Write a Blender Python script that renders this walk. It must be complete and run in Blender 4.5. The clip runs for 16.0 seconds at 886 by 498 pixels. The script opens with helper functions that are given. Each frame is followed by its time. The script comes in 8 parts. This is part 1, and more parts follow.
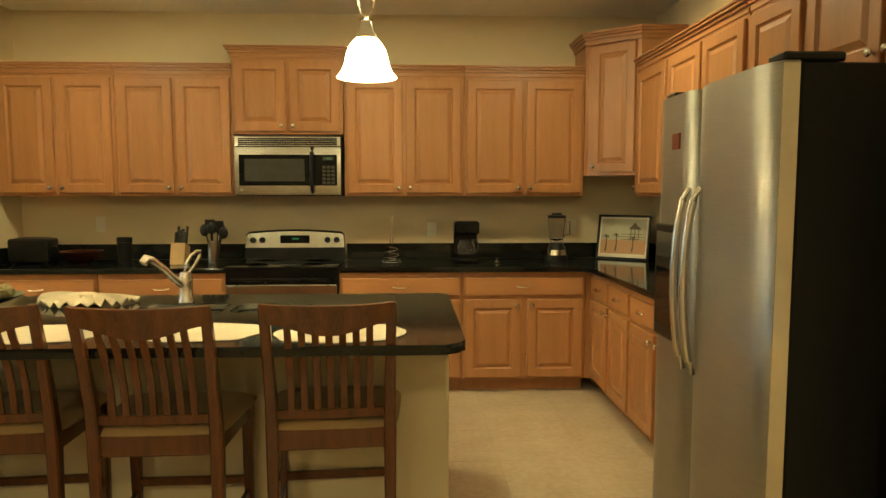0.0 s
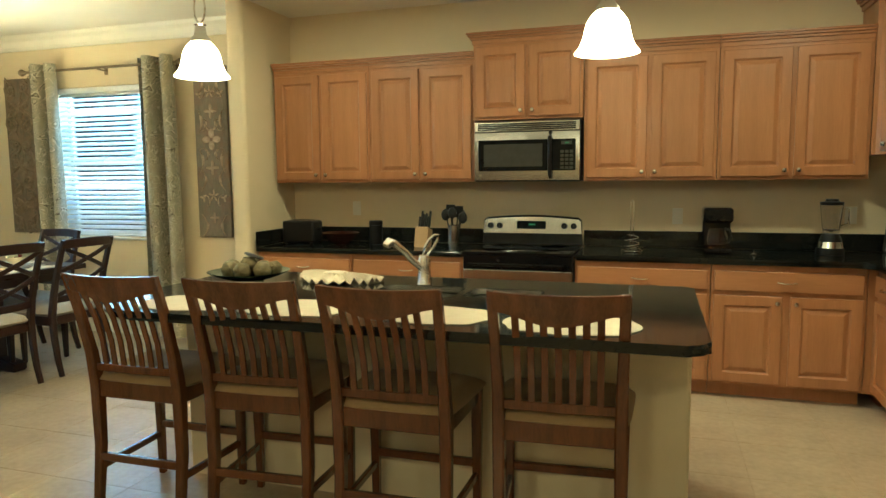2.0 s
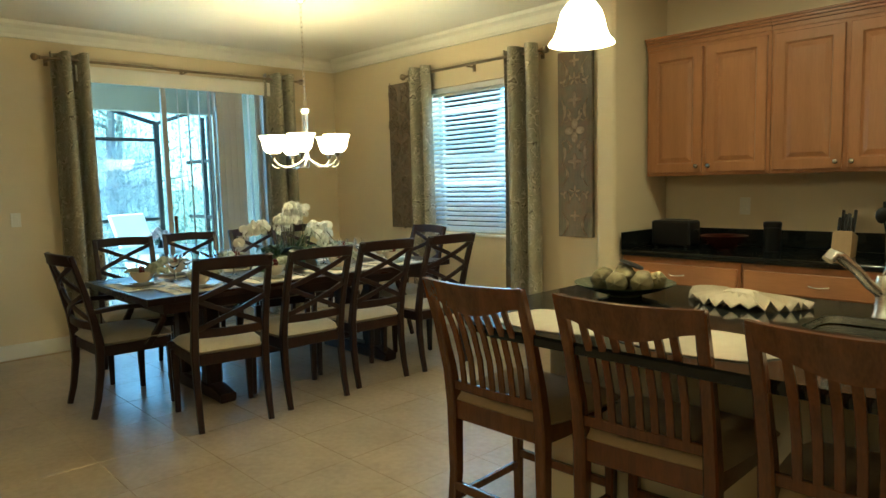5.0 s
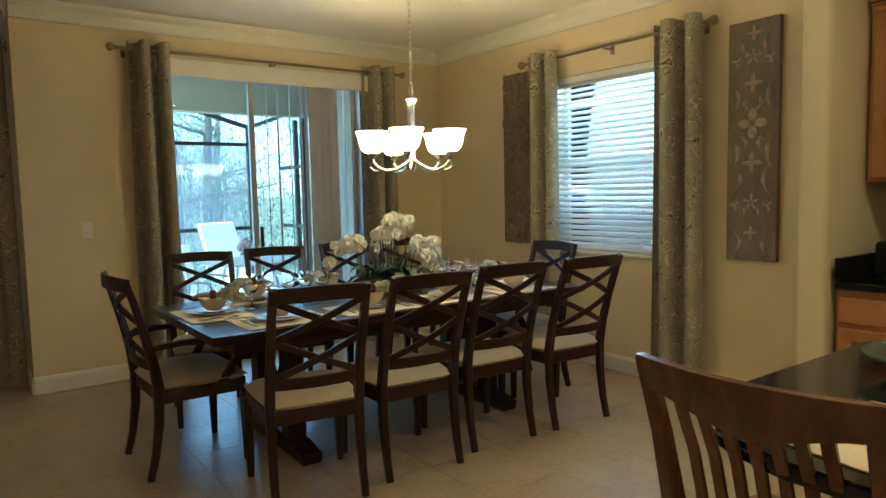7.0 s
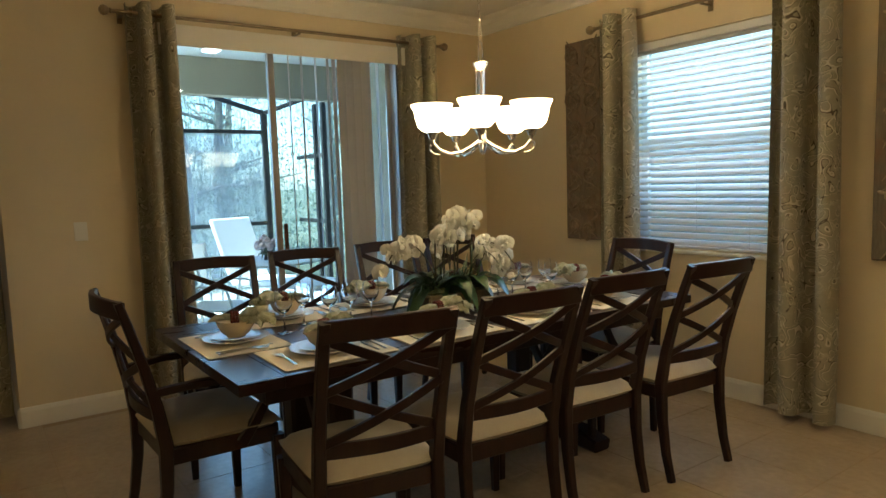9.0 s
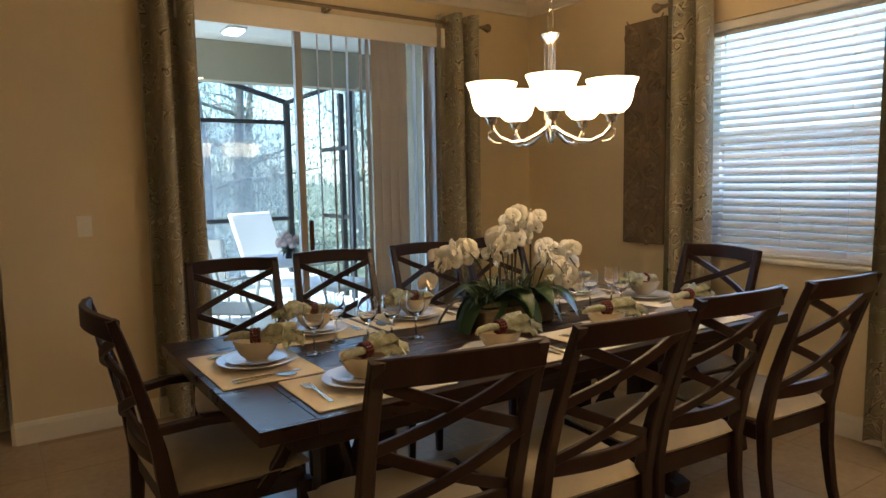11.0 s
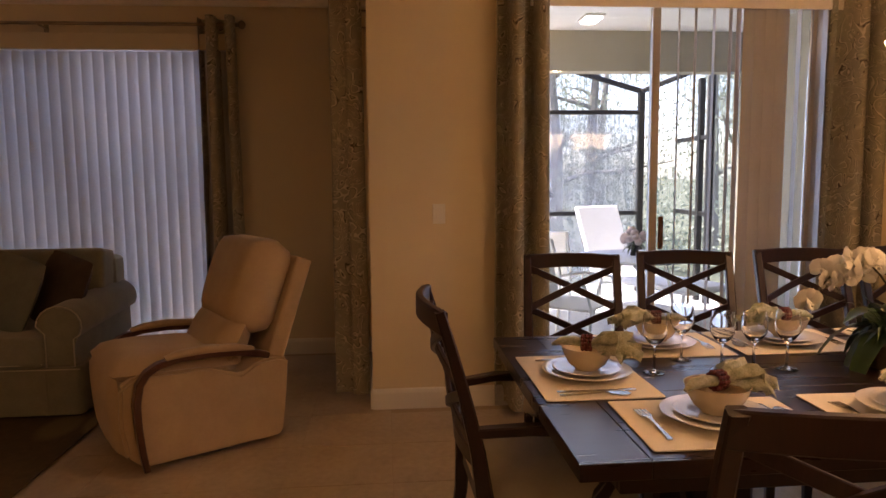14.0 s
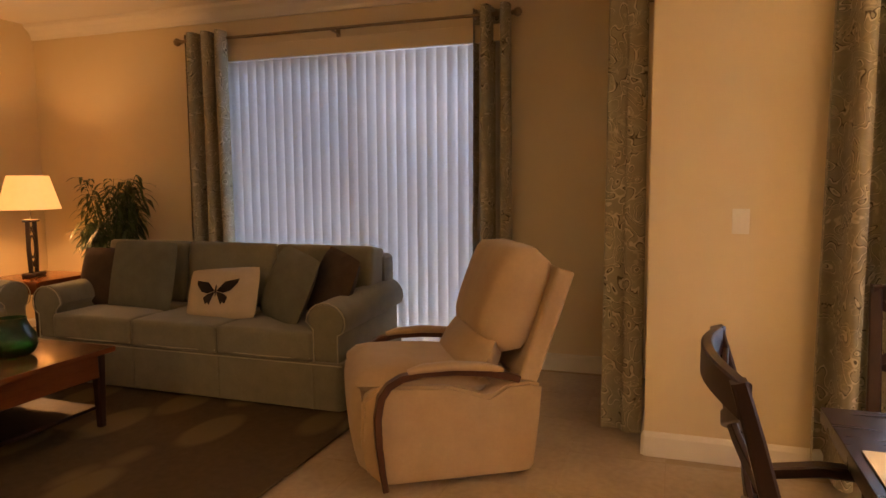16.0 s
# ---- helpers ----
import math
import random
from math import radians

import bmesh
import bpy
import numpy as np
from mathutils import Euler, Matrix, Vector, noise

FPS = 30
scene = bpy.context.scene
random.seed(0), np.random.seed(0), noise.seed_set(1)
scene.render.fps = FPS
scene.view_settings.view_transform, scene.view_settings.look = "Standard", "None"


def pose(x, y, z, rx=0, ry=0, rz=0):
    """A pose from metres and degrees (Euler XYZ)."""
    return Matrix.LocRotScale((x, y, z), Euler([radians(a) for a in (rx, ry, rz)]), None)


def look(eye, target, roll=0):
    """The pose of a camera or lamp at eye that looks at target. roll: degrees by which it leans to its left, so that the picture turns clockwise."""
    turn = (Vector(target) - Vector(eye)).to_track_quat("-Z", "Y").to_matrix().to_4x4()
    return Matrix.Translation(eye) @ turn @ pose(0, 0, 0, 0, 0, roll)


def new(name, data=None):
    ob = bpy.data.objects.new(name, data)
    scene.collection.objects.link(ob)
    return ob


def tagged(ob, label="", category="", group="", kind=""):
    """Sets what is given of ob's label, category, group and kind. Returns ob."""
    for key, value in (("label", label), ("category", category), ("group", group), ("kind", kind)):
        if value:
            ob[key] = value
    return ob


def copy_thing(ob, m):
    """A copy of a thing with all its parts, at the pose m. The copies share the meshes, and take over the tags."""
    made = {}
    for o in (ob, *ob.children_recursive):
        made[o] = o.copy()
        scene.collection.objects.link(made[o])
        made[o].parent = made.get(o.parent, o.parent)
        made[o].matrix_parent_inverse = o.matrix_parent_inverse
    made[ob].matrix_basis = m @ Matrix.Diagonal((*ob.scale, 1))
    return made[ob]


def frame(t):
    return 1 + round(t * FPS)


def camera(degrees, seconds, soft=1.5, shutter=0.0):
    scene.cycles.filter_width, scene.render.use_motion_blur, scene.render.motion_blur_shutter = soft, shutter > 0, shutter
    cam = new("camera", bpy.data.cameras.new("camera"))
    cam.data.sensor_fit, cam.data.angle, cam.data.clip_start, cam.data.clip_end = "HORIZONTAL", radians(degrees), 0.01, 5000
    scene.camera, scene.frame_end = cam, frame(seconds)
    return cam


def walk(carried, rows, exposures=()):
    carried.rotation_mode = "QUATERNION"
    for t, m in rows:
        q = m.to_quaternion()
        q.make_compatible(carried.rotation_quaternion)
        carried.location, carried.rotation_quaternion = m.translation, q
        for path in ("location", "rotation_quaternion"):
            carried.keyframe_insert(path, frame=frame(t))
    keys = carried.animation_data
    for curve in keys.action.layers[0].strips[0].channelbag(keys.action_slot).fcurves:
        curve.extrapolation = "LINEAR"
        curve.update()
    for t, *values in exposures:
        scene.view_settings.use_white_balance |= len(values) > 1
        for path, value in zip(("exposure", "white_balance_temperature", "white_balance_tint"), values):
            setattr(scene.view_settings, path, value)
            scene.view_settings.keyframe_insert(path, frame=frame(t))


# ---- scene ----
cam = camera(66.6, 16.0)
PATH = [
    (0, (-0.076, 0.514, 1.416), (0.018, 2.504, 1.247), 0.0),
    (0.5, (-0.079, 0.554, 1.42), (-0.149, 2.544, 1.234), -0.3),
    (1, (-0.069, 0.588, 1.41), (-0.323, 2.563, 1.221), 0.1),
    (1.5, (-0.062, 0.609, 1.414), (-0.495, 2.551, 1.211), 0.0),
    (2, (-0.061, 0.631, 1.411), (-0.662, 2.527, 1.203), -0.5),
    (2.5, (-0.055, 0.66, 1.402), (-0.827, 2.493, 1.196), -0.8),
    (3, (-0.036, 0.7, 1.396), (-0.98, 2.452, 1.194), -1.1),
    (3.5, (-0.072, 0.765, 1.392), (-1.184, 2.415, 1.188), -1.1),
    (4, (-0.204, 0.909, 1.381), (-1.441, 2.468, 1.184), -0.8),
    (4.5, (-0.352, 1.004, 1.383), (-1.684, 2.482, 1.185), -0.8),
    (5, (-0.545, 1.126, 1.386), (-1.986, 2.499, 1.187), -1.4),
    (7.5, (-1.725, 1.679, 1.379), (-3.339, 2.849, 1.212), -1.1),
    (8, (-1.981, 1.723, 1.364), (-3.578, 2.916, 1.206), -1.8),
    (8.5, (-2.17, 1.786, 1.384), (-3.785, 2.952, 1.198), -2.0),
    (11, (-2.835, 1.997, 1.376), (-4.488, 3.103, 1.171), -1.0),
    (11.5, (-2.902, 2.036, 1.356), (-4.614, 3.051, 1.151), -1.6),
    (12, (-2.938, 2.07, 1.364), (-4.709, 2.973, 1.145), -1.4),
    (12.5, (-2.965, 2.092, 1.37), (-4.803, 2.849, 1.148), -1.0),
    (13, (-3.009, 2.102, 1.357), (-4.916, 2.669, 1.147), -1.2),
    (13.5, (-3.045, 2.118, 1.36), (-4.999, 2.488, 1.153), -0.9),
    (14, (-3.102, 2.115, 1.36), (-5.084, 2.281, 1.151), -0.5),
    (14.5, (-3.26, 2.109, 1.355), (-5.249, 2.066, 1.145), -0.8),
    (15, (-3.381, 2.09, 1.363), (-5.355, 1.858, 1.147), -1.5),
    (15.5, (-3.497, 2.104, 1.354), (-5.44, 1.678, 1.14), -1.4),
    (16, (-3.655, 2.148, 1.348), (-5.534, 1.493, 1.147), -0.4),
]
EXPOSURES = [(0.0, 3.30, 6400, -11), (1.5, 3.30, 5250, -10), (2.5, 3.16, 4980, -17), (3.5, 2.93, 5120, -12), (5.0, 2.65, 5200, -13), (7.5, 2.18, 5750, 1),
             (8.5, 2.02, 5980, 4), (11.0, 1.97, 6550, 19), (12.5, 2.07, 7900, 42), (14.0, 2.10, 8500, 48), (15.0, 2.52, 8200, 44), (16.0, 3.14, 8700, 38)]
walk(cam, [(t, look(eye, target, roll)) for t, eye, target, roll in PATH], EXPOSURES)

# world, sun and lamps
world = bpy.data.worlds.new("world")
scene.world = world
world.use_nodes = True
_wn = world.node_tree
_sky = _wn.nodes.new("ShaderNodeTexSky")
_sky.sky_type, _sky.sun_disc = "NISHITA", False
_sky.sun_elevation, _sky.sun_rotation = radians(65), radians(194)
_wn.links.new(_sky.outputs["Color"], _wn.nodes["Background"].inputs["Color"])
_wn.nodes["Background"].inputs["Strength"].default_value = 0.15

WARM = (1.0, 0.80, 0.47)
LAMPS = 0.115


def lamp(name, kind, energy, color, m, **more):
    data = bpy.data.lights.new(name, kind)
    data.energy, data.color = energy * (LAMPS if kind != "SUN" else 1), color
    if "radius" in more:
        data.shadow_soft_size = more["radius"]
    if "angle" in more:
        data.angle = more["angle"]
    if "size" in more:
        data.shape, data.size, data.size_y = "RECTANGLE", more["size"][0], more["size"][1]
    ob = new(name, data)
    ob.matrix_world = m
    return ob


lamp("sun", "SUN", 5.0, (1.0, 0.95, 0.86), look((0, 0, 9), (0.25, 1.0, 9 - 2.2)), angle=radians(0.5))
# sky light in the openings
lamp("sky_light_dining_slider", "AREA", 38, (0.52, 0.74, 1.0), look((-7.22, 3.9, 1.2), (-5, 3.9, 1.0)), size=(1.7, 2.2))
lamp("sky_light_window", "AREA", 30, (0.58, 0.78, 1.0), look((-4.9, 5.80, 1.93), (-4.9, 4.0, 1.73)), size=(0.95, 0.60))
lamp("screened_window_light", "AREA", 20, (0.58, 0.74, 1.0), look((-4.9, 5.80, 1.25), (-4.9, 4.0, 1.05)), size=(0.95, 0.60))
lamp("sky_light_living_slider", "AREA", 64, (0.46, 0.70, 1.0), look((-8.52, -0.2, 1.2), (-6, -0.2, 1.0)), size=(2.2, 2.2))

PENDANTS = [(-0.25, 3.26), (-2.0, 3.23)]
CHANDELIER = (-4.85, 3.87)
for px, py in PENDANTS:
    lamp("pendant_bulb", "POINT", 26, WARM, pose(px, py, 1.94), radius=0.03)
for k in range(5):
    a = radians(31 + 72 * k)
    lamp("chandelier_bulb", "POINT", 17.0, (1.0, 0.68, 0.30), pose(CHANDELIER[0] + 0.24 * math.cos(a), CHANDELIER[1] + 0.24 * math.sin(a), 1.70), radius=0.03)
lamp("table_lamp_bulb", "POINT", 24, (1.0, 0.60, 0.26), pose(-7.58, -2.64, 1.27), radius=0.04)
# added ceiling lamps, never in view, that fill the kitchen and the hall behind
ADDED_CANS = [(-2.2, 4.35), (-0.4, 4.35), (0.9, 4.2), (-2.4, -0.5), (-0.9, -0.9), (0.5, -0.5), (-0.9, -2.3)]
for cx, cy in ADDED_CANS:
    lamp("added_fill_lamp", "AREA", 18 if cy > 2 else 15, WARM, look((cx, cy, 2.735), (cx, cy, 0)), size=(0.12, 0.12))


# ---- materials ----
def mat(name, c1, c2=None, rough=0.5, metal=0.0, scale=8.0, stretch=(1, 1, 1), bump=0.0, bump_scale=None, vary=0.0, coat=0.0, spec=0.5,
        trans=0.0, fine=0.35, alpha=1.0, sheen=0.0, rough_var=0.1, world_space=False):
    """Two colours mixed by a coarse and a fine noise, with relief, uneven gloss and a small shift from piece to piece."""
    m = bpy.data.materials.new(name)
    m.use_nodes = True
    nt = m.node_tree
    N, L = nt.nodes, nt.links
    b = N["Principled BSDF"]
    c2 = c2 or tuple(v * 0.86 for v in c1)
    tc = N.new("ShaderNodeTexCoord")
    mp = N.new("ShaderNodeMapping")
    mp.inputs["Scale"].default_value = stretch
    L.new(N.new("ShaderNodeNewGeometry").outputs["Position"] if world_space else tc.outputs["Object"], mp.inputs["Vector"])
    n1, n2 = N.new("ShaderNodeTexNoise"), N.new("ShaderNodeTexNoise")
    for n, sc, det in ((n1, scale, 4), (n2, scale * 7, 3)):
        n.inputs["Scale"].default_value, n.inputs["Detail"].default_value = sc, det
        L.new(mp.outputs["Vector"], n.inputs["Vector"])
    mix = N.new("ShaderNodeMix")
    mix.data_type = "FLOAT"
    mix.inputs["Factor"].default_value = fine
    L.new(n1.outputs["Fac"], mix.inputs["A"])
    L.new(n2.outputs["Fac"], mix.inputs["B"])
    ramp = N.new("ShaderNodeValToRGB")
    ramp.color_ramp.elements[0].position, ramp.color_ramp.elements[1].position = 0.33, 0.67
    ramp.color_ramp.elements[0].color, ramp.color_ramp.elements[1].color = (*c1, 1), (*c2, 1)
    L.new(mix.outputs["Result"], ramp.inputs["Fac"])
    col = ramp.outputs["Color"]
    if vary:
        oi = N.new("ShaderNodeObjectInfo")
        hs = N.new("ShaderNodeHueSaturation")
        mr = N.new("ShaderNodeMapRange")
        mr.inputs["To Min"].default_value, mr.inputs["To Max"].default_value = 1 - vary, 1 + vary
        L.new(oi.outputs["Random"], mr.inputs["Value"])
        L.new(mr.outputs["Result"], hs.inputs["Value"])
        L.new(col, hs.inputs["Color"])
        col = hs.outputs["Color"]
    L.new(col, b.inputs["Base Color"])
    rr = N.new("ShaderNodeMapRange")
    rr.inputs["To Min"].default_value, rr.inputs["To Max"].default_value = max(0.02, rough - rough_var * rough), min(1, rough + rough_var * rough)
    L.new(n1.outputs["Fac"], rr.inputs["Value"])
    L.new(rr.outputs["Result"], b.inputs["Roughness"])
    b.inputs["Metallic"].default_value = metal
    b.inputs["Specular IOR Level"].default_value = spec
    b.inputs["Coat Weight"].default_value = coat
    b.inputs["Coat Roughness"].default_value = 0.15
    b.inputs["Transmission Weight"].default_value = trans
    b.inputs["Sheen Weight"].default_value = sheen
    b.inputs["Alpha"].default_value = alpha
    if bump:
        bp = N.new("ShaderNodeBump")
        bp.inputs["Strength"].default_value, bp.inputs["Distance"].default_value = bump, 0.004
        if bump_scale:
            nb = N.new("ShaderNodeTexNoise")
            nb.inputs["Scale"].default_value, nb.inputs["Detail"].default_value = bump_scale, 3
            L.new(mp.outputs["Vector"], nb.inputs["Vector"])
            L.new(nb.outputs["Fac"], bp.inputs["Height"])
        else:
            L.new(mix.outputs["Result"], bp.inputs["Height"])
        L.new(bp.outputs["Normal"], b.inputs["Normal"])
    return m


def glow(name, color, strength, base=(0.9, 0.88, 0.82)):
    m = mat(name, base, rough=0.35, scale=3)
    b = m.node_tree.nodes["Principled BSDF"]
    b.inputs["Emission Color"].default_value, b.inputs["Emission Strength"].default_value = (*color, 1), strength
    return m


def glass(name, color=(1, 1, 1), rough=0.0, ior=1.45):
    m = bpy.data.materials.new(name)
    m.use_nodes = True
    b = m.node_tree.nodes["Principled BSDF"]
    b.inputs["Base Color"].default_value = (*color, 1)
    b.inputs["Roughness"].default_value, b.inputs["IOR"].default_value, b.inputs["Transmission Weight"].default_value = rough, ior, 1.0
    return m


def pane_glass(name):
    """Thin clear pane: mostly see-through with a weak mirror."""
    m = bpy.data.materials.new(name)
    m.use_nodes = True
    nt = m.node_tree
    nt.nodes.clear()
    out, mx = nt.nodes.new("ShaderNodeOutputMaterial"), nt.nodes.new("ShaderNodeMixShader")
    tr, gl, fr = nt.nodes.new("ShaderNodeBsdfTransparent"), nt.nodes.new("ShaderNodeBsdfGlossy"), nt.nodes.new("ShaderNodeFresnel")
    tr.inputs["Color"].default_value = (0.76, 0.91, 1.0, 1)
    gl.inputs["Roughness"].default_value = 0.02
    nt.links.new(fr.outputs["Fac"], mx.inputs["Fac"])
    nt.links.new(tr.outputs["BSDF"], mx.inputs[1])
    nt.links.new(gl.outputs["BSDF"], mx.inputs[2])
    nt.links.new(mx.outputs["Shader"], out.inputs["Surface"])
    return m


def curtain_cloth(name):
    """Olive-grey cloth printed with pale scrolling vines, each with a thin dark outline, and small dark buds."""
    m = mat(name, (0.37, 0.335, 0.24), (0.29, 0.262, 0.185), rough=0.8, scale=9, bump=0.07, bump_scale=240, sheen=0.12, spec=0.25)
    nt = m.node_tree
    N, L = nt.nodes, nt.links
    b = N["Principled BSDF"]
    tc = N.new("ShaderNodeTexCoord")

    def bands(scale, distortion, rows):
        ns = N.new("ShaderNodeTexNoise")
        ns.inputs["Scale"].default_value, ns.inputs["Detail"].default_value, ns.inputs["Distortion"].default_value = scale, 0.2, distortion
        L.new(tc.outputs["Object"], ns.inputs["Vector"])
        ramp = N.new("ShaderNodeValToRGB")
        ramp.color_ramp.interpolation = "LINEAR"
        e = ramp.color_ramp.elements
        e[0].position, e[0].color = 0.0, (0, 0, 0, 1)
        e[1].position, e[1].color = 1.0, (0, 0, 0, 1)
        for c, w in rows:
            for p, v in ((c - w, 0.0), (c - w * 0.5, 1.0), (c + w * 0.5, 1.0), (c + w, 0.0)):
                e.new(p).color = (v, v, v, 1)
        L.new(ns.outputs["Fac"], ramp.inputs["Fac"])
        return ramp.outputs["Color"]

    col = b.inputs["Base Color"].links[0].from_socket
    for fac, tint in ((bands(8.0, 1.6, ((0.42, 0.020), (0.56, 0.018))), (0.56, 0.50, 0.375, 1)), (bands(8.0, 1.6, ((0.446, 0.009), (0.585, 0.009))), (0.10, 0.078, 0.050, 1)),
                      (bands(19.0, 0.8, ((0.70, 0.035),)), (0.43, 0.38, 0.27, 1))):
        mix = N.new("ShaderNodeMix")
        mix.data_type = "RGBA"
        L.new(fac, mix.inputs["Factor"])
        L.new(col, mix.inputs["A"])
        mix.inputs["B"].default_value = tint
        col = mix.outputs["Result"]
    L.new(col, b.inputs["Base Color"])
    return m


def rug_pile(name):
    """Brown pile with large overlapping leaf shapes in tan and olive."""
    m = mat(name, (0.105, 0.072, 0.039), (0.082, 0.055, 0.030), rough=0.95, scale=30, bump=0.6, bump_scale=420, spec=0.1)
    nt = m.node_tree
    N, L = nt.nodes, nt.links
    b = N["Principled BSDF"]
    tc, mp = N.new("ShaderNodeTexCoord"), N.new("ShaderNodeMapping")
    mp.inputs["Scale"].default_value = (1.1, 2.2, 1)
    mp.inputs["Rotation"].default_value = (0, 0, 0.5)
    L.new(tc.outputs["Object"], mp.inputs["Vector"])
    vo = N.new("ShaderNodeTexVoronoi")
    vo.inputs["Scale"].default_value = 1.5
    L.new(mp.outputs["Vector"], vo.inputs["Vector"])
    ramp = N.new("ShaderNodeValToRGB")
    ramp.color_ramp.elements[0].position, ramp.color_ramp.elements[0].color = 0.36, (1, 1, 1, 1)
    ramp.color_ramp.elements[1].position, ramp.color_ramp.elements[1].color = 0.47, (0, 0, 0, 1)
    L.new(vo.outputs["Distance"], ramp.inputs["Fac"])
    tone = N.new("ShaderNodeValToRGB")
    tone.color_ramp.elements[0].color, tone.color_ramp.elements[1].color = (0.205, 0.148, 0.073, 1), (0.125, 0.092, 0.044, 1)
    L.new(vo.outputs["Color"], tone.inputs["Fac"])
    mix = N.new("ShaderNodeMix")
    mix.data_type = "RGBA"
    old = b.inputs["Base Color"].links[0].from_socket
    L.new(ramp.outputs["Color"], mix.inputs["Factor"])
    L.new(old, mix.inputs["A"])
    L.new(tone.outputs["Color"], mix.inputs["B"])
    L.new(mix.outputs["Result"], b.inputs["Base Color"])
    return m


def granite(name):
    m = mat(name, (0.006, 0.007, 0.0065), (0.013, 0.014, 0.012), rough=0.09, scale=60, spec=0.42)
    nt = m.node_tree
    N, L = nt.nodes, nt.links
    b = N["Principled BSDF"]
    vo, tc = N.new("ShaderNodeTexVoronoi"), N.new("ShaderNodeTexCoord")
    vo.inputs["Scale"].default_value = 170
    L.new(tc.outputs["Object"], vo.inputs["Vector"])
    ramp = N.new("ShaderNodeValToRGB")
    ramp.color_ramp.elements[0].position, ramp.color_ramp.elements[1].position = 0.06, 0.20
    ramp.color_ramp.elements[0].color, ramp.color_ramp.elements[1].color = (0.8, 0.8, 0.8, 1), (0, 0, 0, 1)
    L.new(vo.outputs["Distance"], ramp.inputs["Fac"])
    mix = N.new("ShaderNodeMix")
    mix.data_type = "RGBA"
    old = b.inputs["Base Color"].links[0].from_socket
    L.new(ramp.outputs["Color"], mix.inputs["Factor"])
    L.new(old, mix.inputs["A"])
    mix.inputs["B"].default_value = (0.028, 0.030, 0.024, 1)
    L.new(mix.outputs["Result"], b.inputs["Base Color"])
    return m


WALL = mat("cream_paint", (0.72, 0.60, 0.39), (0.70, 0.58, 0.375), rough=0.6, scale=1.3, bump=0.12, bump_scale=110, spec=0.3)
CEIL = mat("ceiling_paint", (0.80, 0.76, 0.66), (0.78, 0.74, 0.64), rough=0.8, scale=1.2, bump=0.3, bump_scale=60, spec=0.2)
TRIM = mat("white_trim_paint", (0.80, 0.76, 0.66), (0.77, 0.73, 0.63), rough=0.35, scale=3)
TILE = mat("travertine_tile", (0.505, 0.395, 0.268), (0.365, 0.272, 0.172), rough=0.30, scale=4.0, vary=0.015, fine=0.45, rough_var=0.12, world_space=True)
GROUT = mat("grout", (0.45, 0.35, 0.235), (0.41, 0.315, 0.21), rough=0.9, scale=20)
MAPLE = mat("maple", (0.425, 0.192, 0.076), (0.345, 0.150, 0.057), rough=0.36, scale=5, stretch=(3.2, 3.2, 0.35), vary=0.06, bump=0.03, coat=0.12)
MAPLE_H = mat("maple_across", (0.425, 0.192, 0.076), (0.345, 0.150, 0.057), rough=0.36, scale=5, stretch=(0.35, 3.2, 3.2), vary=0.06, bump=0.03, coat=0.12)
GRANITE = granite("black_granite")
STEEL = mat("brushed_steel", (0.40, 0.378, 0.335), (0.365, 0.345, 0.305), rough=0.48, metal=1.0, scale=9, stretch=(1, 1, 40), bump=0.02)
STEEL_H = mat("brushed_steel_across", (0.58, 0.555, 0.50), (0.49, 0.47, 0.425), rough=0.24, metal=1.0, scale=9, stretch=(1, 40, 40), bump=0.03)
NICKEL = mat("satin_nickel", (0.78, 0.73, 0.64), (0.72, 0.67, 0.58), rough=0.25, metal=1.0, scale=20)
CHROME = mat("chrome", (0.72, 0.71, 0.69), (0.68, 0.67, 0.65), rough=0.12, metal=1.0, scale=20)
BLACK = mat("black_plastic", (0.008, 0.008, 0.008), (0.013, 0.012, 0.011), rough=0.34, scale=25, spec=0.3)
BLACK_GLOSS = mat("black_glass", (0.005, 0.005, 0.006), (0.008, 0.008, 0.008), rough=0.07, scale=6, spec=0.22)
RANGE_BLACK = mat("black_enamel", (0.006, 0.006, 0.006), (0.010, 0.010, 0.010), rough=0.22, scale=12, spec=0.22)
SMOKED = mat("smoked_window", (0.055, 0.052, 0.043), (0.04, 0.038, 0.032), rough=0.12, scale=4)
FRIDGE_SIDE = mat("black_textured_side", (0.008, 0.008, 0.008), (0.012, 0.012, 0.011), rough=0.55, scale=60, bump=0.2, bump_scale=300, spec=0.2)
WOOD_STOOL = mat("cherry_stain", (0.142, 0.044, 0.012), (0.078, 0.024, 0.007), rough=0.26, scale=6, stretch=(4, 4, 0.5), vary=0.06, bump=0.04, coat=0.35)
WOOD_DARK = mat("espresso_stain", (0.030, 0.010, 0.006), (0.016, 0.006, 0.004), rough=0.38, scale=6, stretch=(4, 4, 0.5), vary=0.08, bump=0.04, coat=0.08, spec=0.4)
WOOD_TABLE = mat("espresso_tabletop", (0.030, 0.013, 0.009), (0.018, 0.008, 0.006), rough=0.28, scale=5, stretch=(6, 0.5, 3), bump=0.012, coat=0.10, spec=0.32)
SUEDE = mat("tan_suede", (0.40, 0.260, 0.125), (0.34, 0.22, 0.105), rough=0.9, scale=9, bump=0.07, bump_scale=260, sheen=0.05, spec=0.1)
LINEN = mat("cream_seat_fabric", (0.45, 0.38, 0.26), (0.41, 0.34, 0.235), rough=0.9, scale=14, bump=0.07, bump_scale=420, sheen=0.2, spec=0.2)
MAT_CLOTH = mat("cream_placemat", (0.82, 0.75, 0.61), (0.78, 0.71, 0.57), rough=0.85, scale=16, bump=0.06, bump_scale=300, spec=0.2)
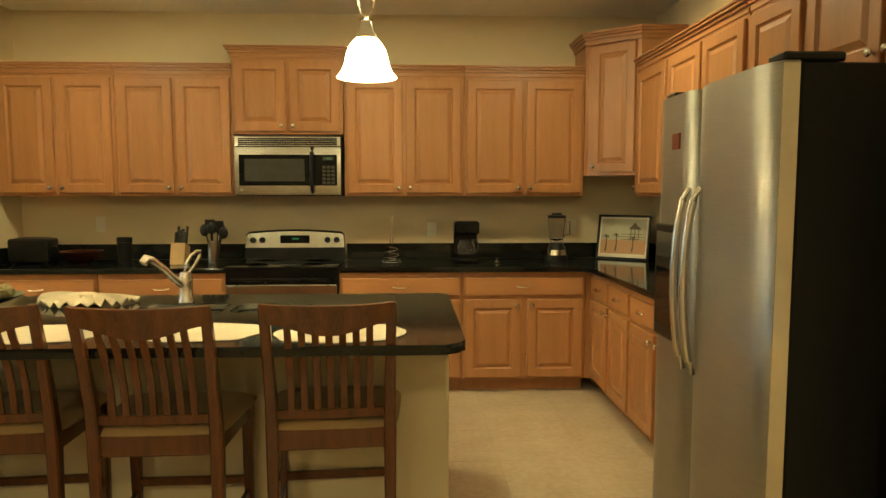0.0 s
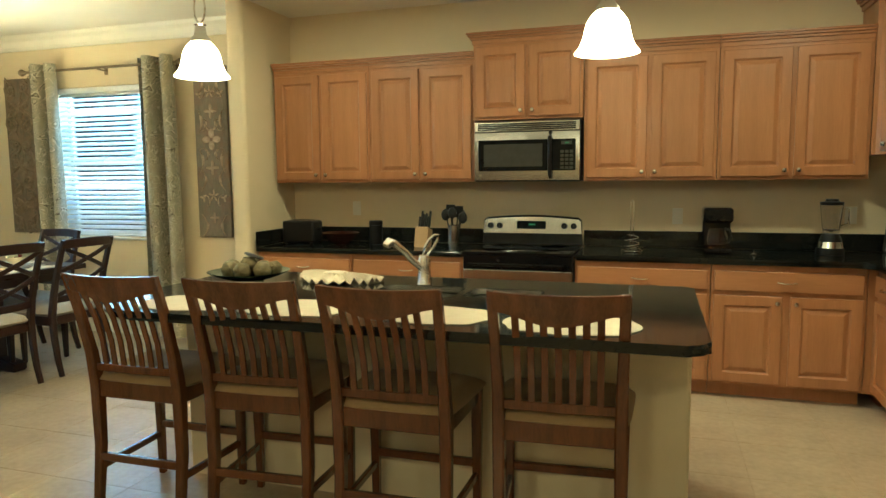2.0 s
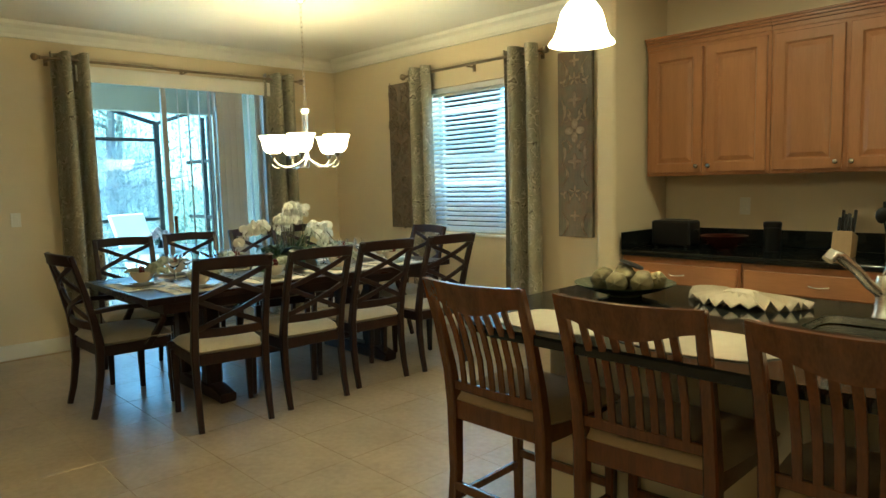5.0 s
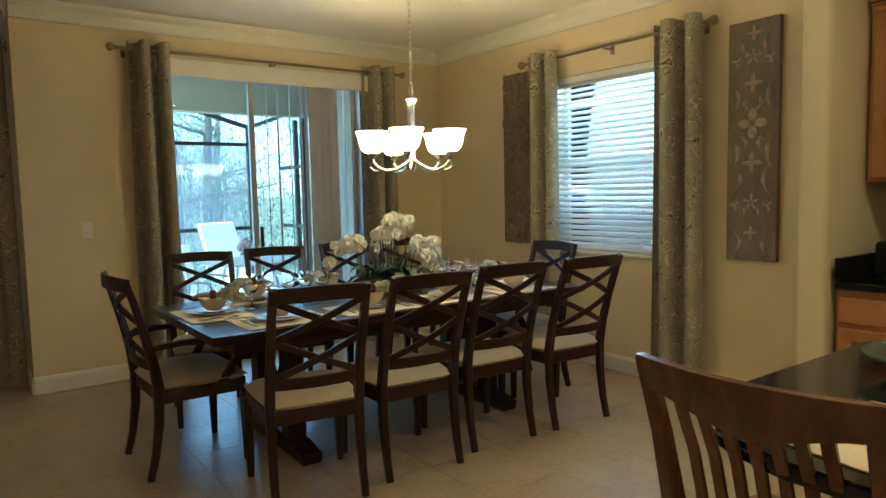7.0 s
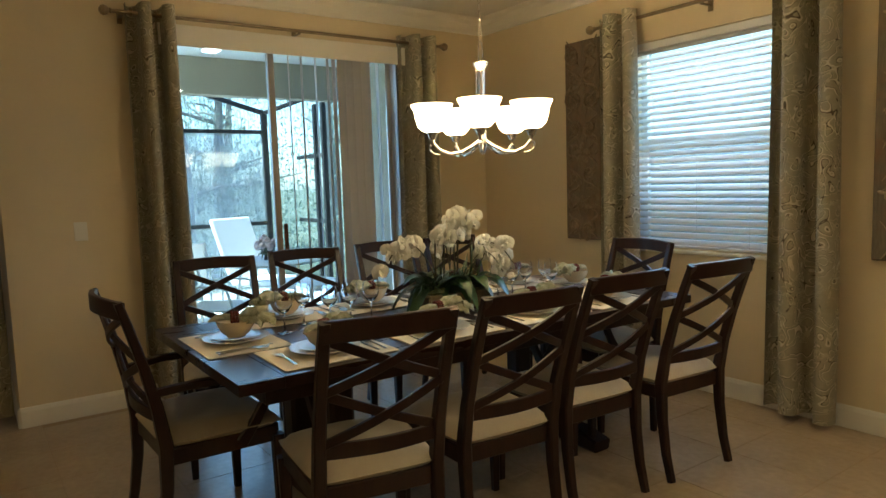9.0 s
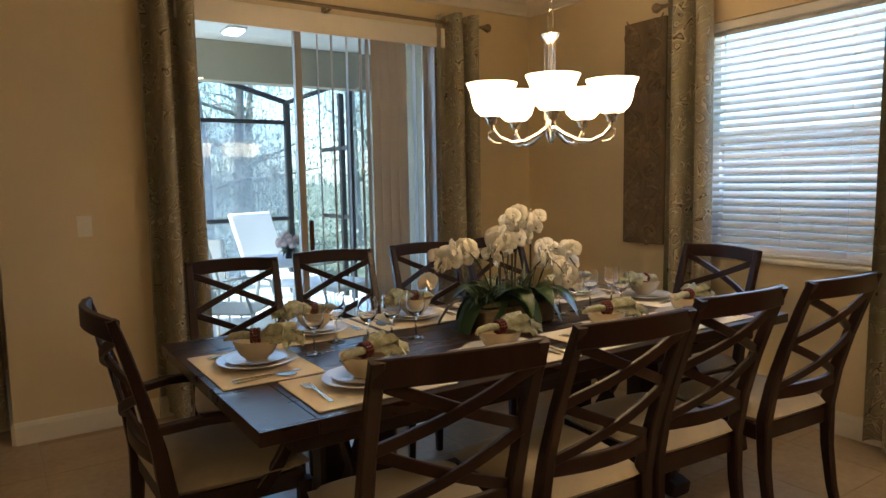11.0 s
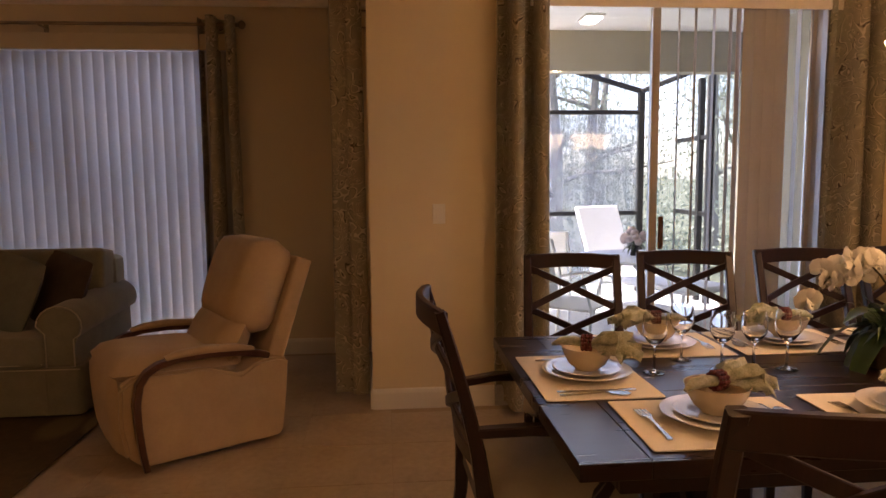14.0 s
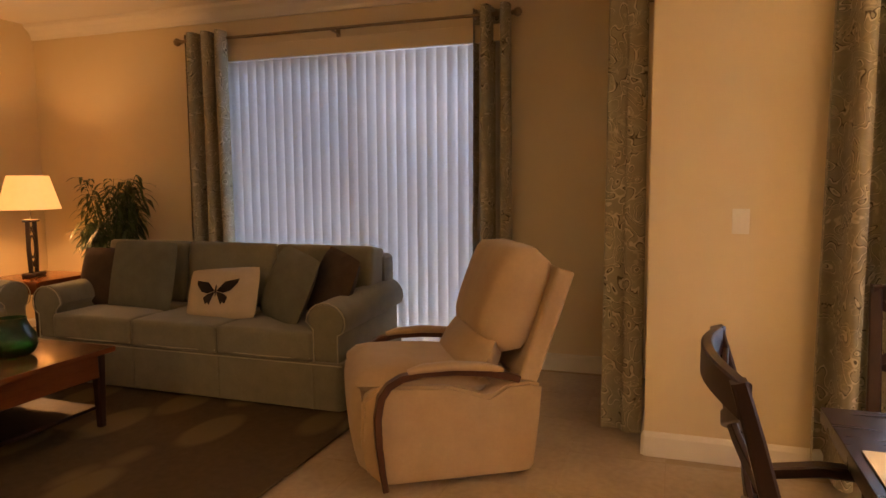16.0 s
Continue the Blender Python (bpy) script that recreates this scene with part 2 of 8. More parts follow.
ISLAND_MAT = mat("straw_placemat", (0.47, 0.385, 0.27), (0.43, 0.35, 0.245), rough=0.88, scale=16, bump=0.06, bump_scale=300, spec=0.2)
CHINA = mat("white_china", (0.78, 0.75, 0.68), (0.75, 0.72, 0.65), rough=0.12, scale=4)
CREAM_CHINA = mat("cream_china", (0.66, 0.55, 0.38), (0.62, 0.51, 0.35), rough=0.2, scale=6)
NAPKIN = mat("sage_napkin", (0.15, 0.17, 0.085), (0.56, 0.55, 0.42), rough=0.85, scale=34, bump=0.07, bump_scale=300)
BEADS = mat("red_bead_ring", (0.10, 0.016, 0.014), (0.20, 0.05, 0.04), rough=0.25, scale=60)
SILVER = mat("flatware_steel", (0.50, 0.47, 0.41), (0.44, 0.41, 0.36), rough=0.22, metal=1.0, scale=12)
CLEAR = glass("clear_glass")
PANE = pane_glass("window_pane")
SCREEN_MESH = pane_glass("grey_insect_mesh")
SCREEN_MESH.node_tree.nodes["Transparent BSDF"].inputs["Color"].default_value = (0.55, 0.56, 0.60, 1)
CAGE_HAZE = bpy.data.materials.new("hazed_screen_mesh")
CAGE_HAZE.use_nodes = True
_nt = CAGE_HAZE.node_tree
_nt.nodes.clear()
_tr, _df, _mx, _ou = _nt.nodes.new("ShaderNodeBsdfTransparent"), _nt.nodes.new("ShaderNodeBsdfDiffuse"), _nt.nodes.new("ShaderNodeMixShader"), _nt.nodes.new("ShaderNodeOutputMaterial")
# pale blue share of the mesh paints the haze over the view behind
_df.inputs["Color"].default_value = (0.58, 0.66, 0.78, 1)
_mx.inputs["Fac"].default_value = 0.27
_nt.links.new(_tr.outputs["BSDF"], _mx.inputs[1])
_nt.links.new(_df.outputs["BSDF"], _mx.inputs[2])
_nt.links.new(_mx.outputs["Shader"], _ou.inputs["Surface"])
CURTAIN = curtain_cloth("vine_curtain")
BLIND = mat("white_blind", (0.80, 0.80, 0.78), (0.77, 0.77, 0.75), rough=0.5, scale=5)
BRONZE = mat("bronze_rod", (0.34, 0.26, 0.16), (0.24, 0.18, 0.11), rough=0.35, metal=0.8, scale=18)
SCREEN_FRAME = mat("dark_bronze_aluminium", (0.022, 0.020, 0.018), (0.028, 0.025, 0.022), rough=0.45, scale=10)
SHADE_GLOW = glow("alabaster_glass", (1.0, 0.74, 0.40), 20.0 * LAMPS)
LAMP_SHADE = glow("linen_lamp_shade", (1.0, 0.46, 0.13), 1.15 * LAMPS, (0.62, 0.47, 0.28))
SOFA_CLOTH = mat("sage_sofa_chenille", (0.215, 0.203, 0.138), (0.175, 0.165, 0.112), rough=0.95, scale=11, bump=0.07, bump_scale=320, sheen=0.25, spec=0.12)
PIPING = mat("pale_piping", (0.42, 0.39, 0.29), (0.36, 0.33, 0.24), rough=0.9, scale=30)
RECLINER = mat("beige_recliner_cloth", (0.46, 0.325, 0.185), (0.41, 0.285, 0.16), rough=0.92, scale=9, bump=0.07, bump_scale=380, sheen=0.2, spec=0.15)
RECL_WOOD = mat("walnut_arm", (0.085, 0.030, 0.014), (0.06, 0.02, 0.01), rough=0.3, scale=6, stretch=(3, 3, 1), coat=0.2)
RUG = rug_pile("leaf_rug")
LEAF = mat("plant_leaf", (0.030, 0.060, 0.018), (0.055, 0.095, 0.030), rough=0.45, scale=10, vary=0.2)
ORCHID_LEAF = mat("orchid_leaf", (0.020, 0.055, 0.016), (0.035, 0.080, 0.022), rough=0.32, scale=12)
PETAL = mat("white_petal", (0.82, 0.80, 0.72), (0.74, 0.70, 0.58), rough=0.6, scale=30)
STEM = mat("flower_stem", (0.07, 0.075, 0.03), (0.10, 0.075, 0.035), rough=0.6, scale=20)
PATIO = mat("patio_paver", (0.62, 0.60, 0.55), (0.55, 0.53, 0.48), rough=0.8, scale=4, bump=0.2)
STUCCO = mat("stucco", (0.42, 0.37, 0.28), (0.38, 0.33, 0.25), rough=0.9, scale=4, bump=0.4, bump_scale=90)
CHAIR_WHITE = mat("white_patio_mesh", (0.85, 0.85, 0.84), (0.81, 0.81, 0.80), rough=0.6, scale=12)
GRASS = mat("lawn", (0.075, 0.088, 0.050), (0.095, 0.105, 0.060), rough=0.9, scale=2)
FOLIAGE = mat("woodland_leaf", (0.20, 0.24, 0.17), (0.40, 0.43, 0.35), rough=0.7, scale=1.5)
_b = FOLIAGE.node_tree.nodes["Principled BSDF"]
_tl, _mx = FOLIAGE.node_tree.nodes.new("ShaderNodeBsdfTranslucent"), FOLIAGE.node_tree.nodes.new("ShaderNodeMixShader")
_tl.inputs["Color"].default_value = (0.36, 0.42, 0.32, 1)
_mx.inputs["Fac"].default_value = 0.4
FOLIAGE.node_tree.links.new(_b.outputs["BSDF"], _mx.inputs[1])
FOLIAGE.node_tree.links.new(_tl.outputs["BSDF"], _mx.inputs[2])
FOLIAGE.node_tree.links.new(_mx.outputs["Shader"], FOLIAGE.node_tree.nodes["Material Output"].inputs["Surface"])
BARK = mat("bark", (0.32, 0.29, 0.25), (0.22, 0.195, 0.165), rough=0.9, scale=6, bump=0.5)


# ---- building helpers ----
def box(bm, x0, x1, y0, y1, z0, z1, bev=0.0, m=None, seg=1):
    r = bmesh.ops.create_cube(bm, size=1.0)
    vs = r["verts"]
    bmesh.ops.transform(bm, verts=vs, matrix=Matrix.Translation(((x0 + x1) / 2, (y0 + y1) / 2, (z0 + z1) / 2)) @ Matrix.Diagonal((x1 - x0, y1 - y0, z1 - z0, 1)))
    if bev:
        es = list({e for v in vs for e in v.link_edges})
        vs = list({v for f in bmesh.ops.bevel(bm, geom=es, offset=bev, segments=seg, affect="EDGES", profile=0.7)["faces"] for v in f.verts} | {v for v in vs if v.is_valid})
        seen, stack = set(vs), list(vs)
        while stack:
            for e in stack.pop().link_edges:
                for v in e.verts:
                    if v not in seen:
                        seen.add(v)
                        stack.append(v)
        vs = list(seen)
    if m is not None:
        bmesh.ops.transform(bm, verts=vs, matrix=m)
    return bm


def B(x0, x1, y0, y1, z0, z1, bev=0.0, m=None, seg=1):
    return box(bmesh.new(), x0, x1, y0, y1, z0, z1, bev, m, seg)


def lathe(bm, profile, n=24, center=(0, 0, 0), m=None):
    """Turns (radius, height) pairs round the vertical."""
    rings = []
    for r, z in profile:
        rings.append([bm.verts.new((center[0] + max(r, 1e-4) * math.cos(2 * math.pi * k / n), center[1] + max(r, 1e-4) * math.sin(2 * math.pi * k / n), center[2] + z)) for k in range(n)])
    for a, b in zip(rings, rings[1:]):
        for k in range(n):
            bm.faces.new((a[k], a[(k + 1) % n], b[(k + 1) % n], b[k]))
    for ring in (rings[0], rings[-1]):
        bm.faces.new(ring)
    if m is not None:
        bmesh.ops.transform(bm, verts=[v for r in rings for v in r], matrix=m)
    return bm


def tube(bm, pts, r, n=10, flat=1.0, up=Vector((0, 0, 1))):
    """A bar of round or oval section along points; r is a number or one for each point."""
    pts = [Vector(p) for p in pts]
    rs = r if isinstance(r, (list, tuple)) else [r] * len(pts)
    rings = []
    for i, p in enumerate(pts):
        d = (pts[min(i + 1, len(pts) - 1)] - pts[max(i - 1, 0)]).normalized()
        u = up if abs(d.dot(up)) < 0.95 else Vector((0, 1, 0))
        s = d.cross(u).normalized()
        w = s.cross(d).normalized()
        rings.append([bm.verts.new(p + s * rs[i] * math.cos(2 * math.pi * k / n) + w * rs[i] * flat * math.sin(2 * math.pi * k / n)) for k in range(n)])
    for a, b in zip(rings, rings[1:]):
        for k in range(n):
            bm.faces.new((a[k], a[(k + 1) % n], b[(k + 1) % n], b[k]))
    for ring in (rings[0], rings[-1]):
        bm.faces.new(ring)
    return bm


def beam(bm, pts, sx, sy, side=Vector((1, 0, 0)), ch=0.15):
    """A bar of chamfered rectangular section: sx along side, sy across it. Sizes may change from point to point."""
    pts = [Vector(p) for p in pts]
    sxs = sx if isinstance(sx, (list, tuple)) else [sx] * len(pts)
    sys_ = sy if isinstance(sy, (list, tuple)) else [sy] * len(pts)
    rings = []
    for i, p in enumerate(pts):
        d = (pts[min(i + 1, len(pts) - 1)] - pts[max(i - 1, 0)]).normalized()
        s = (side - d * side.dot(d)).normalized()
        w = d.cross(s).normalized()
        a, b = sxs[i] / 2, sys_[i] / 2
        c = min(a, b) * ch * 2
        rings.append([bm.verts.new(p + s * u + w * v) for u, v in ((a - c, b), (a, b - c), (a, -b + c), (a - c, -b), (-a + c, -b), (-a, -b + c), (-a, b - c), (-a + c, b))])
    for a, b in zip(rings, rings[1:]):
        for k in range(8):
            bm.faces.new((a[k], a[(k + 1) % 8], b[(k + 1) % 8], b[k]))
    for ring in (rings[0], rings[-1]):
        bm.faces.new(ring)
    return bm


def cushion(bm, w, d, h, puff=0.35, n=10, m=None, taper=1.0):
    """A stuffed pad, centred on x and y, from z = 0 to h; taper: its width at the back over that at the front."""
    vs = []
    grid = {}
    for side in (1, -1):
        for i in range(n + 1):
            for j in range(n + 1):
                u, v = 2 * i / n - 1, 2 * j / n - 1
                edge = max(abs(u), abs(v))
                rim = (1 - abs(u) ** 6) * (1 - abs(v) ** 6)
                z = h / 2 + side * h / 2 * (rim ** 0.4) * (1 - puff + puff * (1 - 0.5 * (u * u + v * v)))
                if edge == 1 and side == -1:
                    grid[side, i, j] = grid[1, i, j]
                    continue
                k = 1 + (taper - 1) * (0.5 - v / 2)
                rnd = 1 - 0.04 * (abs(u) * abs(v)) ** 4
                grid[side, i, j] = bm.verts.new((u * w / 2 * k * rnd, v * d / 2 * rnd, z))
                vs.append(grid[side, i, j])
    for side in (1, -1):
        for i in range(n):
            for j in range(n):
                q = [grid[side, i, j], grid[side, i + 1, j], grid[side, i + 1, j + 1], grid[side, i, j + 1]]
                bm.faces.new(q if side == 1 else q[::-1])
    if m is not None:
        bmesh.ops.transform(bm, verts=vs, matrix=m)
    return bm


def extrude_outline(bm, pts, z0, z1, bev=0.0, seg=2):
    """A slab with that outline in the plan."""
    lo, hi = [bm.verts.new((x, y, z0)) for x, y in pts], [bm.verts.new((x, y, z1)) for x, y in pts]
    n = len(pts)
    bm.faces.new(lo[::-1])
    bm.faces.new(hi)
    for k in range(n):
        bm.faces.new((lo[k], lo[(k + 1) % n], hi[(k + 1) % n], hi[k]))
    if bev:
        es = [e for e in bm.edges if (e.verts[0] in hi and e.verts[1] in hi) or (e.verts[0] in lo and e.verts[1] in lo)]
        bmesh.ops.bevel(bm, geom=es, offset=bev, segments=seg, affect="EDGES")
    return bm


def rounded(x0, x1, y0, y1, radii, n=7):
    """The outline of a rectangle with rounded corners: radii at (x0,y0), (x1,y0), (x1,y1), (x0,y1)."""
    out = []
    for (cx, cy, a0), r in zip(((x0, y0, 180), (x1, y0, 270), (x1, y1, 0), (x0, y1, 90)), radii):
        ox, oy = cx + (r if cx == x0 else -r), cy + (r if cy == y0 else -r)
        for k in range(n + 1):
            a = radians(a0 + 90 * k / n)
            out.append((ox + r * math.cos(a), oy + r * math.sin(a)))
    return out


def mesh_of(bm, name, material, smooth=None):
    bmesh.ops.recalc_face_normals(bm, faces=bm.faces)
    me = bpy.data.meshes.new(name)
    bm.to_mesh(me)
    bm.free()
    me.materials.append(material)
    if smooth:
        for p in me.polygons:
            p.use_smooth = True
        me.set_sharp_from_angle(angle=radians(smooth))
    return me


def part(name, bm, material, parent, label="", smooth=35):
    ob = new(name, mesh_of(bm, name, material, smooth))
    ob.parent = parent
    return tagged(ob, label)


def thing(name, label, category, m=None, group="", kind=""):
    ob = tagged(new(name), label, category, group, kind)
    ob.empty_display_size = 0.1
    if m is not None:
        ob.matrix_basis = m
    return ob


def solid(name, bm, material, label, category, m=None, group="", kind="", smooth=35):
    ob = tagged(new(name, mesh_of(bm, name, material, smooth)), label, category, group, kind)
    if m is not None:
        ob.matrix_basis = m
    return ob


def structure(name, bm, material, label="", category="wall", smooth=None):
    return solid(name, bm, material, label, category, kind="structure", smooth=smooth)


def shared(name, mesh, parent, m, label=""):
    ob = new(name, mesh)
    ob.parent = parent
    ob.matrix_basis = m
    return tagged(ob, label)


# ---- structure ----
CEIL_Z = 2.76
KW, DW, SW, LW = 5.80, 5.63, -7.0, -8.35
BACK_Y, RIGHT_X = -3.4, 1.82


def wall_with_hole(bm, axis, at, thick, a0, a1, z1, hole=None):
    """A wall whose room face lies at `at`, thickened away from the room; hole: (a0, a1, z0, z1)."""
    def slab(u0, u1, v0, v1):
        if u1 - u0 < 1e-4 or v1 - v0 < 1e-4:
            return
        t0, t1 = min(at, at + thick), max(at, at + thick)
        if axis == "x":
            box(bm, t0, t1, u0, u1, v0, v1)
        else:
            box(bm, u0, u1, t0, t1, v0, v1)
    if not hole:
        slab(a0, a1, 0, z1)
    else:
        h0, h1, w0, w1 = hole
        slab(a0, h0, 0, z1)
        slab(h1, a1, 0, z1)
        slab(h0, h1, 0, w0)
        slab(h0, h1, w1, z1)
    return bm


structure("wall_kitchen", wall_with_hole(bmesh.new(), "y", KW, 0.15, -3.035, RIGHT_X + 0.15, CEIL_Z), WALL, "cream painted kitchen wall behind the cabinets")
structure("wall_kitchen_side", wall_with_hole(bmesh.new(), "x", RIGHT_X, 0.15, 2.20, KW, CEIL_Z), WALL, "cream painted wall behind the fridge run")
# wing wall with rounded end
wing = bmesh.new()
extrude_outline(wing, rounded(-3.18, -3.035, 5.10, KW + 0.15, (0.03, 0.03, 0.001, 0.001), 5), 0, CEIL_Z)
structure("wall_wing", wing, WALL, "cream painted wing wall between kitchen and dining room", smooth=35)
WIN = (-5.42, -4.40, 0.90, 2.27)
structure("wall_window", wall_with_hole(bmesh.new(), "y", DW, 0.2, SW - 0.2, -3.18, CEIL_Z, WIN), WALL, "cream painted dining room wall with a window opening")
SLD = (2.93, 4.80, 0.0, 2.44)
structure("wall_slider", wall_with_hole(bmesh.new(), "x", SW, -0.2, 2.02, DW, CEIL_Z, SLD), WALL, "cream painted dining room wall with a sliding door opening")
structure("wall_return", B(LW - 0.2, SW - 0.2, 2.02, 2.22, 0, CEIL_Z), WALL, "cream painted return wall between living and dining room")
LSL = (-1.35, 1.0, 0.04, 2.32)
structure("wall_living", wall_with_hole(bmesh.new(), "x", LW, -0.2, BACK_Y, 2.02, CEIL_Z, LSL), WALL, "beige painted living room wall with a sliding door opening")
structure("wall_back", B(LW - 0.2, RIGHT_X, BACK_Y - 0.15, BACK_Y, 0, CEIL_Z), WALL, "cream painted wall closing the living room")
structure("wall_hall", B(1.24, 1.39, BACK_Y, 2.20, 0, CEIL_Z), WALL, "cream painted wall beside the fridge")
structure("wall_fridge_nook", B(1.39, RIGHT_X + 0.15, 2.05, 2.20, 0, CEIL_Z), WALL, "cream painted end of the fridge nook")
structure("ceiling", B(LW - 0.2, RIGHT_X + 0.15, BACK_Y - 0.15, KW + 0.15, CEIL_Z, CEIL_Z + 0.12), CEIL, "cream textured ceiling", "ceiling")
structure("floor", B(LW - 0.2, RIGHT_X + 0.15, BACK_Y - 0.15, KW + 0.15, -0.12, -0.0018), GROUT, "beige travertine tile floor with thin grout joints", "floor")


def moulding(name, runs, profile, material, label, category):
    """Runs of (start, end, inward) in the plan, with a profile of (out from the wall, height)."""
    bm = bmesh.new()
    for (ax, ay), (bx, by), (ix, iy) in runs:
        ra = [bm.verts.new((ax + ix * o, ay + iy * o, z)) for o, z in profile]
        rb = [bm.verts.new((bx + ix * o, by + iy * o, z)) for o, z in profile]
        n = len(profile)
        for k in range(n):
            bm.faces.new((ra[k], ra[(k + 1) % n], rb[(k + 1) % n], rb[k]))
        bm.faces.new(ra)
        bm.faces.new(rb[::-1])
    return structure(name, bm, material, label, category)


CROWN = [(0.002, CEIL_Z - 0.13), (0.02, CEIL_Z - 0.128), (0.025, CEIL_Z - 0.10), (0.05, CEIL_Z - 0.055), (0.085, CEIL_Z - 0.03), (0.10, CEIL_Z - 0.003), (0.002, CEIL_Z - 0.003)]
moulding("trim_crown", [((SW, DW), (-3.18, DW), (0, -1)), ((SW, 2.02), (SW, DW), (1, 0)), ((LW, BACK_Y), (LW, 2.02), (1, 0)), ((LW, 2.02), (SW, 2.02), (0, -1))],
         CROWN, TRIM, "white painted crown moulding", "moulding")
BASE = [(0.001, 0.002), (0.016, 0.002), (0.016, 0.10), (0.010, 0.118), (0.004, 0.125), (0.001, 0.125)]
moulding("baseboard", [((SW, DW), (-3.18, DW), (0, -1)), ((SW, 2.02), (SW, SLD[0] - 0.01), (1, 0)), ((SW, SLD[1] + 0.01), (SW, DW), (1, 0)),
                       ((LW, LSL[1] + 0.01), (LW, 2.02), (1, 0)), ((LW, BACK_Y), (LW, LSL[0] - 0.01), (1, 0)), ((LW, 2.02), (SW, 2.02), (0, -1)),
                       ((-3.18, 5.10), (-3.18, DW), (-1, 0)), ((LW, BACK_Y), (1.24, BACK_Y), (0, 1)), ((1.24, BACK_Y), (1.24, 2.2), (-1, 0))],
         BASE, TRIM, "white painted baseboard", "baseboard")

# ==== KITCHEN ====
TOP_Z = 0.897


def panel_front(w, h, t=0.02, frame_w=0.060, raised=True):
    """A door or drawer front: x 0..w, z 0..h, its face towards -y, with a routed edge and a raised field."""
    bm = bmesh.new()
    rings = [(0.0, 0.0), (0.0, -t + 0.004), (0.004, -t)]
    if raised:
        rings += [(frame_w, -t), (frame_w + 0.004, -t + 0.006), (frame_w + 0.010, -t + 0.0125), (frame_w + 0.015, -t + 0.0125), (frame_w + 0.038, -t + 0.001), (frame_w + 0.041, -t)]
    loops = []
    for i, y in rings:
        loops.append([bm.verts.new((x, y, z)) for x, z in ((i, i), (w - i, i), (w - i, h - i), (i, h - i))])
    for a, b in zip(loops, loops[1:]):
        for k in range(4):
            bm.faces.new((a[k], a[(k + 1) % 4], b[(k + 1) % 4], b[k]))
    bm.faces.new(loops[0][::-1])
    bm.faces.new(loops[-1])
    return bm


KNOB = None


def knob(parent, x, z, y=-0.02):
    global KNOB
    if KNOB is None:
        KNOB = mesh_of(lathe(bmesh.new(), [(0.007, 0), (0.006, 0.012), (0.013, 0.016), (0.016, 0.022), (0.012, 0.028), (0.0, 0.030)], 14, m=Matrix.Rotation(radians(90), 4, "X")), "knob", NICKEL, 40)
    return shared("knob", KNOB, parent, pose(x, y, z), "satin nickel knob")


def pull(parent, x, z, w=0.10, y=-0.02):
    bm = bmesh.new()
    pts = [(x - w / 2 + w * k / 8, y - 0.003 - 0.024 * math.sin(math.pi * k / 8) ** 0.6, z - 0.004 * math.sin(math.pi * k / 8)) for k in range(9)]
    tube(bm, pts, [0.008, 0.006, 0.005, 0.0045, 0.0045, 0.0045, 0.005, 0.006, 0.008], 8)
    return part("handle", bm, NICKEL, parent, "satin nickel bow handle")


def crown_piece(parent, w, d, z, left=True, right=True, depth_out=0.045):
    """A stepped crown round the top of a wall cabinet (front and the open ends)."""
    bm = bmesh.new()
    for o, z0, z1 in ((0.008, z - 0.03, z), (0.020, z, z + 0.018), (0.034, z + 0.018, z + 0.034), (depth_out, z + 0.034, z + 0.048)):
        box(bm, -o if left else 0, w + (o if right else 0), -d - o, -0.002, z0, z1, 0.003)
    return part("crown", bm, MAPLE_H, parent)


def upper_cabinet(name, label, m, w, z0, z1, d, doors=2, ends=(False, False), knobs="low"):
    ob = thing(name, label, "cabinet", m, "wall cabinets")
    part("body", B(0.001, w - 0.001, -d, -0.002, z0, z1, 0.002), MAPLE, ob)
    gap = 0.028
    dw = (w - 2 * 0.022 - (doors - 1) * gap) / doors
    for k in range(doors):
        x = 0.022 + k * (dw + gap)
        dr = part("door", panel_front(dw, z1 - z0 - 0.075), MAPLE, ob, smooth=None)
        dr.matrix_basis = pose(x, -d, z0 + 0.022)
        right_hand = (k % 2 == 0) if doors > 1 else False
        knob(dr, dw - 0.028 if right_hand else 0.028, 0.04)
    crown_piece(ob, w, d, z1, *ends)
    return ob


UD = 0.32
YB = KW
UP0, UP1 = 1.385, 2.275
W4 = 0.856
upper_cabinet("wall_cabinet", "maple wall cabinet with two raised-panel doors", pose(-3.008, YB, 0), 0.83, UP0, UP1, UD, ends=(False, False))
upper_cabinet("wall_cabinet", "maple wall cabinet with two raised-panel doors", pose(-2.177, YB, 0), 0.83, UP0, UP1, UD)
upper_cabinet("microwave_cabinet", "short raised maple cabinet above the microwave", pose(-1.345, YB, 0), 0.785, 1.825, 2.395, UD + 0.035, ends=(True, True))
upper_cabinet("wall_cabinet", "maple wall cabinet with two raised-panel doors", pose(-0.558, YB, 0), 0.87, UP0, UP1, UD)
upper_cabinet("wall_cabinet", "maple wall cabinet with two raised-panel doors", pose(0.314, YB, 0), 0.885, UP0, UP1, UD)

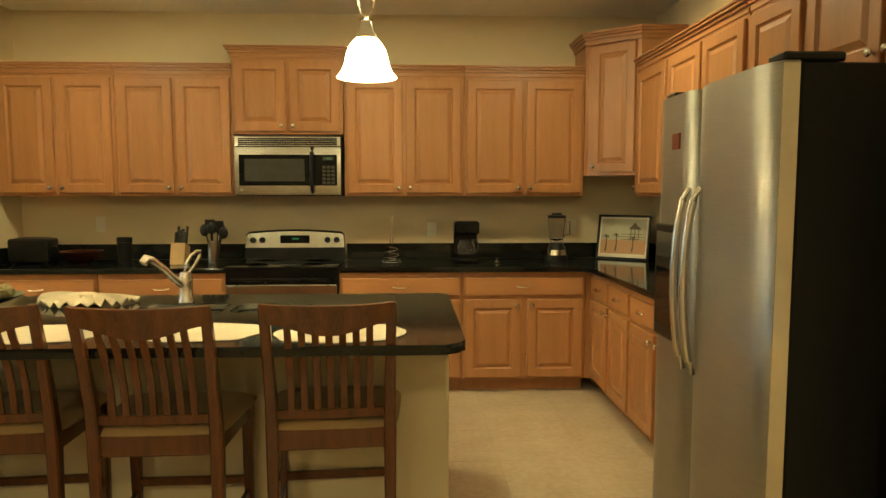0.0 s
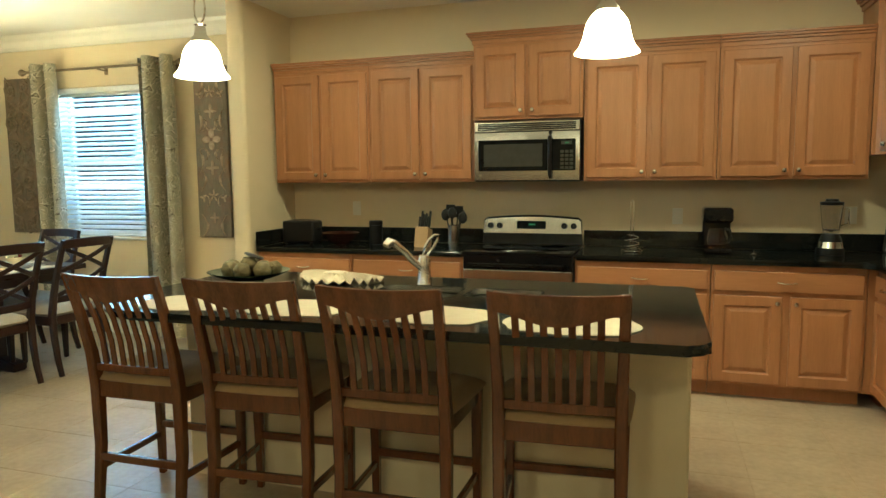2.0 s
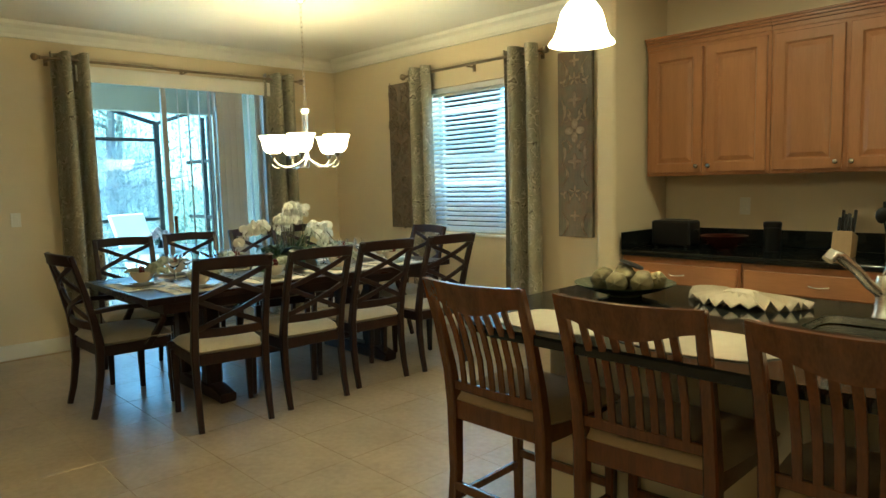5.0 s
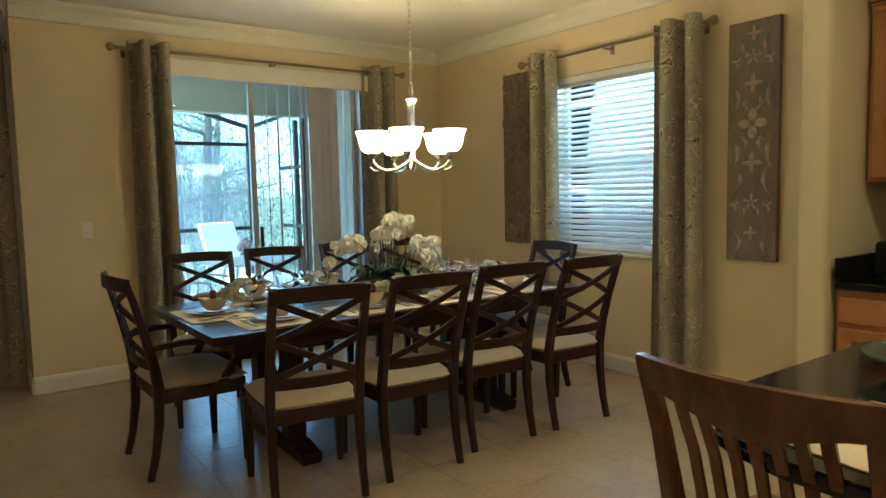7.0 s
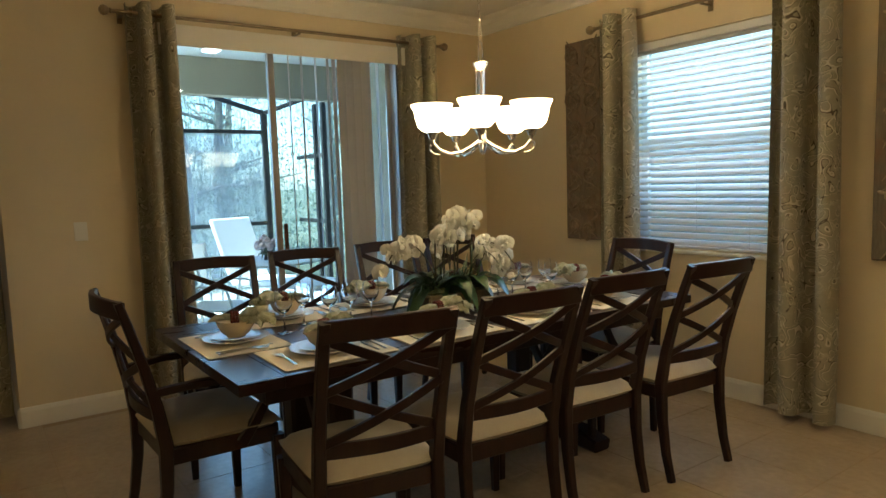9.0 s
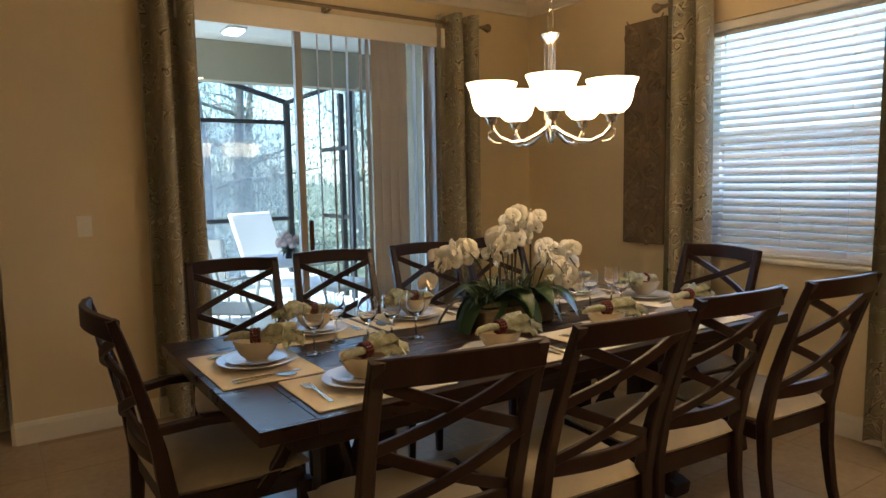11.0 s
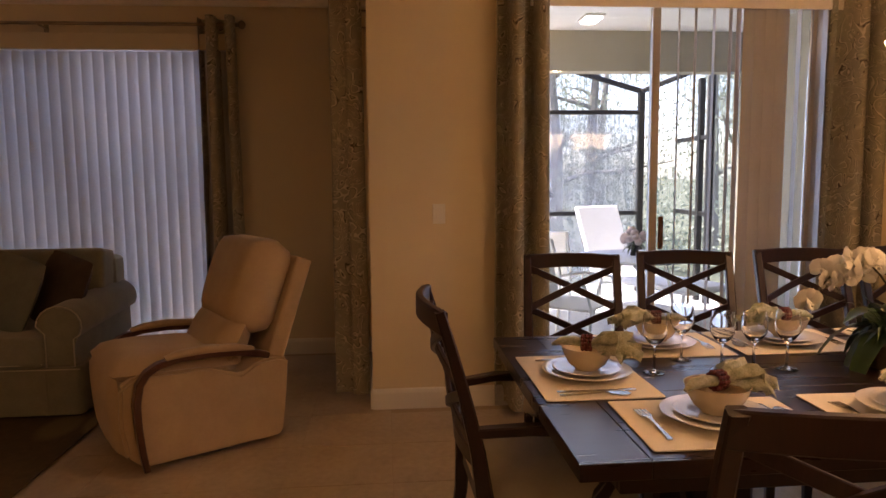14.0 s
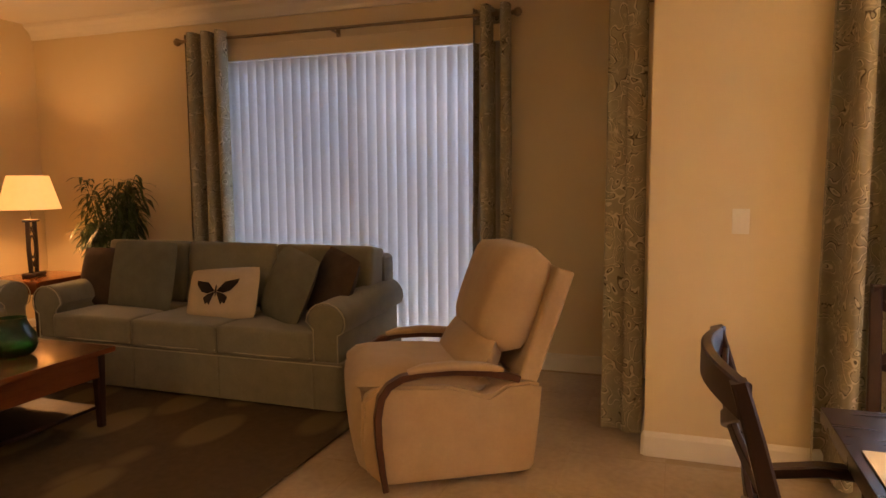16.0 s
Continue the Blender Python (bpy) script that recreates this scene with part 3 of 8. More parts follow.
# diagonal corner cabinet, hung higher
cc = thing("corner_cabinet", "tall diagonal maple corner cabinet hung higher", "cabinet", group="wall cabinets")
c0 = [(1.201, YB - 0.002), (1.201, YB - UD - 0.01), (1.225, YB - UD - 0.012), (1.515, YB - 0.615), (1.818, YB - 0.615), (1.818, YB - 0.002)]
part("body", extrude_outline(bmesh.new(), c0, 1.535, 2.50), MAPLE, cc)
dx, dy = 1.515 - 1.225, -0.615 + UD + 0.012
dl = math.hypot(dx, dy)
dd = part("door", panel_front(dl - 0.07, 0.90), MAPLE, cc, smooth=None)
dd.matrix_basis = pose(1.225 + dx / dl * 0.035, YB - UD - 0.012 + dy / dl * 0.035, 1.56, rz=math.degrees(math.atan2(dy, dx)))
knob(dd, 0.028, 0.04)
for o, z0, z1 in ((0.012, 2.47, 2.50), (0.024, 2.50, 2.52), (0.040, 2.52, 2.536), (0.05, 2.536, 2.552)):
    cb = bmesh.new()
    extrude_outline(cb, [(1.201 - o, YB - 0.002), (1.201 - o, YB - UD - 0.01 - o), (1.515 - o * 0.4, YB - 0.615 - o), (1.818, YB - 0.615 - o), (1.818, YB - 0.002)], z0, z1)
    part("crown", cb, MAPLE_H, cc)


def right_wall(y):
    """The pose of a unit on the side wall: local x runs towards -y, its front towards -x."""
    return pose(RIGHT_X, y, 0, rz=-90)


upper_cabinet("wall_cabinet", "maple wall cabinet with raised-panel doors beside the corner", right_wall(YB - 0.616), 0.55, UP0, UP1, UD, doors=1)
upper_cabinet("wall_cabinet", "maple wall cabinet with raised-panel doors beside the fridge", right_wall(YB - 1.168), 0.98, UP0, UP1, UD)
upper_cabinet("fridge_cabinet", "short maple cabinet above the fridge", right_wall(3.64), 0.45, 1.82, UP1, UD, doors=1)
upper_cabinet("fridge_cabinet", "short maple cabinet above the fridge", right_wall(3.188), 0.94, 1.82, UP1, UD)


def base_cabinet(name, label, m, w, d=0.60, drawers=1, doors=2, toe=0.095):
    ob = thing(name, label, "cabinet", m, "base cabinets")
    bm = B(0.001, w - 0.001, -d, -0.002, toe, TOP_Z - 0.037, 0.002)
    box(bm, 0.001, w - 0.001, -d + 0.075, -0.002, 0.001, toe)
    part("body", bm, MAPLE, ob)
    dwid = (w - 0.04 - (drawers - 1) * 0.03) / drawers
    for k in range(drawers):
        f = part("drawer_front", panel_front(dwid, 0.125, raised=False), MAPLE_H, ob, smooth=None)
        f.matrix_basis = pose(0.02 + k * (dwid + 0.03), -d, 0.695)
        pull(f, dwid / 2, 0.062)
    dwid = (w - 0.04 - (doors - 1) * 0.045) / doors
    for k in range(doors):
        f = part("door", panel_front(dwid, 0.555), MAPLE, ob, smooth=None)
        f.matrix_basis = pose(0.02 + k * (dwid + 0.045), -d, 0.112)
        knob(f, dwid - 0.03 if k % 2 == 0 and doors > 1 else 0.03, 0.515)
    return ob


BD = 0.63
base_cabinet("base_cabinet", "maple base cabinet with a drawer over two doors", pose(-3.008, YB, 0), 0.80, BD)
base_cabinet("base_cabinet", "maple base cabinet with a drawer over two doors", pose(-2.206, YB, 0), 0.855, BD)
base_cabinet("base_cabinet", "maple base cabinet with a drawer over two doors beside the range", pose(-0.575, YB, 0), 0.85, BD)
base_cabinet("base_cabinet", "maple base cabinet with a drawer over two doors", pose(0.277, YB, 0), 0.87, BD)
fil = thing("corner_base_cabinet", "blind maple corner base cabinet", "cabinet", group="base cabinets")
part("body", B(1.149, RIGHT_X - 0.002, YB - BD, YB - 0.002, 0.095, TOP_Z - 0.037), MAPLE, fil)
part("toe_kick", B(1.26, RIGHT_X - 0.002, YB - BD + 0.075, YB - 0.002, 0.001, 0.094), MAPLE_H, fil)
base_cabinet("base_cabinet", "maple base cabinet with two drawers over two doors", right_wall(YB - BD - 0.002), 0.84, 0.62, drawers=2, doors=2)
base_cabinet("base_cabinet", "narrow maple base cabinet beside the fridge", right_wall(YB - BD - 0.844), 0.86, 0.62, drawers=2, doors=2)

# worktop with upstands
ctop = thing("worktop", "polished black granite worktop with low upstand", "worktop")
bm = B(-3.008, -1.348, YB - BD - 0.03, YB - 0.003, TOP_Z - 0.036, TOP_Z, 0.014, seg=4)
part("slab", bm, GRANITE, ctop)
bm = bmesh.new()
extrude_outline(bm, [(-0.578, YB - 0.003), (-0.578, YB - BD - 0.03), (1.11, YB - BD - 0.03), (1.17, YB - BD - 0.09), (1.17, 3.45), (RIGHT_X - 0.003, 3.45), (RIGHT_X - 0.003, YB - 0.003)], TOP_Z - 0.036, TOP_Z, 0.014, 4)
part("slab", bm, GRANITE, ctop)
for x0, x1, y0, y1 in ((-2.986, -1.348, YB - 0.024, YB - 0.003), (-0.578, 1.795, YB - 0.024, YB - 0.003), (1.797, 1.817, 3.45, YB - 0.003), (-3.008, -2.987, YB - BD - 0.03, YB - 0.003)):
    part("upstand", B(x0, x1, y0, y1, TOP_Z + 0.001, TOP_Z + 0.118, 0.003), GRANITE, ctop)

# range
rg = thing("range", "stainless steel electric range with black glass top", "stove")
RX0, RX1 = -1.345, -0.582
part("body", B(RX0, RX1, YB - 0.64, YB - 0.03, 0.05, TOP_Z - 0.012, 0.004), BLACK, rg)
part("cooktop", B(RX0 - 0.001, RX1 + 0.001, YB - 0.665, YB - 0.10, TOP_Z - 0.011, TOP_Z + 0.008, 0.006, seg=2), BLACK_GLOSS, rg, "black ceramic glass cooktop")
for ex, ey, er in ((-1.16, YB - 0.50, 0.10), (-0.77, YB - 0.50, 0.085), (-1.16, YB - 0.24, 0.075), (-0.77, YB - 0.24, 0.10)):
    part("burner_ring", lathe(bmesh.new(), [(er, 0), (er, 0.0012), (er - 0.004, 0.0012), (er - 0.004, 0)], 32, (ex, ey, TOP_Z + 0.0085)), SMOKED, rg)
bg = bmesh.new()
prof = [(RX0, 0.0), (RX1, 0.0)] + [(RX1 - 0.01, 0.185), (RX1 - 0.03, 0.20)] + [(RX1 - 0.03 - (RX1 - RX0 - 0.06) * k / 10, 0.205 + 0.018 * math.sin(math.pi * k / 10)) for k in range(11)] + [(RX0 + 0.03, 0.20), (RX0 + 0.01, 0.185)]
fr_, bk_ = [bg.verts.new((x, YB - 0.10 + 0.12 * z, TOP_Z + 0.009 + z)) for x, z in prof], [bg.verts.new((x, YB - 0.03, TOP_Z + 0.009 + z)) for x, z in prof]
bg.faces.new(fr_)
bg.faces.new(bk_[::-1])
for k in range(len(prof)):
    bg.faces.new((fr_[k], fr_[(k + 1) % len(prof)], bk_[(k + 1) % len(prof)], bk_[k]))
part("backguard", bg, RANGE_BLACK, rg, "black range backguard", None)
tilt = Matrix.Translation((0, YB - 0.10, TOP_Z + 0.009)) @ Matrix.Rotation(-math.atan(0.12), 4, "X")
plate = bmesh.new()
pp = [(RX0 + 0.006, 0.085), (RX1 - 0.006, 0.085), (RX1 - 0.014, 0.18)] + [(RX1 - 0.034 - (RX1 - RX0 - 0.068) * k / 10, 0.192 + 0.018 * math.sin(math.pi * k / 10)) for k in range(11)] + [(RX0 + 0.014, 0.18)]
pa, pb = [plate.verts.new((x, -0.007, z)) for x, z in pp], [plate.verts.new((x, -0.001, z)) for x, z in pp]
plate.faces.new(pa)
for k in range(len(pp)):
    plate.faces.new((pa[k], pa[(k + 1) % len(pp)], pb[(k + 1) % len(pp)], pb[k]))
bmesh.ops.transform(plate, verts=plate.verts, matrix=tilt)
part("control_panel", plate, STEEL_H, rg, "brushed steel control panel", None)
part("display", B(-1.075, -0.855, -0.011, -0.0075, 0.118, 0.178, 0.001, tilt), BLACK_GLOSS, rg, "black clock display")
part("clock_digits", B(-0.985, -0.935, -0.0125, -0.0115, 0.146, 0.158, 0, tilt), glow("green_led", (0.10, 0.8, 0.30), 0.018, (0.02, 0.08, 0.03)), rg, "green clock digits")
for kx in (RX0 + 0.065, RX0 + 0.135, RX1 - 0.135, RX1 - 0.065):
    kb = lathe(bmesh.new(), [(0.024, 0), (0.022, 0.016), (0.019, 0.022), (0.0, 0.022)], 18, m=Matrix.Rotation(radians(90), 4, "X"))
    box(kb, -0.004, 0.004, -0.030, -0.020, -0.018, 0.018, 0.002)
    bmesh.ops.transform(kb, verts=kb.verts, matrix=tilt @ Matrix.Translation((kx, -0.0075, 0.142)))
    part("control_knob", kb, BLACK, rg)
part("oven_door", B(RX0 + 0.004, RX1 - 0.004, YB - 0.672, YB - 0.641, 0.20, TOP_Z - 0.115, 0.006), STEEL_H, rg, "brushed steel oven door")
part("vent_strip", B(RX0 + 0.004, RX1 - 0.004, YB - 0.665, YB - 0.641, TOP_Z - 0.113, TOP_Z - 0.013, 0.004), BLACK_GLOSS, rg)
hb = tube(bmesh.new(), [(RX0 + 0.05, YB - 0.715, TOP_Z - 0.075), (RX1 - 0.05, YB - 0.715, TOP_Z - 0.075)], 0.013, 12)
for hx in (RX0 + 0.07, RX1 - 0.07):
    tube(hb, [(hx, YB - 0.715, TOP_Z - 0.075), (hx, YB - 0.664, TOP_Z - 0.075)], 0.009, 8)
part("oven_handle", hb, BLACK_GLOSS, rg, "black bar handle")
part("oven_window", B(RX0 + 0.14, RX1 - 0.14, YB - 0.675, YB - 0.6725, 0.36, 0.64, 0.001), BLACK_GLOSS, rg)
part("drawer", B(RX0 + 0.004, RX1 - 0.004, YB - 0.668, YB - 0.641, 0.06, 0.19, 0.005), STEEL_H, rg)

# microwave
mw = thing("microwave", "stainless over-range microwave with black window", "microwave")
MX0, MX1, MZ0, MZ1, MY = -1.335, -0.575, 1.385, 1.815, 5.42
part("body", B(MX0, MX1, MY + 0.02, YB - 0.003, MZ0, MZ1, 0.004), BLACK, mw)
part("vent_grille", B(MX0 + 0.004, MX1 - 0.004, MY + 0.002, MY + 0.02, MZ1 - 0.075, MZ1 - 0.004, 0.003), STEEL_H, mw)
for k in range(4):
    part("louvre", B(MX0 + 0.03, MX1 - 0.03, MY - 0.003, MY + 0.0015, MZ1 - 0.066 + 0.013 * k, MZ1 - 0.057 + 0.013 * k), BLACK, mw)
fm = bmesh.new()
box(fm, MX0 + 0.003, MX1 - 0.003, MY - 0.006, MY + 0.019, MZ0 + 0.008, MZ1 - 0.08, 0.006, seg=2)
part("door", fm, STEEL_H, mw, "brushed steel door surround")
part("window_frame", B(MX0 + 0.035, MX1 - 0.03, MY - 0.012, MY - 0.0065, MZ0 + 0.075, MZ1 - 0.135, 0.004), BLACK_GLOSS, mw)
part("window", B(MX0 + 0.075, MX0 + 0.50, MY - 0.0145, MY - 0.0125, MZ0 + 0.105, MZ1 - 0.165, 0.001), SMOKED, mw)
hb = tube(bmesh.new(), [(MX1 - 0.205, MY - 0.013, MZ0 + 0.03), (MX1 - 0.205, MY - 0.045, MZ0 + 0.06), (MX1 - 0.205, MY - 0.052, MZ0 + 0.17), (MX1 - 0.205, MY - 0.045, MZ1 - 0.12), (MX1 - 0.205, MY - 0.013, MZ1 - 0.09)], 0.014, 10)
part("handle", hb, BLACK, mw)
part("display", B(MX1 - 0.13, MX1 - 0.055, MY - 0.0145, MY - 0.0125, MZ1 - 0.175, MZ1 - 0.15), SMOKED, mw)
part("clock_digits", B(MX1 - 0.105, MX1 - 0.075, MY - 0.016, MY - 0.015, MZ1 - 0.168, MZ1 - 0.158), bpy.data.materials["green_led"], mw, "green clock digits")
for r in range(5):
    for c in range(3):
        part("button", B(MX1 - 0.135 + 0.032 * c, MX1 - 0.110 + 0.032 * c, MY - 0.0145, MY - 0.0125, MZ0 + 0.085 + 0.028 * r, MZ0 + 0.105 + 0.028 * r), SMOKED, mw)
part("badge", lathe(bmesh.new(), [(0.010, 0), (0.010, 0.002), (0, 0.002)], 14, m=pose(MX0 + 0.05, MY - 0.0065, MZ0 + 0.045, 90)), CHROME, mw)

# fridge
fr = thing("fridge", "stainless steel side-by-side fridge with black sides", "fridge")
FX, FY0, FY1, FZ = 0.937, 2.36, 3.245, 1.775
part("body", B(FX + 0.068, RIGHT_X - 0.02, FY0 + 0.005, FY1 - 0.005, 0.03, FZ, 0.006), FRIDGE_SIDE, fr, "black textured cabinet")
FS = FY1 - 0.36


def fridge_door(y0, y1):
    bm = bmesh.new()
    n = 12
    pts = [(FX + 0.062, y0), (FX + 0.02, y0)] + [(FX + 0.012 - 0.022 * min(1.0, 5.0 * k / n, 5.0 * (n - k) / n) ** 0.5, y0 + 0.004 + (y1 - y0 - 0.008) * k / n) for k in range(n + 1)] + [(FX + 0.02, y1), (FX + 0.062, y1)]
    return extrude_outline(bm, pts[::-1], 0.09, FZ + 0.004, 0.003, 1)


dl_ = part("door", fridge_door(FS + 0.003, FY1), STEEL, fr, "brushed steel freezer door", 50)
dr_ = part("door", fridge_door(FY0, FS - 0.003), STEEL, fr, "brushed steel fridge door", 50)
for d_, hy in ((dl_, FS + 0.045), (dr_, FS - 0.045)):
    pts = [(FX - 0.005 - 0.048 * math.sin(math.pi * k / 14) ** 0.55, hy, 0.765 + 0.665 * k / 14) for k in range(15)]
    part("handle", tube(bmesh.new(), pts, [0.012] + [0.014] * 13 + [0.012], 12), NICKEL, d_, "curved bow handle")
part("hinge_cover", B(FX + 0.02, FX + 0.20, FY0 + 0.01, FY0 + 0.10, FZ + 0.005, FZ + 0.03, 0.006), BLACK, fr)
part("hinge_cover", B(FX + 0.02, FX + 0.20, FY1 - 0.10, FY1 - 0.01, FZ + 0.005, FZ + 0.03, 0.006), BLACK, fr)
# pale strip on the near door side paints light from the hall
part("lit_door_edge", B(FX + 0.012, FX + 0.060, FY0 - 0.0025, FY0 - 0.0005, 0.10, FZ - 0.004), NICKEL, dr_, "door edge made paler for the light falling on it")
disp = part("dispenser", B(FX - 0.016, FX - 0.006, FS + 0.105, FY1 - 0.025, 0.84, 1.29, 0.006), BLACK, fr, "black ice and water dispenser")
part("recess", B(FX - 0.0185, FX - 0.0165, FS + 0.125, FY1 - 0.045, 0.89, 1.12, 0.001), BLACK_GLOSS, disp)
part("control_strip", B(FX - 0.0185, FX - 0.0165, FS + 0.125, FY1 - 0.045, 1.16, 1.26, 0.001), SMOKED, disp)
part("badge", B(FX - 0.015, FX - 0.0095, FS + 0.12, FS + 0.19, 1.575, 1.635, 0.001), mat("red_badge", (0.22, 0.05, 0.025), (0.16, 0.03, 0.02), rough=0.4), fr, "small red sticker")
part("toe_grille", B(FX + 0.03, FX + 0.067, FY0 + 0.01, FY1 - 0.01, 0.002, 0.085, 0.003), BLACK, fr)

# island
isl = thing("island", "cream half-wall kitchen island with maple back", "kitchen island")
IX0, IX1 = -2.19, 0.080
part("half_wall", extrude_outline(bmesh.new(), rounded(IX0, IX1, 3.265, 3.385, (0.02, 0.02, 0.001, 0.001), 4), 0.001, TOP_Z - 0.038), WALL, isl)
part("body", B(IX0, IX1, 3.386, 3.88, 0.09, TOP_Z - 0.25), MAPLE, isl)
for a in ((IX0, IX1, 3.86, 3.88), (IX0, IX0 + 0.02, 3.386, 3.859), (IX1 - 0.02, IX1, 3.386, 3.859)):
    part("side_panel", B(*a, TOP_Z - 0.249, TOP_Z - 0.038), MAPLE, isl)
part("toe_kick", B(IX0, IX1, 3.386, 3.81, 0.001, 0.089), MAPLE_H, isl)
for k in range(4):
    d = part("door", panel_front(0.50, 0.70), MAPLE, isl, smooth=None)
    d.matrix_basis = pose(IX1 - 0.03 - 0.54 * k, 3.88, 0.11, rz=180)
    knob(d, 0.03, 0.64)
itop = thing("worktop", "polished black granite island top with rounded corners", "worktop")
ib = bmesh.new()
outer = rounded(-2.35, 0.113, 2.772, 3.955, (0.30, 0.07, 0.04, 0.10), 8)
SINKS = [(-1.30, -0.90, 3.385, 3.675), (-0.87, -0.53, 3.415, 3.675)]
extrude_outline(ib, outer, TOP_Z - 0.036, TOP_Z, 0.012, 3)
itop_slab = part("slab", ib, GRANITE, itop)
for x0, x1, y0, y1 in SINKS:
    cut = new("cutter", mesh_of(extrude_outline(bmesh.new(), rounded(x0, x1, y0, y1, (0.06,) * 4), TOP_Z - 0.2, TOP_Z + 0.2), "cutter", GRANITE))
    mod = itop_slab.modifiers.new("hole", "BOOLEAN")
    mod.object, mod.operation, mod.solver = cut, "DIFFERENCE", "EXACT"
    dg = bpy.context.evaluated_depsgraph_get()
    done = bpy.data.meshes.new_from_object(itop_slab.evaluated_get(dg))
    itop_slab.modifiers.clear()
    itop_slab.data = done
    bpy.data.objects.remove(cut)
sink = thing("sink", "double-bowl stainless undermount sink", "sink")
for x0, x1, y0, y1 in SINKS:
    bm = bmesh.new()
    levels = [(0.004, TOP_Z - 0.002), (-0.002, TOP_Z - 0.04), (0.012, TOP_Z - 0.17), (0.05, TOP_Z - 0.195)]
    rings = [[bm.verts.new((x, y, z)) for x, y in rounded(x0 + i, x1 - i, y0 + i, y1 - i, (0.06,) * 4)] for i, z in levels]
    for a, b in zip(rings, rings[1:]):
        for k in range(len(a)):
            bm.faces.new((a[k], a[(k + 1) % len(a)], b[(k + 1) % len(a)], b[k]))
    bm.faces.new(rings[-1])
    bw = part("bowl", bm, STEEL_H, sink)
    part("drain", lathe(bmesh.new(), [(0.04, 0), (0.04, 0.004), (0.02, 0.004), (0.018, 0.001), (0, 0.001)], 18, ((x0 + x1) / 2, (y0 + y1) / 2, TOP_Z - 0.194)), CHROME, bw)
fc = thing("faucet", "satin nickel pull-out faucet with lever", "faucet", pose(-1.138, 3.722, TOP_Z) @ Matrix.Diagonal((1.0, 1.0, 0.92, 1)))
part("body", lathe(bmesh.new(), [(0.037, 0.001), (0.036, 0.01), (0.031, 0.02), (0.030, 0.09), (0.031, 0.13), (0.024, 0.155), (0, 0.158)], 20), NICKEL, fc)
part("spout", tube(bmesh.new(), [(0, 0, 0.075), (-0.035, -0.05, 0.125), (-0.06, -0.10, 0.18), (-0.095, -0.16, 0.235), (-0.108, -0.18, 0.242), (-0.118, -0.195, 0.222)], [0.018, 0.017, 0.017, 0.019, 0.023, 0.020], 12), NICKEL, fc)
part("lever", tube(bmesh.new(), [(-0.006, 0, 0.145), (0.004, 0.004, 0.195), (0.024, 0.012, 0.238), (0.050, 0.02, 0.262), (0.066, 0.022, 0.262), (0.064, 0.020, 0.240), (0.046, 0.012, 0.200), (0.016, 0.004, 0.150)], [0.010, 0.009, 0.008, 0.008, 0.007, 0.007, 0.008, 0.010], 10), NICKEL, fc, "open loop lever")


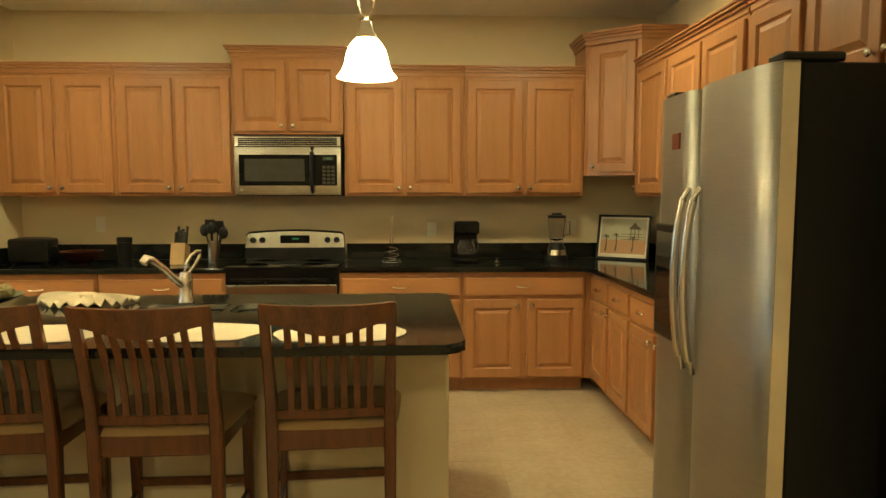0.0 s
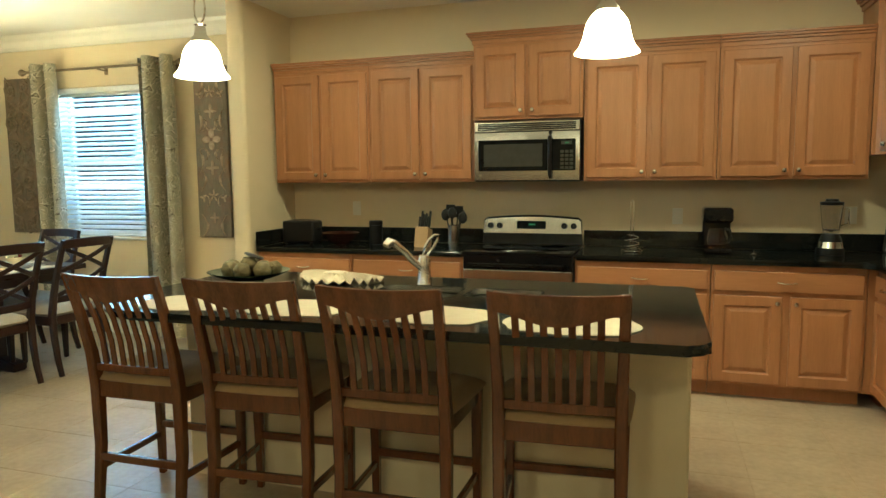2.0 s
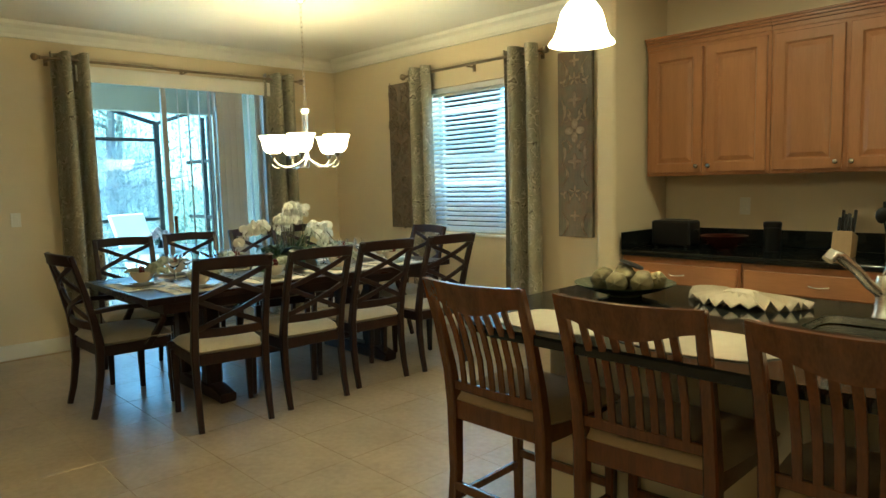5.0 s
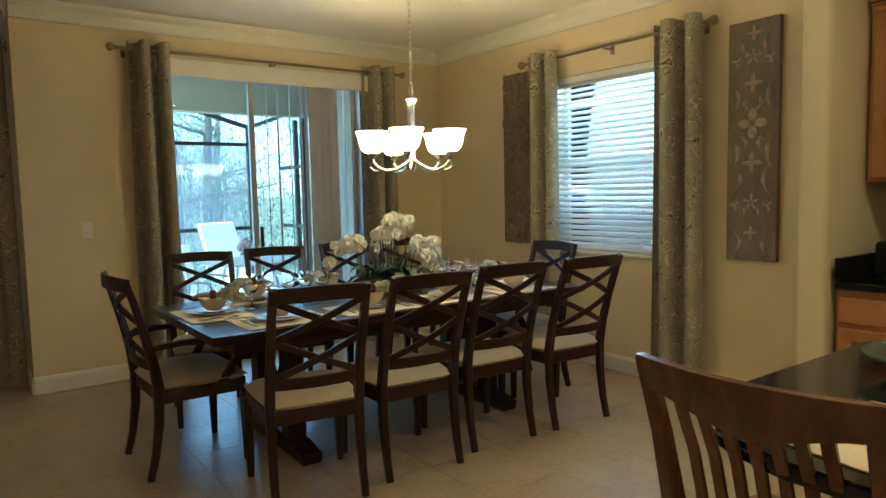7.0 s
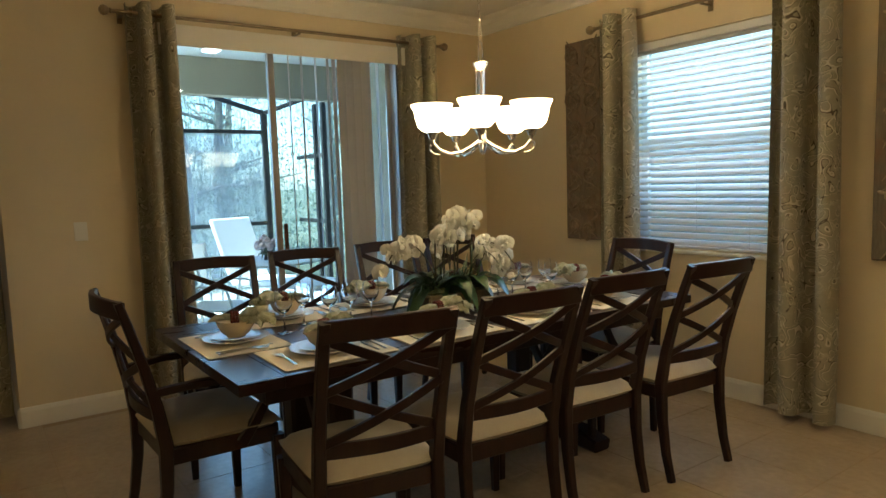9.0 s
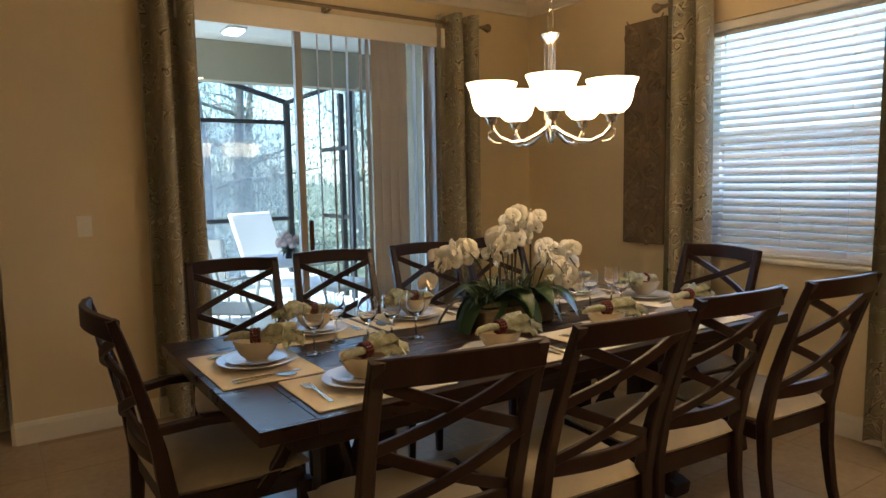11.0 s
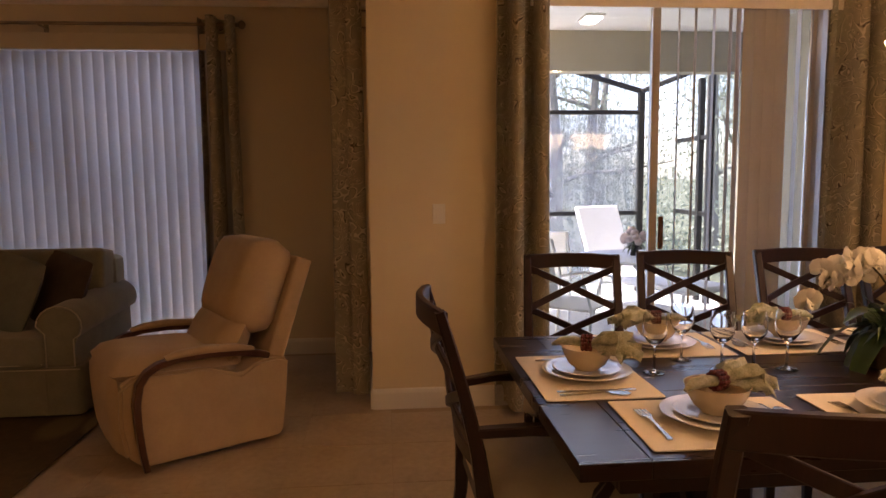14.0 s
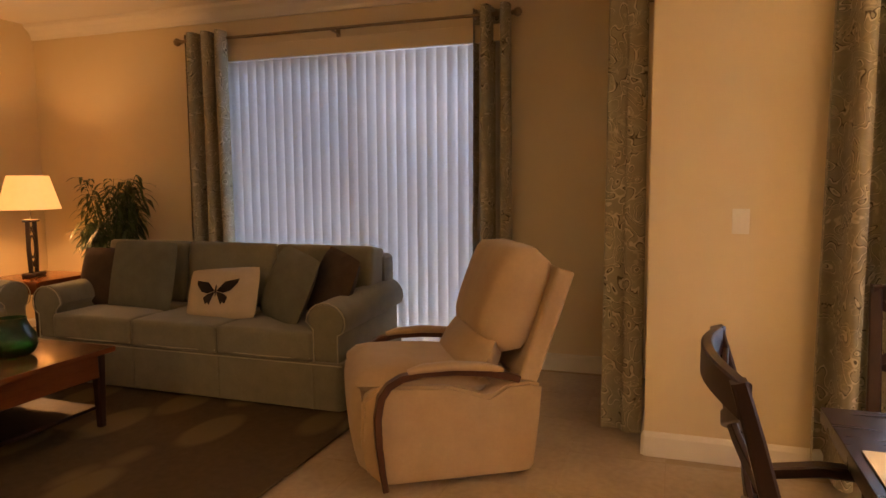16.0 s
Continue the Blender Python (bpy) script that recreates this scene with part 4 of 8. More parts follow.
# bar stools
def bar_stool():
    ob = thing("bar_stool", "cherry-stained bar stool with slatted back and tan seat", "bar stool", group="stools at the island")
    W = 0.205
    for sx in (-1, 1):
        part("back_leg", beam(bmesh.new(), [(sx * W, -0.035, 0.002), (sx * W, 0.0, 0.30), (sx * W, 0.0, 0.56), (sx * W, -0.02, 0.70), (sx * (W + 0.003), -0.065, 0.88), (sx * (W + 0.006), -0.12, 1.045)], [0.034, 0.040, 0.044, 0.040, 0.036, 0.034], [0.036, 0.044, 0.052, 0.044, 0.034, 0.026]), WOOD_STOOL, ob)
        part("front_leg", beam(bmesh.new(), [(sx * (W + 0.018), 0.385, 0.002), (sx * (W + 0.018), 0.385, 0.56)], [0.030, 0.044], [0.030, 0.044]), WOOD_STOOL, ob)
        part("side_rail", beam(bmesh.new(), [(sx * W, 0.02, 0.545), (sx * (W + 0.016), 0.37, 0.545)], 0.022, 0.075, Vector((1, 0, 0))), WOOD_STOOL, ob)
        part("side_stretcher", beam(bmesh.new(), [(sx * W, -0.01, 0.20), (sx * (W + 0.016), 0.38, 0.20)], 0.020, 0.030), WOOD_STOOL, ob)
    # shaped crest rail, dipping in the middle of its lower edge
    cr = bmesh.new()
    n = 16
    cols = []
    for k in range(n + 1):
        u = 2 * k / n - 1
        x = u * (W + 0.02)
        lo = 0.982 - 0.045 * (0.5 + 0.5 * math.cos(math.pi * u))
        hi = 1.050 - 0.006 * (1 - u * u)
        yb = -0.028 * (1 - u * u)
        row = []
        for z in (lo, hi):
            y = -0.12 - (1.045 - z) * -0.33 + yb
            row += [(x, y - 0.011, z), (x, y + 0.011, z)]
        cols.append([cr.verts.new(p) for p in (row[0], row[1], row[3], row[2])])
    for a, b in zip(cols, cols[1:]):
        for k in range(4):
            cr.faces.new((a[k], a[(k + 1) % 4], b[(k + 1) % 4], b[k]))
    cr.faces.new(cols[0])
    cr.faces.new(cols[-1][::-1])
    part("crest_rail", cr, WOOD_STOOL, ob, smooth=40)
    part("lower_rail", beam(bmesh.new(), [(-W, -0.010, 0.640), (0, -0.018, 0.640), (W, -0.010, 0.640)], 0.018, 0.034, Vector((0, 1, 0))), WOOD_STOOL, ob)
    for k in range(7):
        x = -0.1365 + 0.0455 * k
        part("slat", beam(bmesh.new(), [(x, -0.016, 0.65), (x, -0.030, 0.76), (x, -0.060, 0.86), (x, -0.100, 0.945), (x, -0.100 - 0.028 * (1 - (x / (W + 0.02)) ** 2), 0.990)], 0.024, 0.011), WOOD_STOOL, ob)
    part("back_rail", beam(bmesh.new(), [(-W, 0.0, 0.545), (W, 0.0, 0.545)], 0.022, 0.075, Vector((0, 1, 0))), WOOD_STOOL, ob)
    part("front_rail", beam(bmesh.new(), [(-W, 0.385, 0.545), (W, 0.385, 0.545)], 0.022, 0.075, Vector((0, 1, 0))), WOOD_STOOL, ob)
    part("front_stretcher", beam(bmesh.new(), [(-W - 0.01, 0.385, 0.25), (W + 0.01, 0.385, 0.25)], 0.022, 0.034, Vector((0, 1, 0))), WOOD_STOOL, ob)
    part("back_stretcher", beam(bmesh.new(), [(-W, -0.012, 0.25), (W, -0.012, 0.25)], 0.022, 0.034, Vector((0, 1, 0))), WOOD_STOOL, ob)
    part("seat", cushion(bmesh.new(), 0.54, 0.43, 0.105, 0.4, 12, pose(0, 0.20, 0.532), taper=0.86), SUEDE, ob, "tan suede seat pad", 60)
    return ob


st = bar_stool()
STOOLS = [(-0.36, 2.86, 3.5), (-0.955, 2.82, 1), (-1.53, 2.855, 3.5), (-2.095, 2.842, 0.5)]
st.matrix_basis = pose(*STOOLS[0][:2], 0, rz=STOOLS[0][2])
for x, y, a in STOOLS[1:]:
    copy_thing(st, pose(x, y, 0, rz=a))


# pendants
def pendant():
    ob = thing("pendant_light", "white bell glass pendant lamp on a nickel chain", "pendant light", group="island pendants")
    bell = [(0.020, 2.035), (0.035, 2.03), (0.055, 2.015), (0.075, 1.985), (0.085, 1.95), (0.092, 1.915), (0.104, 1.885), (0.118, 1.868), (0.122, 1.860), (0.118, 1.860), (0.098, 1.888), (0.086, 1.915), (0.079, 1.95), (0.068, 1.985), (0.05, 2.008), (0.02, 2.025)]
    bm = bmesh.new()
    rings = [[bm.verts.new((r * math.cos(2 * math.pi * k / 32), r * math.sin(2 * math.pi * k / 32), z)) for k in range(32)] for r, z in [(r_ * 0.98, 1.868 + (z_ - 1.86) * 0.92) for r_, z_ in bell]]
    for a, b in zip(rings, rings[1:]):
        for k in range(32):
            bm.faces.new((a[k], a[(k + 1) % 32], b[(k + 1) % 32], b[k]))
    part("shade", bm, SHADE_GLOW, ob, "lit white glass bell shade", 60)
    part("socket_cap", lathe(bmesh.new(), [(0.044, 2.020), (0.042, 2.034), (0.028, 2.050), (0.021, 2.088), (0.027, 2.095), (0.010, 2.103), (0.0, 2.104)], 20), NICKEL, ob)
    z = 2.102
    k = 0
    while z < CEIL_Z - 0.05:
        h = 0.13 if k == 0 else 0.042
        w = 0.028 if k == 0 else 0.011
        pts = [(w * math.cos(2 * math.pi * i / 14), 0, z + h / 2 + h / 2 * math.sin(2 * math.pi * i / 14)) for i in range(15)]
        if k % 2:
            pts = [(y, x, zz) for x, y, zz in pts]
        part("chain_link", tube(bmesh.new(), pts, 0.0045 if k == 0 else 0.0022, 6), NICKEL, ob)
        z += h - 0.008
        k += 1
    part("canopy", lathe(bmesh.new(), [(0.0, CEIL_Z - 0.06), (0.02, CEIL_Z - 0.055), (0.055, CEIL_Z - 0.025), (0.062, CEIL_Z - 0.002), (0.0, CEIL_Z - 0.002)], 20), NICKEL, ob)
    return ob


pe = pendant()
pe.matrix_basis = pose(*PENDANTS[0], 0)
copy_thing(pe, pose(*PENDANTS[1], 0))

# ==== DINING ROOM ====
def dining_chair(arms=False):
    name = "dining_armchair" if arms else "dining_chair"
    label = "dark wooden dining armchair with crossed back and cream seat" if arms else "dark wooden dining chair with crossed back and cream seat"
    ob = thing(name, label, "chair", group="chairs round the table")
    W = 0.228 if arms else 0.202
    H = 1.0
    lean = 0.125 if arms else 0.168

    def back_y(z):
        return -0.215 - lean * max(0.0, (z - 0.45) / 0.55) ** 1.35

    for sx in (-1, 1):
        zs = (0.002, 0.12, 0.28, 0.45, 0.60, 0.75, 0.90, H)
        part("back_leg", beam(bmesh.new(), [(sx * W, -0.275 if z < 0.01 else (-0.245 if z < 0.15 else (-0.222 if z < 0.3 else back_y(z))), z) for z in zs], [0.030, 0.034, 0.038, 0.042, 0.040, 0.038, 0.036, 0.034], [0.032, 0.036, 0.042, 0.050, 0.042, 0.036, 0.032, 0.028]), WOOD_DARK, ob)
        part("front_leg", beam(bmesh.new(), [(sx * (W + 0.025), 0.205, 0.002), (sx * (W + 0.025), 0.205, 0.40)], [0.030, 0.048], [0.030, 0.048]), WOOD_DARK, ob)
        part("side_rail", beam(bmesh.new(), [(sx * W, -0.20, 0.405), (sx * (W + 0.02), 0.20, 0.405)], 0.024, 0.065), WOOD_DARK, ob)
    n = 10

    def bow(z, depth=0.045):
        return [(-W + 2 * W * k / n, back_y(z) - depth * math.sin(math.pi * k / n), z) for k in range(n + 1)]

    cr = bmesh.new()
    beam(cr, [(x * 1.05, y, z + 0.008 * math.sin(math.pi * (x / W + 1) / 2)) for x, y, z in bow(H - 0.032)], 0.024, 0.066, Vector((0, 1, 0)))
    part("crest_rail", cr, WOOD_DARK, ob)
    part("lower_rail", beam(bmesh.new(), bow(0.565, 0.03), 0.020, 0.050, Vector((0, 1, 0))), WOOD_DARK, ob)
    part("back_rail", beam(bmesh.new(), [(-W, -0.205, 0.405), (W, -0.205, 0.405)], 0.024, 0.065, Vector((0, 1, 0))), WOOD_DARK, ob)
    part("front_rail", beam(bmesh.new(), [(-W, 0.21, 0.405), (W, 0.21, 0.405)], 0.024, 0.065, Vector((0, 1, 0))), WOOD_DARK, ob)
    zm = 0.765
    for z0, z1 in ((H - 0.055, zm), (zm, 0.585)):
        for flip in (1, -1):
            pts = []
            for k in range(n + 1):
                u = k / n
                z = z0 + (z1 - z0) * u
                pts.append((flip * (-W + 2 * W * u), back_y(z) - 0.035 * math.sin(math.pi * u) + (0.006 * flip), z))
            part("cross_bar", beam(bmesh.new(), pts, 0.014, 0.030, Vector((0, 1, 0))), WOOD_DARK, ob)
    part("seat", cushion(bmesh.new(), 0.50 if not arms else 0.57, 0.46, 0.105, 0.45, 12, pose(0, 0.0, 0.405), taper=0.86), LINEN, ob, "cream upholstered seat", 60)
    if arms:
        for sx in (-1, 1):
            part("arm", beam(bmesh.new(), [(sx * W, -0.245, 0.655), (sx * (W + 0.025), -0.10, 0.668), (sx * (W + 0.035), 0.08, 0.66), (sx * (W + 0.03), 0.20, 0.645), (sx * (W + 0.025), 0.235, 0.63)], [0.036, 0.04, 0.052, 0.052, 0.04], [0.028, 0.028, 0.028, 0.026, 0.02]), WOOD_DARK, ob)
            part("arm_support", beam(bmesh.new(), [(sx * (W + 0.03), 0.175, 0.642), (sx * (W + 0.035), 0.165, 0.56), (sx * (W + 0.03), 0.12, 0.48), (sx * (W + 0.022), 0.06, 0.40)], 0.028, [0.040, 0.036, 0.040, 0.050]), WOOD_DARK, ob)
    return ob


TX0, TX1, TY0, TY1, TZ = -5.575, -4.43, 2.51, 4.90, 0.76
chair = dining_chair()
NEAR = [(-4.405, 2.916, 79.6), (-4.409, 3.449, 86), (-4.45, 3.999, 86.5), (-4.409, 4.57, 86)]
FAR = [(-5.765, 2.905, -99), (-5.808, 3.44, -102), (-5.806, 4.063, -95), (-5.81, 4.60, -93)]
chair.matrix_basis = pose(NEAR[0][0], NEAR[0][1], 0, rz=NEAR[0][2])
for x, y, a in NEAR[1:] + FAR:
    copy_thing(chair, pose(x, y, 0, rz=a))
arm = dining_chair(True)
arm.matrix_basis = pose(-5.134, 2.588, 0, rz=1.6)
copy_thing(arm, pose(-4.985, 4.815, 0, rz=172))

tb = thing("dining_table", "long espresso wooden trestle dining table with plank top", "dining table")
for k in range(5):
    w = (TX1 - TX0) / 5
    part("plank", B(TX0 + w * k + 0.0008, TX0 + w * (k + 1) - 0.0008, TY0 + 0.159, TY1 - 0.159, TZ - 0.04, TZ, 0.0012), WOOD_TABLE, tb)
for y0, y1 in ((TY0, TY0 + 0.158), (TY1 - 0.158, TY1)):
    part("breadboard_end", B(TX0, TX1, y0, y1, TZ - 0.04, TZ, 0.0015), WOOD_TABLE, tb)
for x in (TX0 + 0.09, TX1 - 0.11):
    part("apron", B(x, x + 0.02, TY0 + 0.12, TY1 - 0.12, TZ - 0.115, TZ - 0.041, 0.002), WOOD_DARK, tb)
for y in (TY0 + 0.12, TY1 - 0.14):
    part("apron", B(TX0 + 0.111, TX1 - 0.111, y, y + 0.02, TZ - 0.115, TZ - 0.041, 0.002), WOOD_DARK, tb)
TC = (TX0 + TX1) / 2
for py in (TY0 + 0.52, TY1 - 0.52):
    part("foot", beam(bmesh.new(), [(TC - 0.42, py, 0.032), (TC - 0.30, py, 0.05), (TC + 0.30, py, 0.05), (TC + 0.42, py, 0.032)], 0.11, [0.06, 0.098, 0.098, 0.06], Vector((0, 1, 0))), WOOD_DARK, tb)
    part("top_beam", beam(bmesh.new(), [(TC - 0.40, py, TZ - 0.085), (TC + 0.40, py, TZ - 0.085)], 0.09, 0.085, Vector((0, 1, 0))), WOOD_DARK, tb)
    for sx in (-0.20, 0.20):
        part("post", beam(bmesh.new(), [(TC + sx, py, 0.10), (TC + sx, py, TZ - 0.12)], 0.11, 0.11), WOOD_DARK, tb)
    for s in (1, -1):
        part("cross_brace", beam(bmesh.new(), [(TC - 0.15 * s, py + 0.012 * s, 0.14), (TC + 0.15 * s, py + 0.012 * s, TZ - 0.16)], 0.022, 0.05, Vector((0, 1, 0))), WOOD_DARK, tb)
part("stretcher", beam(bmesh.new(), [(TC, TY0 + 0.56, 0.20), (TC, TY1 - 0.56, 0.20)], 0.06, 0.09), WOOD_DARK, tb)


# place settings, local: the diner sits at -y
def tableware():
    mb = bmesh.new()
    extrude_outline(mb, rounded(-0.225, 0.225, -0.165, 0.165, (0.006,) * 4, 2), 0, 0.003)
    pm = solid("placemat", mb, MAT_CLOTH, "cream woven rectangular placemat on the table", "placemat", group="placemats on the dining table")
    pl = solid("dinner_plate", lathe(bmesh.new(), [(0.0, 0.0), (0.075, 0.0), (0.082, 0.004), (0.132, 0.018), (0.135, 0.020), (0.131, 0.021), (0.082, 0.010), (0.0, 0.007)], 36), CHINA, "white china dinner plate with a raised rim", "plate", group="dinner plates", smooth=50)
    sp = solid("salad_plate", lathe(bmesh.new(), [(0.0, 0.0), (0.055, 0.0), (0.062, 0.004), (0.100, 0.014), (0.103, 0.016), (0.099, 0.017), (0.062, 0.009), (0.0, 0.006)], 36), CHINA, "white china salad plate stacked on the dinner plate", "plate", group="salad plates", smooth=50)
    bw = solid("bowl", lathe(bmesh.new(), [(0.0, 0.0), (0.036, 0.0), (0.038, 0.005), (0.055, 0.018), (0.070, 0.045), (0.078, 0.068), (0.080, 0.070), (0.076, 0.069), (0.066, 0.045), (0.050, 0.022), (0.0, 0.012)], 32), CREAM_CHINA, "cream stoneware bowl on the plates", "bowl", group="bowls on the dining table", smooth=50)
    nk = thing("napkin", "folded sage leaf-pattern napkin in a red beaded ring", "napkin", group="napkins in the bowls")
    rnd = random.Random(4)
    # two gathered tails that fan out of the ring
    part("rolled_tail", tube(bmesh.new(), [(-0.012, 0, 0.024), (-0.04, 0.002, 0.028), (-0.075, 0.006, 0.024), (-0.105, 0.004, 0.012)], [0.017, 0.019, 0.017, 0.006], 9, flat=0.75), NAPKIN, nk, smooth=60)
    for j in range(11):
        a = (j - 5) * 0.24 + rnd.uniform(-0.1, 0.1)
        nb = bmesh.new()
        rows = []
        lift = rnd.uniform(-0.5, 1.5)
        ruff = rnd.uniform(8, 15)
        for k in range(7):
            u = k / 6
            px = 0.008 + (0.115 + 0.05 * rnd.random()) * u * math.cos(a * 0.7)
            oy = math.sin(a) * 0.075 * u
            wv = 0.012 + 0.034 * math.sin(math.pi * (0.15 + 0.7 * u))
            zz = 0.026 + 0.030 * lift * math.sin(u * 2.7) - 0.008 * u * u + 0.010 * u * math.sin(ruff * u + j)
            rows.append([(px + rnd.uniform(-0.006, 0.006), oy - wv / 2, zz - 0.012 * u + 0.012 * u * math.sin(ruff * 1.7 * u + j)), (px + 0.006 * u, oy, zz + 0.014 * math.sin(3 * u)), (px + rnd.uniform(-0.006, 0.006), oy + wv / 2, zz - 0.010 * u + 0.012 * u * math.cos(ruff * 1.4 * u + j))])
        top = [[nb.verts.new(p) for p in r] for r in rows]
        bot = [[nb.verts.new((p[0], p[1], p[2] - 0.003)) for p in r] for r in rows]
        for lay in (top, bot):
            for r0, r1 in zip(lay, lay[1:]):
                for k in range(2):
                    nb.faces.new((r0[k], r0[k + 1], r1[k + 1], r1[k]))
        for r0, r1, s0, s1 in zip(top, top[1:], bot, bot[1:]):
            for k in (0, 2):
                nb.faces.new((r0[k], r1[k], s1[k], s0[k]))
        for i in (0, -1):
            for k in range(2):
                nb.faces.new((top[i][k], top[i][k + 1], bot[i][k + 1], bot[i][k]))
        part("fold", nb, NAPKIN, nk, smooth=60)
    rb = bmesh.new()
    for j in range(3):
        for k in range(12):
            a = 2 * math.pi * k / 12
            bmesh.ops.create_icosphere(rb, subdivisions=1, radius=0.0068, matrix=Matrix.Translation(((j - 1) * 0.0115, 0.021 * math.cos(a), 0.024 + 0.021 * math.sin(a))))
    part("beaded_ring", rb, BEADS, nk, "red beaded napkin ring", 60)

    def flat_tool(name, label, outline, bend):
        bm = bmesh.new()
        extrude_outline(bm, outline, 0, 0.0022)
        for v in bm.verts:
            v.co.z += bend(v.co.y)
        return solid(name, bm, SILVER, label, name, group=name + "s on the placemats", smooth=40)

    kn = flat_tool("knife", "polished steel table knife beside the plates", [(-0.006, -0.11), (0.006, -0.11), (0.005, -0.01), (0.008, 0.0), (0.009, 0.07), (0.004, 0.115), (-0.006, 0.115), (-0.006, 0.0)], lambda y: 0.0)
    spn = flat_tool("spoon", "polished steel soup spoon beside the plates", [(-0.006, -0.10), (0.006, -0.10), (0.003, 0.03)] + [(0.019 * math.sin(math.pi * k / 8), 0.035 + 0.032 * (1 - math.cos(math.pi * k / 8))) for k in range(1, 8)] + [(0.0, 0.10)] + [(-0.019 * math.sin(math.pi * k / 8), 0.035 + 0.032 * (1 - math.cos(math.pi * k / 8))) for k in range(7, 0, -1)] + [(-0.003, 0.03)], lambda y: 0.006 * max(0, 1 - abs(y - 0.02) / 0.06))
    tines = []
    for k in range(4):
        x = 0.0135 - 0.009 * k
        tines += [(x, 0.052), (x, 0.10), (x - 0.0034, 0.10), (x - 0.0034, 0.052)] if k < 3 else [(x, 0.052), (x, 0.10), (x - 0.003, 0.10)]
    fk = flat_tool("fork", "polished steel dinner fork beside the plates", [(-0.006, -0.10), (0.006, -0.10), (0.003, 0.0), (0.006, 0.03)] + tines + [(-0.0165, 0.05), (-0.006, 0.03), (-0.003, 0.0)], lambda y: 0.006 * max(0, 1 - abs(y - 0.02) / 0.06))
    gb = bmesh.new()
    lathe(gb, [(0.0, 0.0), (0.034, 0.0), (0.034, 0.0015), (0.012, 0.004), (0.0042, 0.012), (0.0038, 0.075), (0.006, 0.084), (0.022, 0.096), (0.036, 0.118), (0.038, 0.142), (0.033, 0.182), (0.0320, 0.182), (0.0368, 0.142), (0.0345, 0.119), (0.020, 0.099), (0.0, 0.093)], 28)
    wg = solid("wine_glass", gb, CLEAR, "clear stemmed wine glass standing empty", "wine glass", group="wine glasses on the table", smooth=60)
    return pm, pl, sp, bw, nk, kn, spn, fk, wg


pm, pl, sp, bw, nk, kn, spn, fk, wg = tableware()
SETTINGS = [(-5.05, 2.70, 0), (-4.635, 2.915, 90), (-4.635, 3.44, 90), (-4.635, 3.975, 90), (-4.635, 4.48, 90),
            (-5.385, 3.06, -90), (-5.385, 3.535, -90), (-5.385, 4.06, -90), (-5.385, 4.53, -90), (-5.075, 4.725, 180)]
srnd = random.Random(9)
for i, (sx, sy, sa) in enumerate(SETTINGS):
    zt = TZ + 0.0015
    base = pose(sx, sy, zt, rz=sa + srnd.uniform(-1.5, 1.5))
    for ob, off, tw in ((pm, (0, 0, 0), 0), (pl, (0.0, 0.01, 0.0045), 0), (sp, (0.0, 0.01, 0.0245 - 0.0115), 0), (bw, (0.0, 0.012, 0.0225), 0),
                        (nk, (0, 0.01, 0.078), (75 if sa in (0, 180) else 5) + srnd.uniform(-25, 25)), (kn, (0.160, -0.01, 0.0042), 0), (spn, (0.190, -0.02, 0.0042), 0), (fk, (-0.165, -0.01, 0.0042), 0)):
        m = base @ pose(*off, rz=tw)
        if i == 0:
            ob.matrix_basis = m
        else:
            copy_thing(ob, m)
GLASSES = [(-5.06, 2.925), (-5.19, 3.07), (-5.06, 3.14), (-5.055, 3.24), (-5.05, 3.345), (-5.05, 4.11), (-5.05, 4.21), (-5.055, 4.31), (-4.93, 4.38), (-5.06, 4.46)]
for i, (gx, gy) in enumerate(GLASSES):
    m = pose(gx, gy, TZ + 0.0015)
    if i == 0:
        wg.matrix_basis = m
    else:
        copy_thing(wg, m)

# orchid arrangement
orc = thing("orchid_arrangement", "white orchids with green leaves in a wooden trough", "flowers", pose(-5.03, 3.80, TZ + 0.001))
tr_ = bmesh.new()
box(tr_, -0.075, 0.075, -0.19, 0.19, 0.0, 0.085, 0.006)
part("trough", tr_, mat("weathered_trough", (0.22, 0.16, 0.09), (0.15, 0.105, 0.06), rough=0.8, scale=8, stretch=(6, 1, 6), bump=0.3), orc)
part("moss", cushion(bmesh.new(), 0.135, 0.36, 0.05, 0.4, 10, pose(0, 0, 0.07)), mat("moss", (0.06, 0.075, 0.025), (0.10, 0.10, 0.04), rough=0.95, scale=40, bump=0.8, bump_scale=120), orc)
orn = random.Random(21)


def blade(bm, root, direction, length, width, droop, n=6, fold=0.25):
    """A leaf: a bent strip folded along its midrib, with a little thickness."""
    d = Vector((direction[0], direction[1], 0)).normalized()
    s = Vector((-d.y, d.x, 0))
    rows = []
    for k in range(n + 1):
        u = k / n
        w = width * (math.sin(math.pi * min(1, 0.12 + 0.88 * u)) ** 0.7)
        p = Vector(root) + d * length * u * (1 - 0.15 * droop * u) + Vector((0, 0, direction[2] * length * u - droop * length * u * u))
        rows.append([p - s * w + Vector((0, 0, fold * w)), p, p + s * w + Vector((0, 0, fold * w))])
    rows = [[bm.verts.new(v) for v in r] for r in rows]
    for r0, r1 in zip(rows, rows[1:]):
        for k in range(2):
            bm.faces.new((r0[k], r0[k + 1], r1[k + 1], r1[k]))


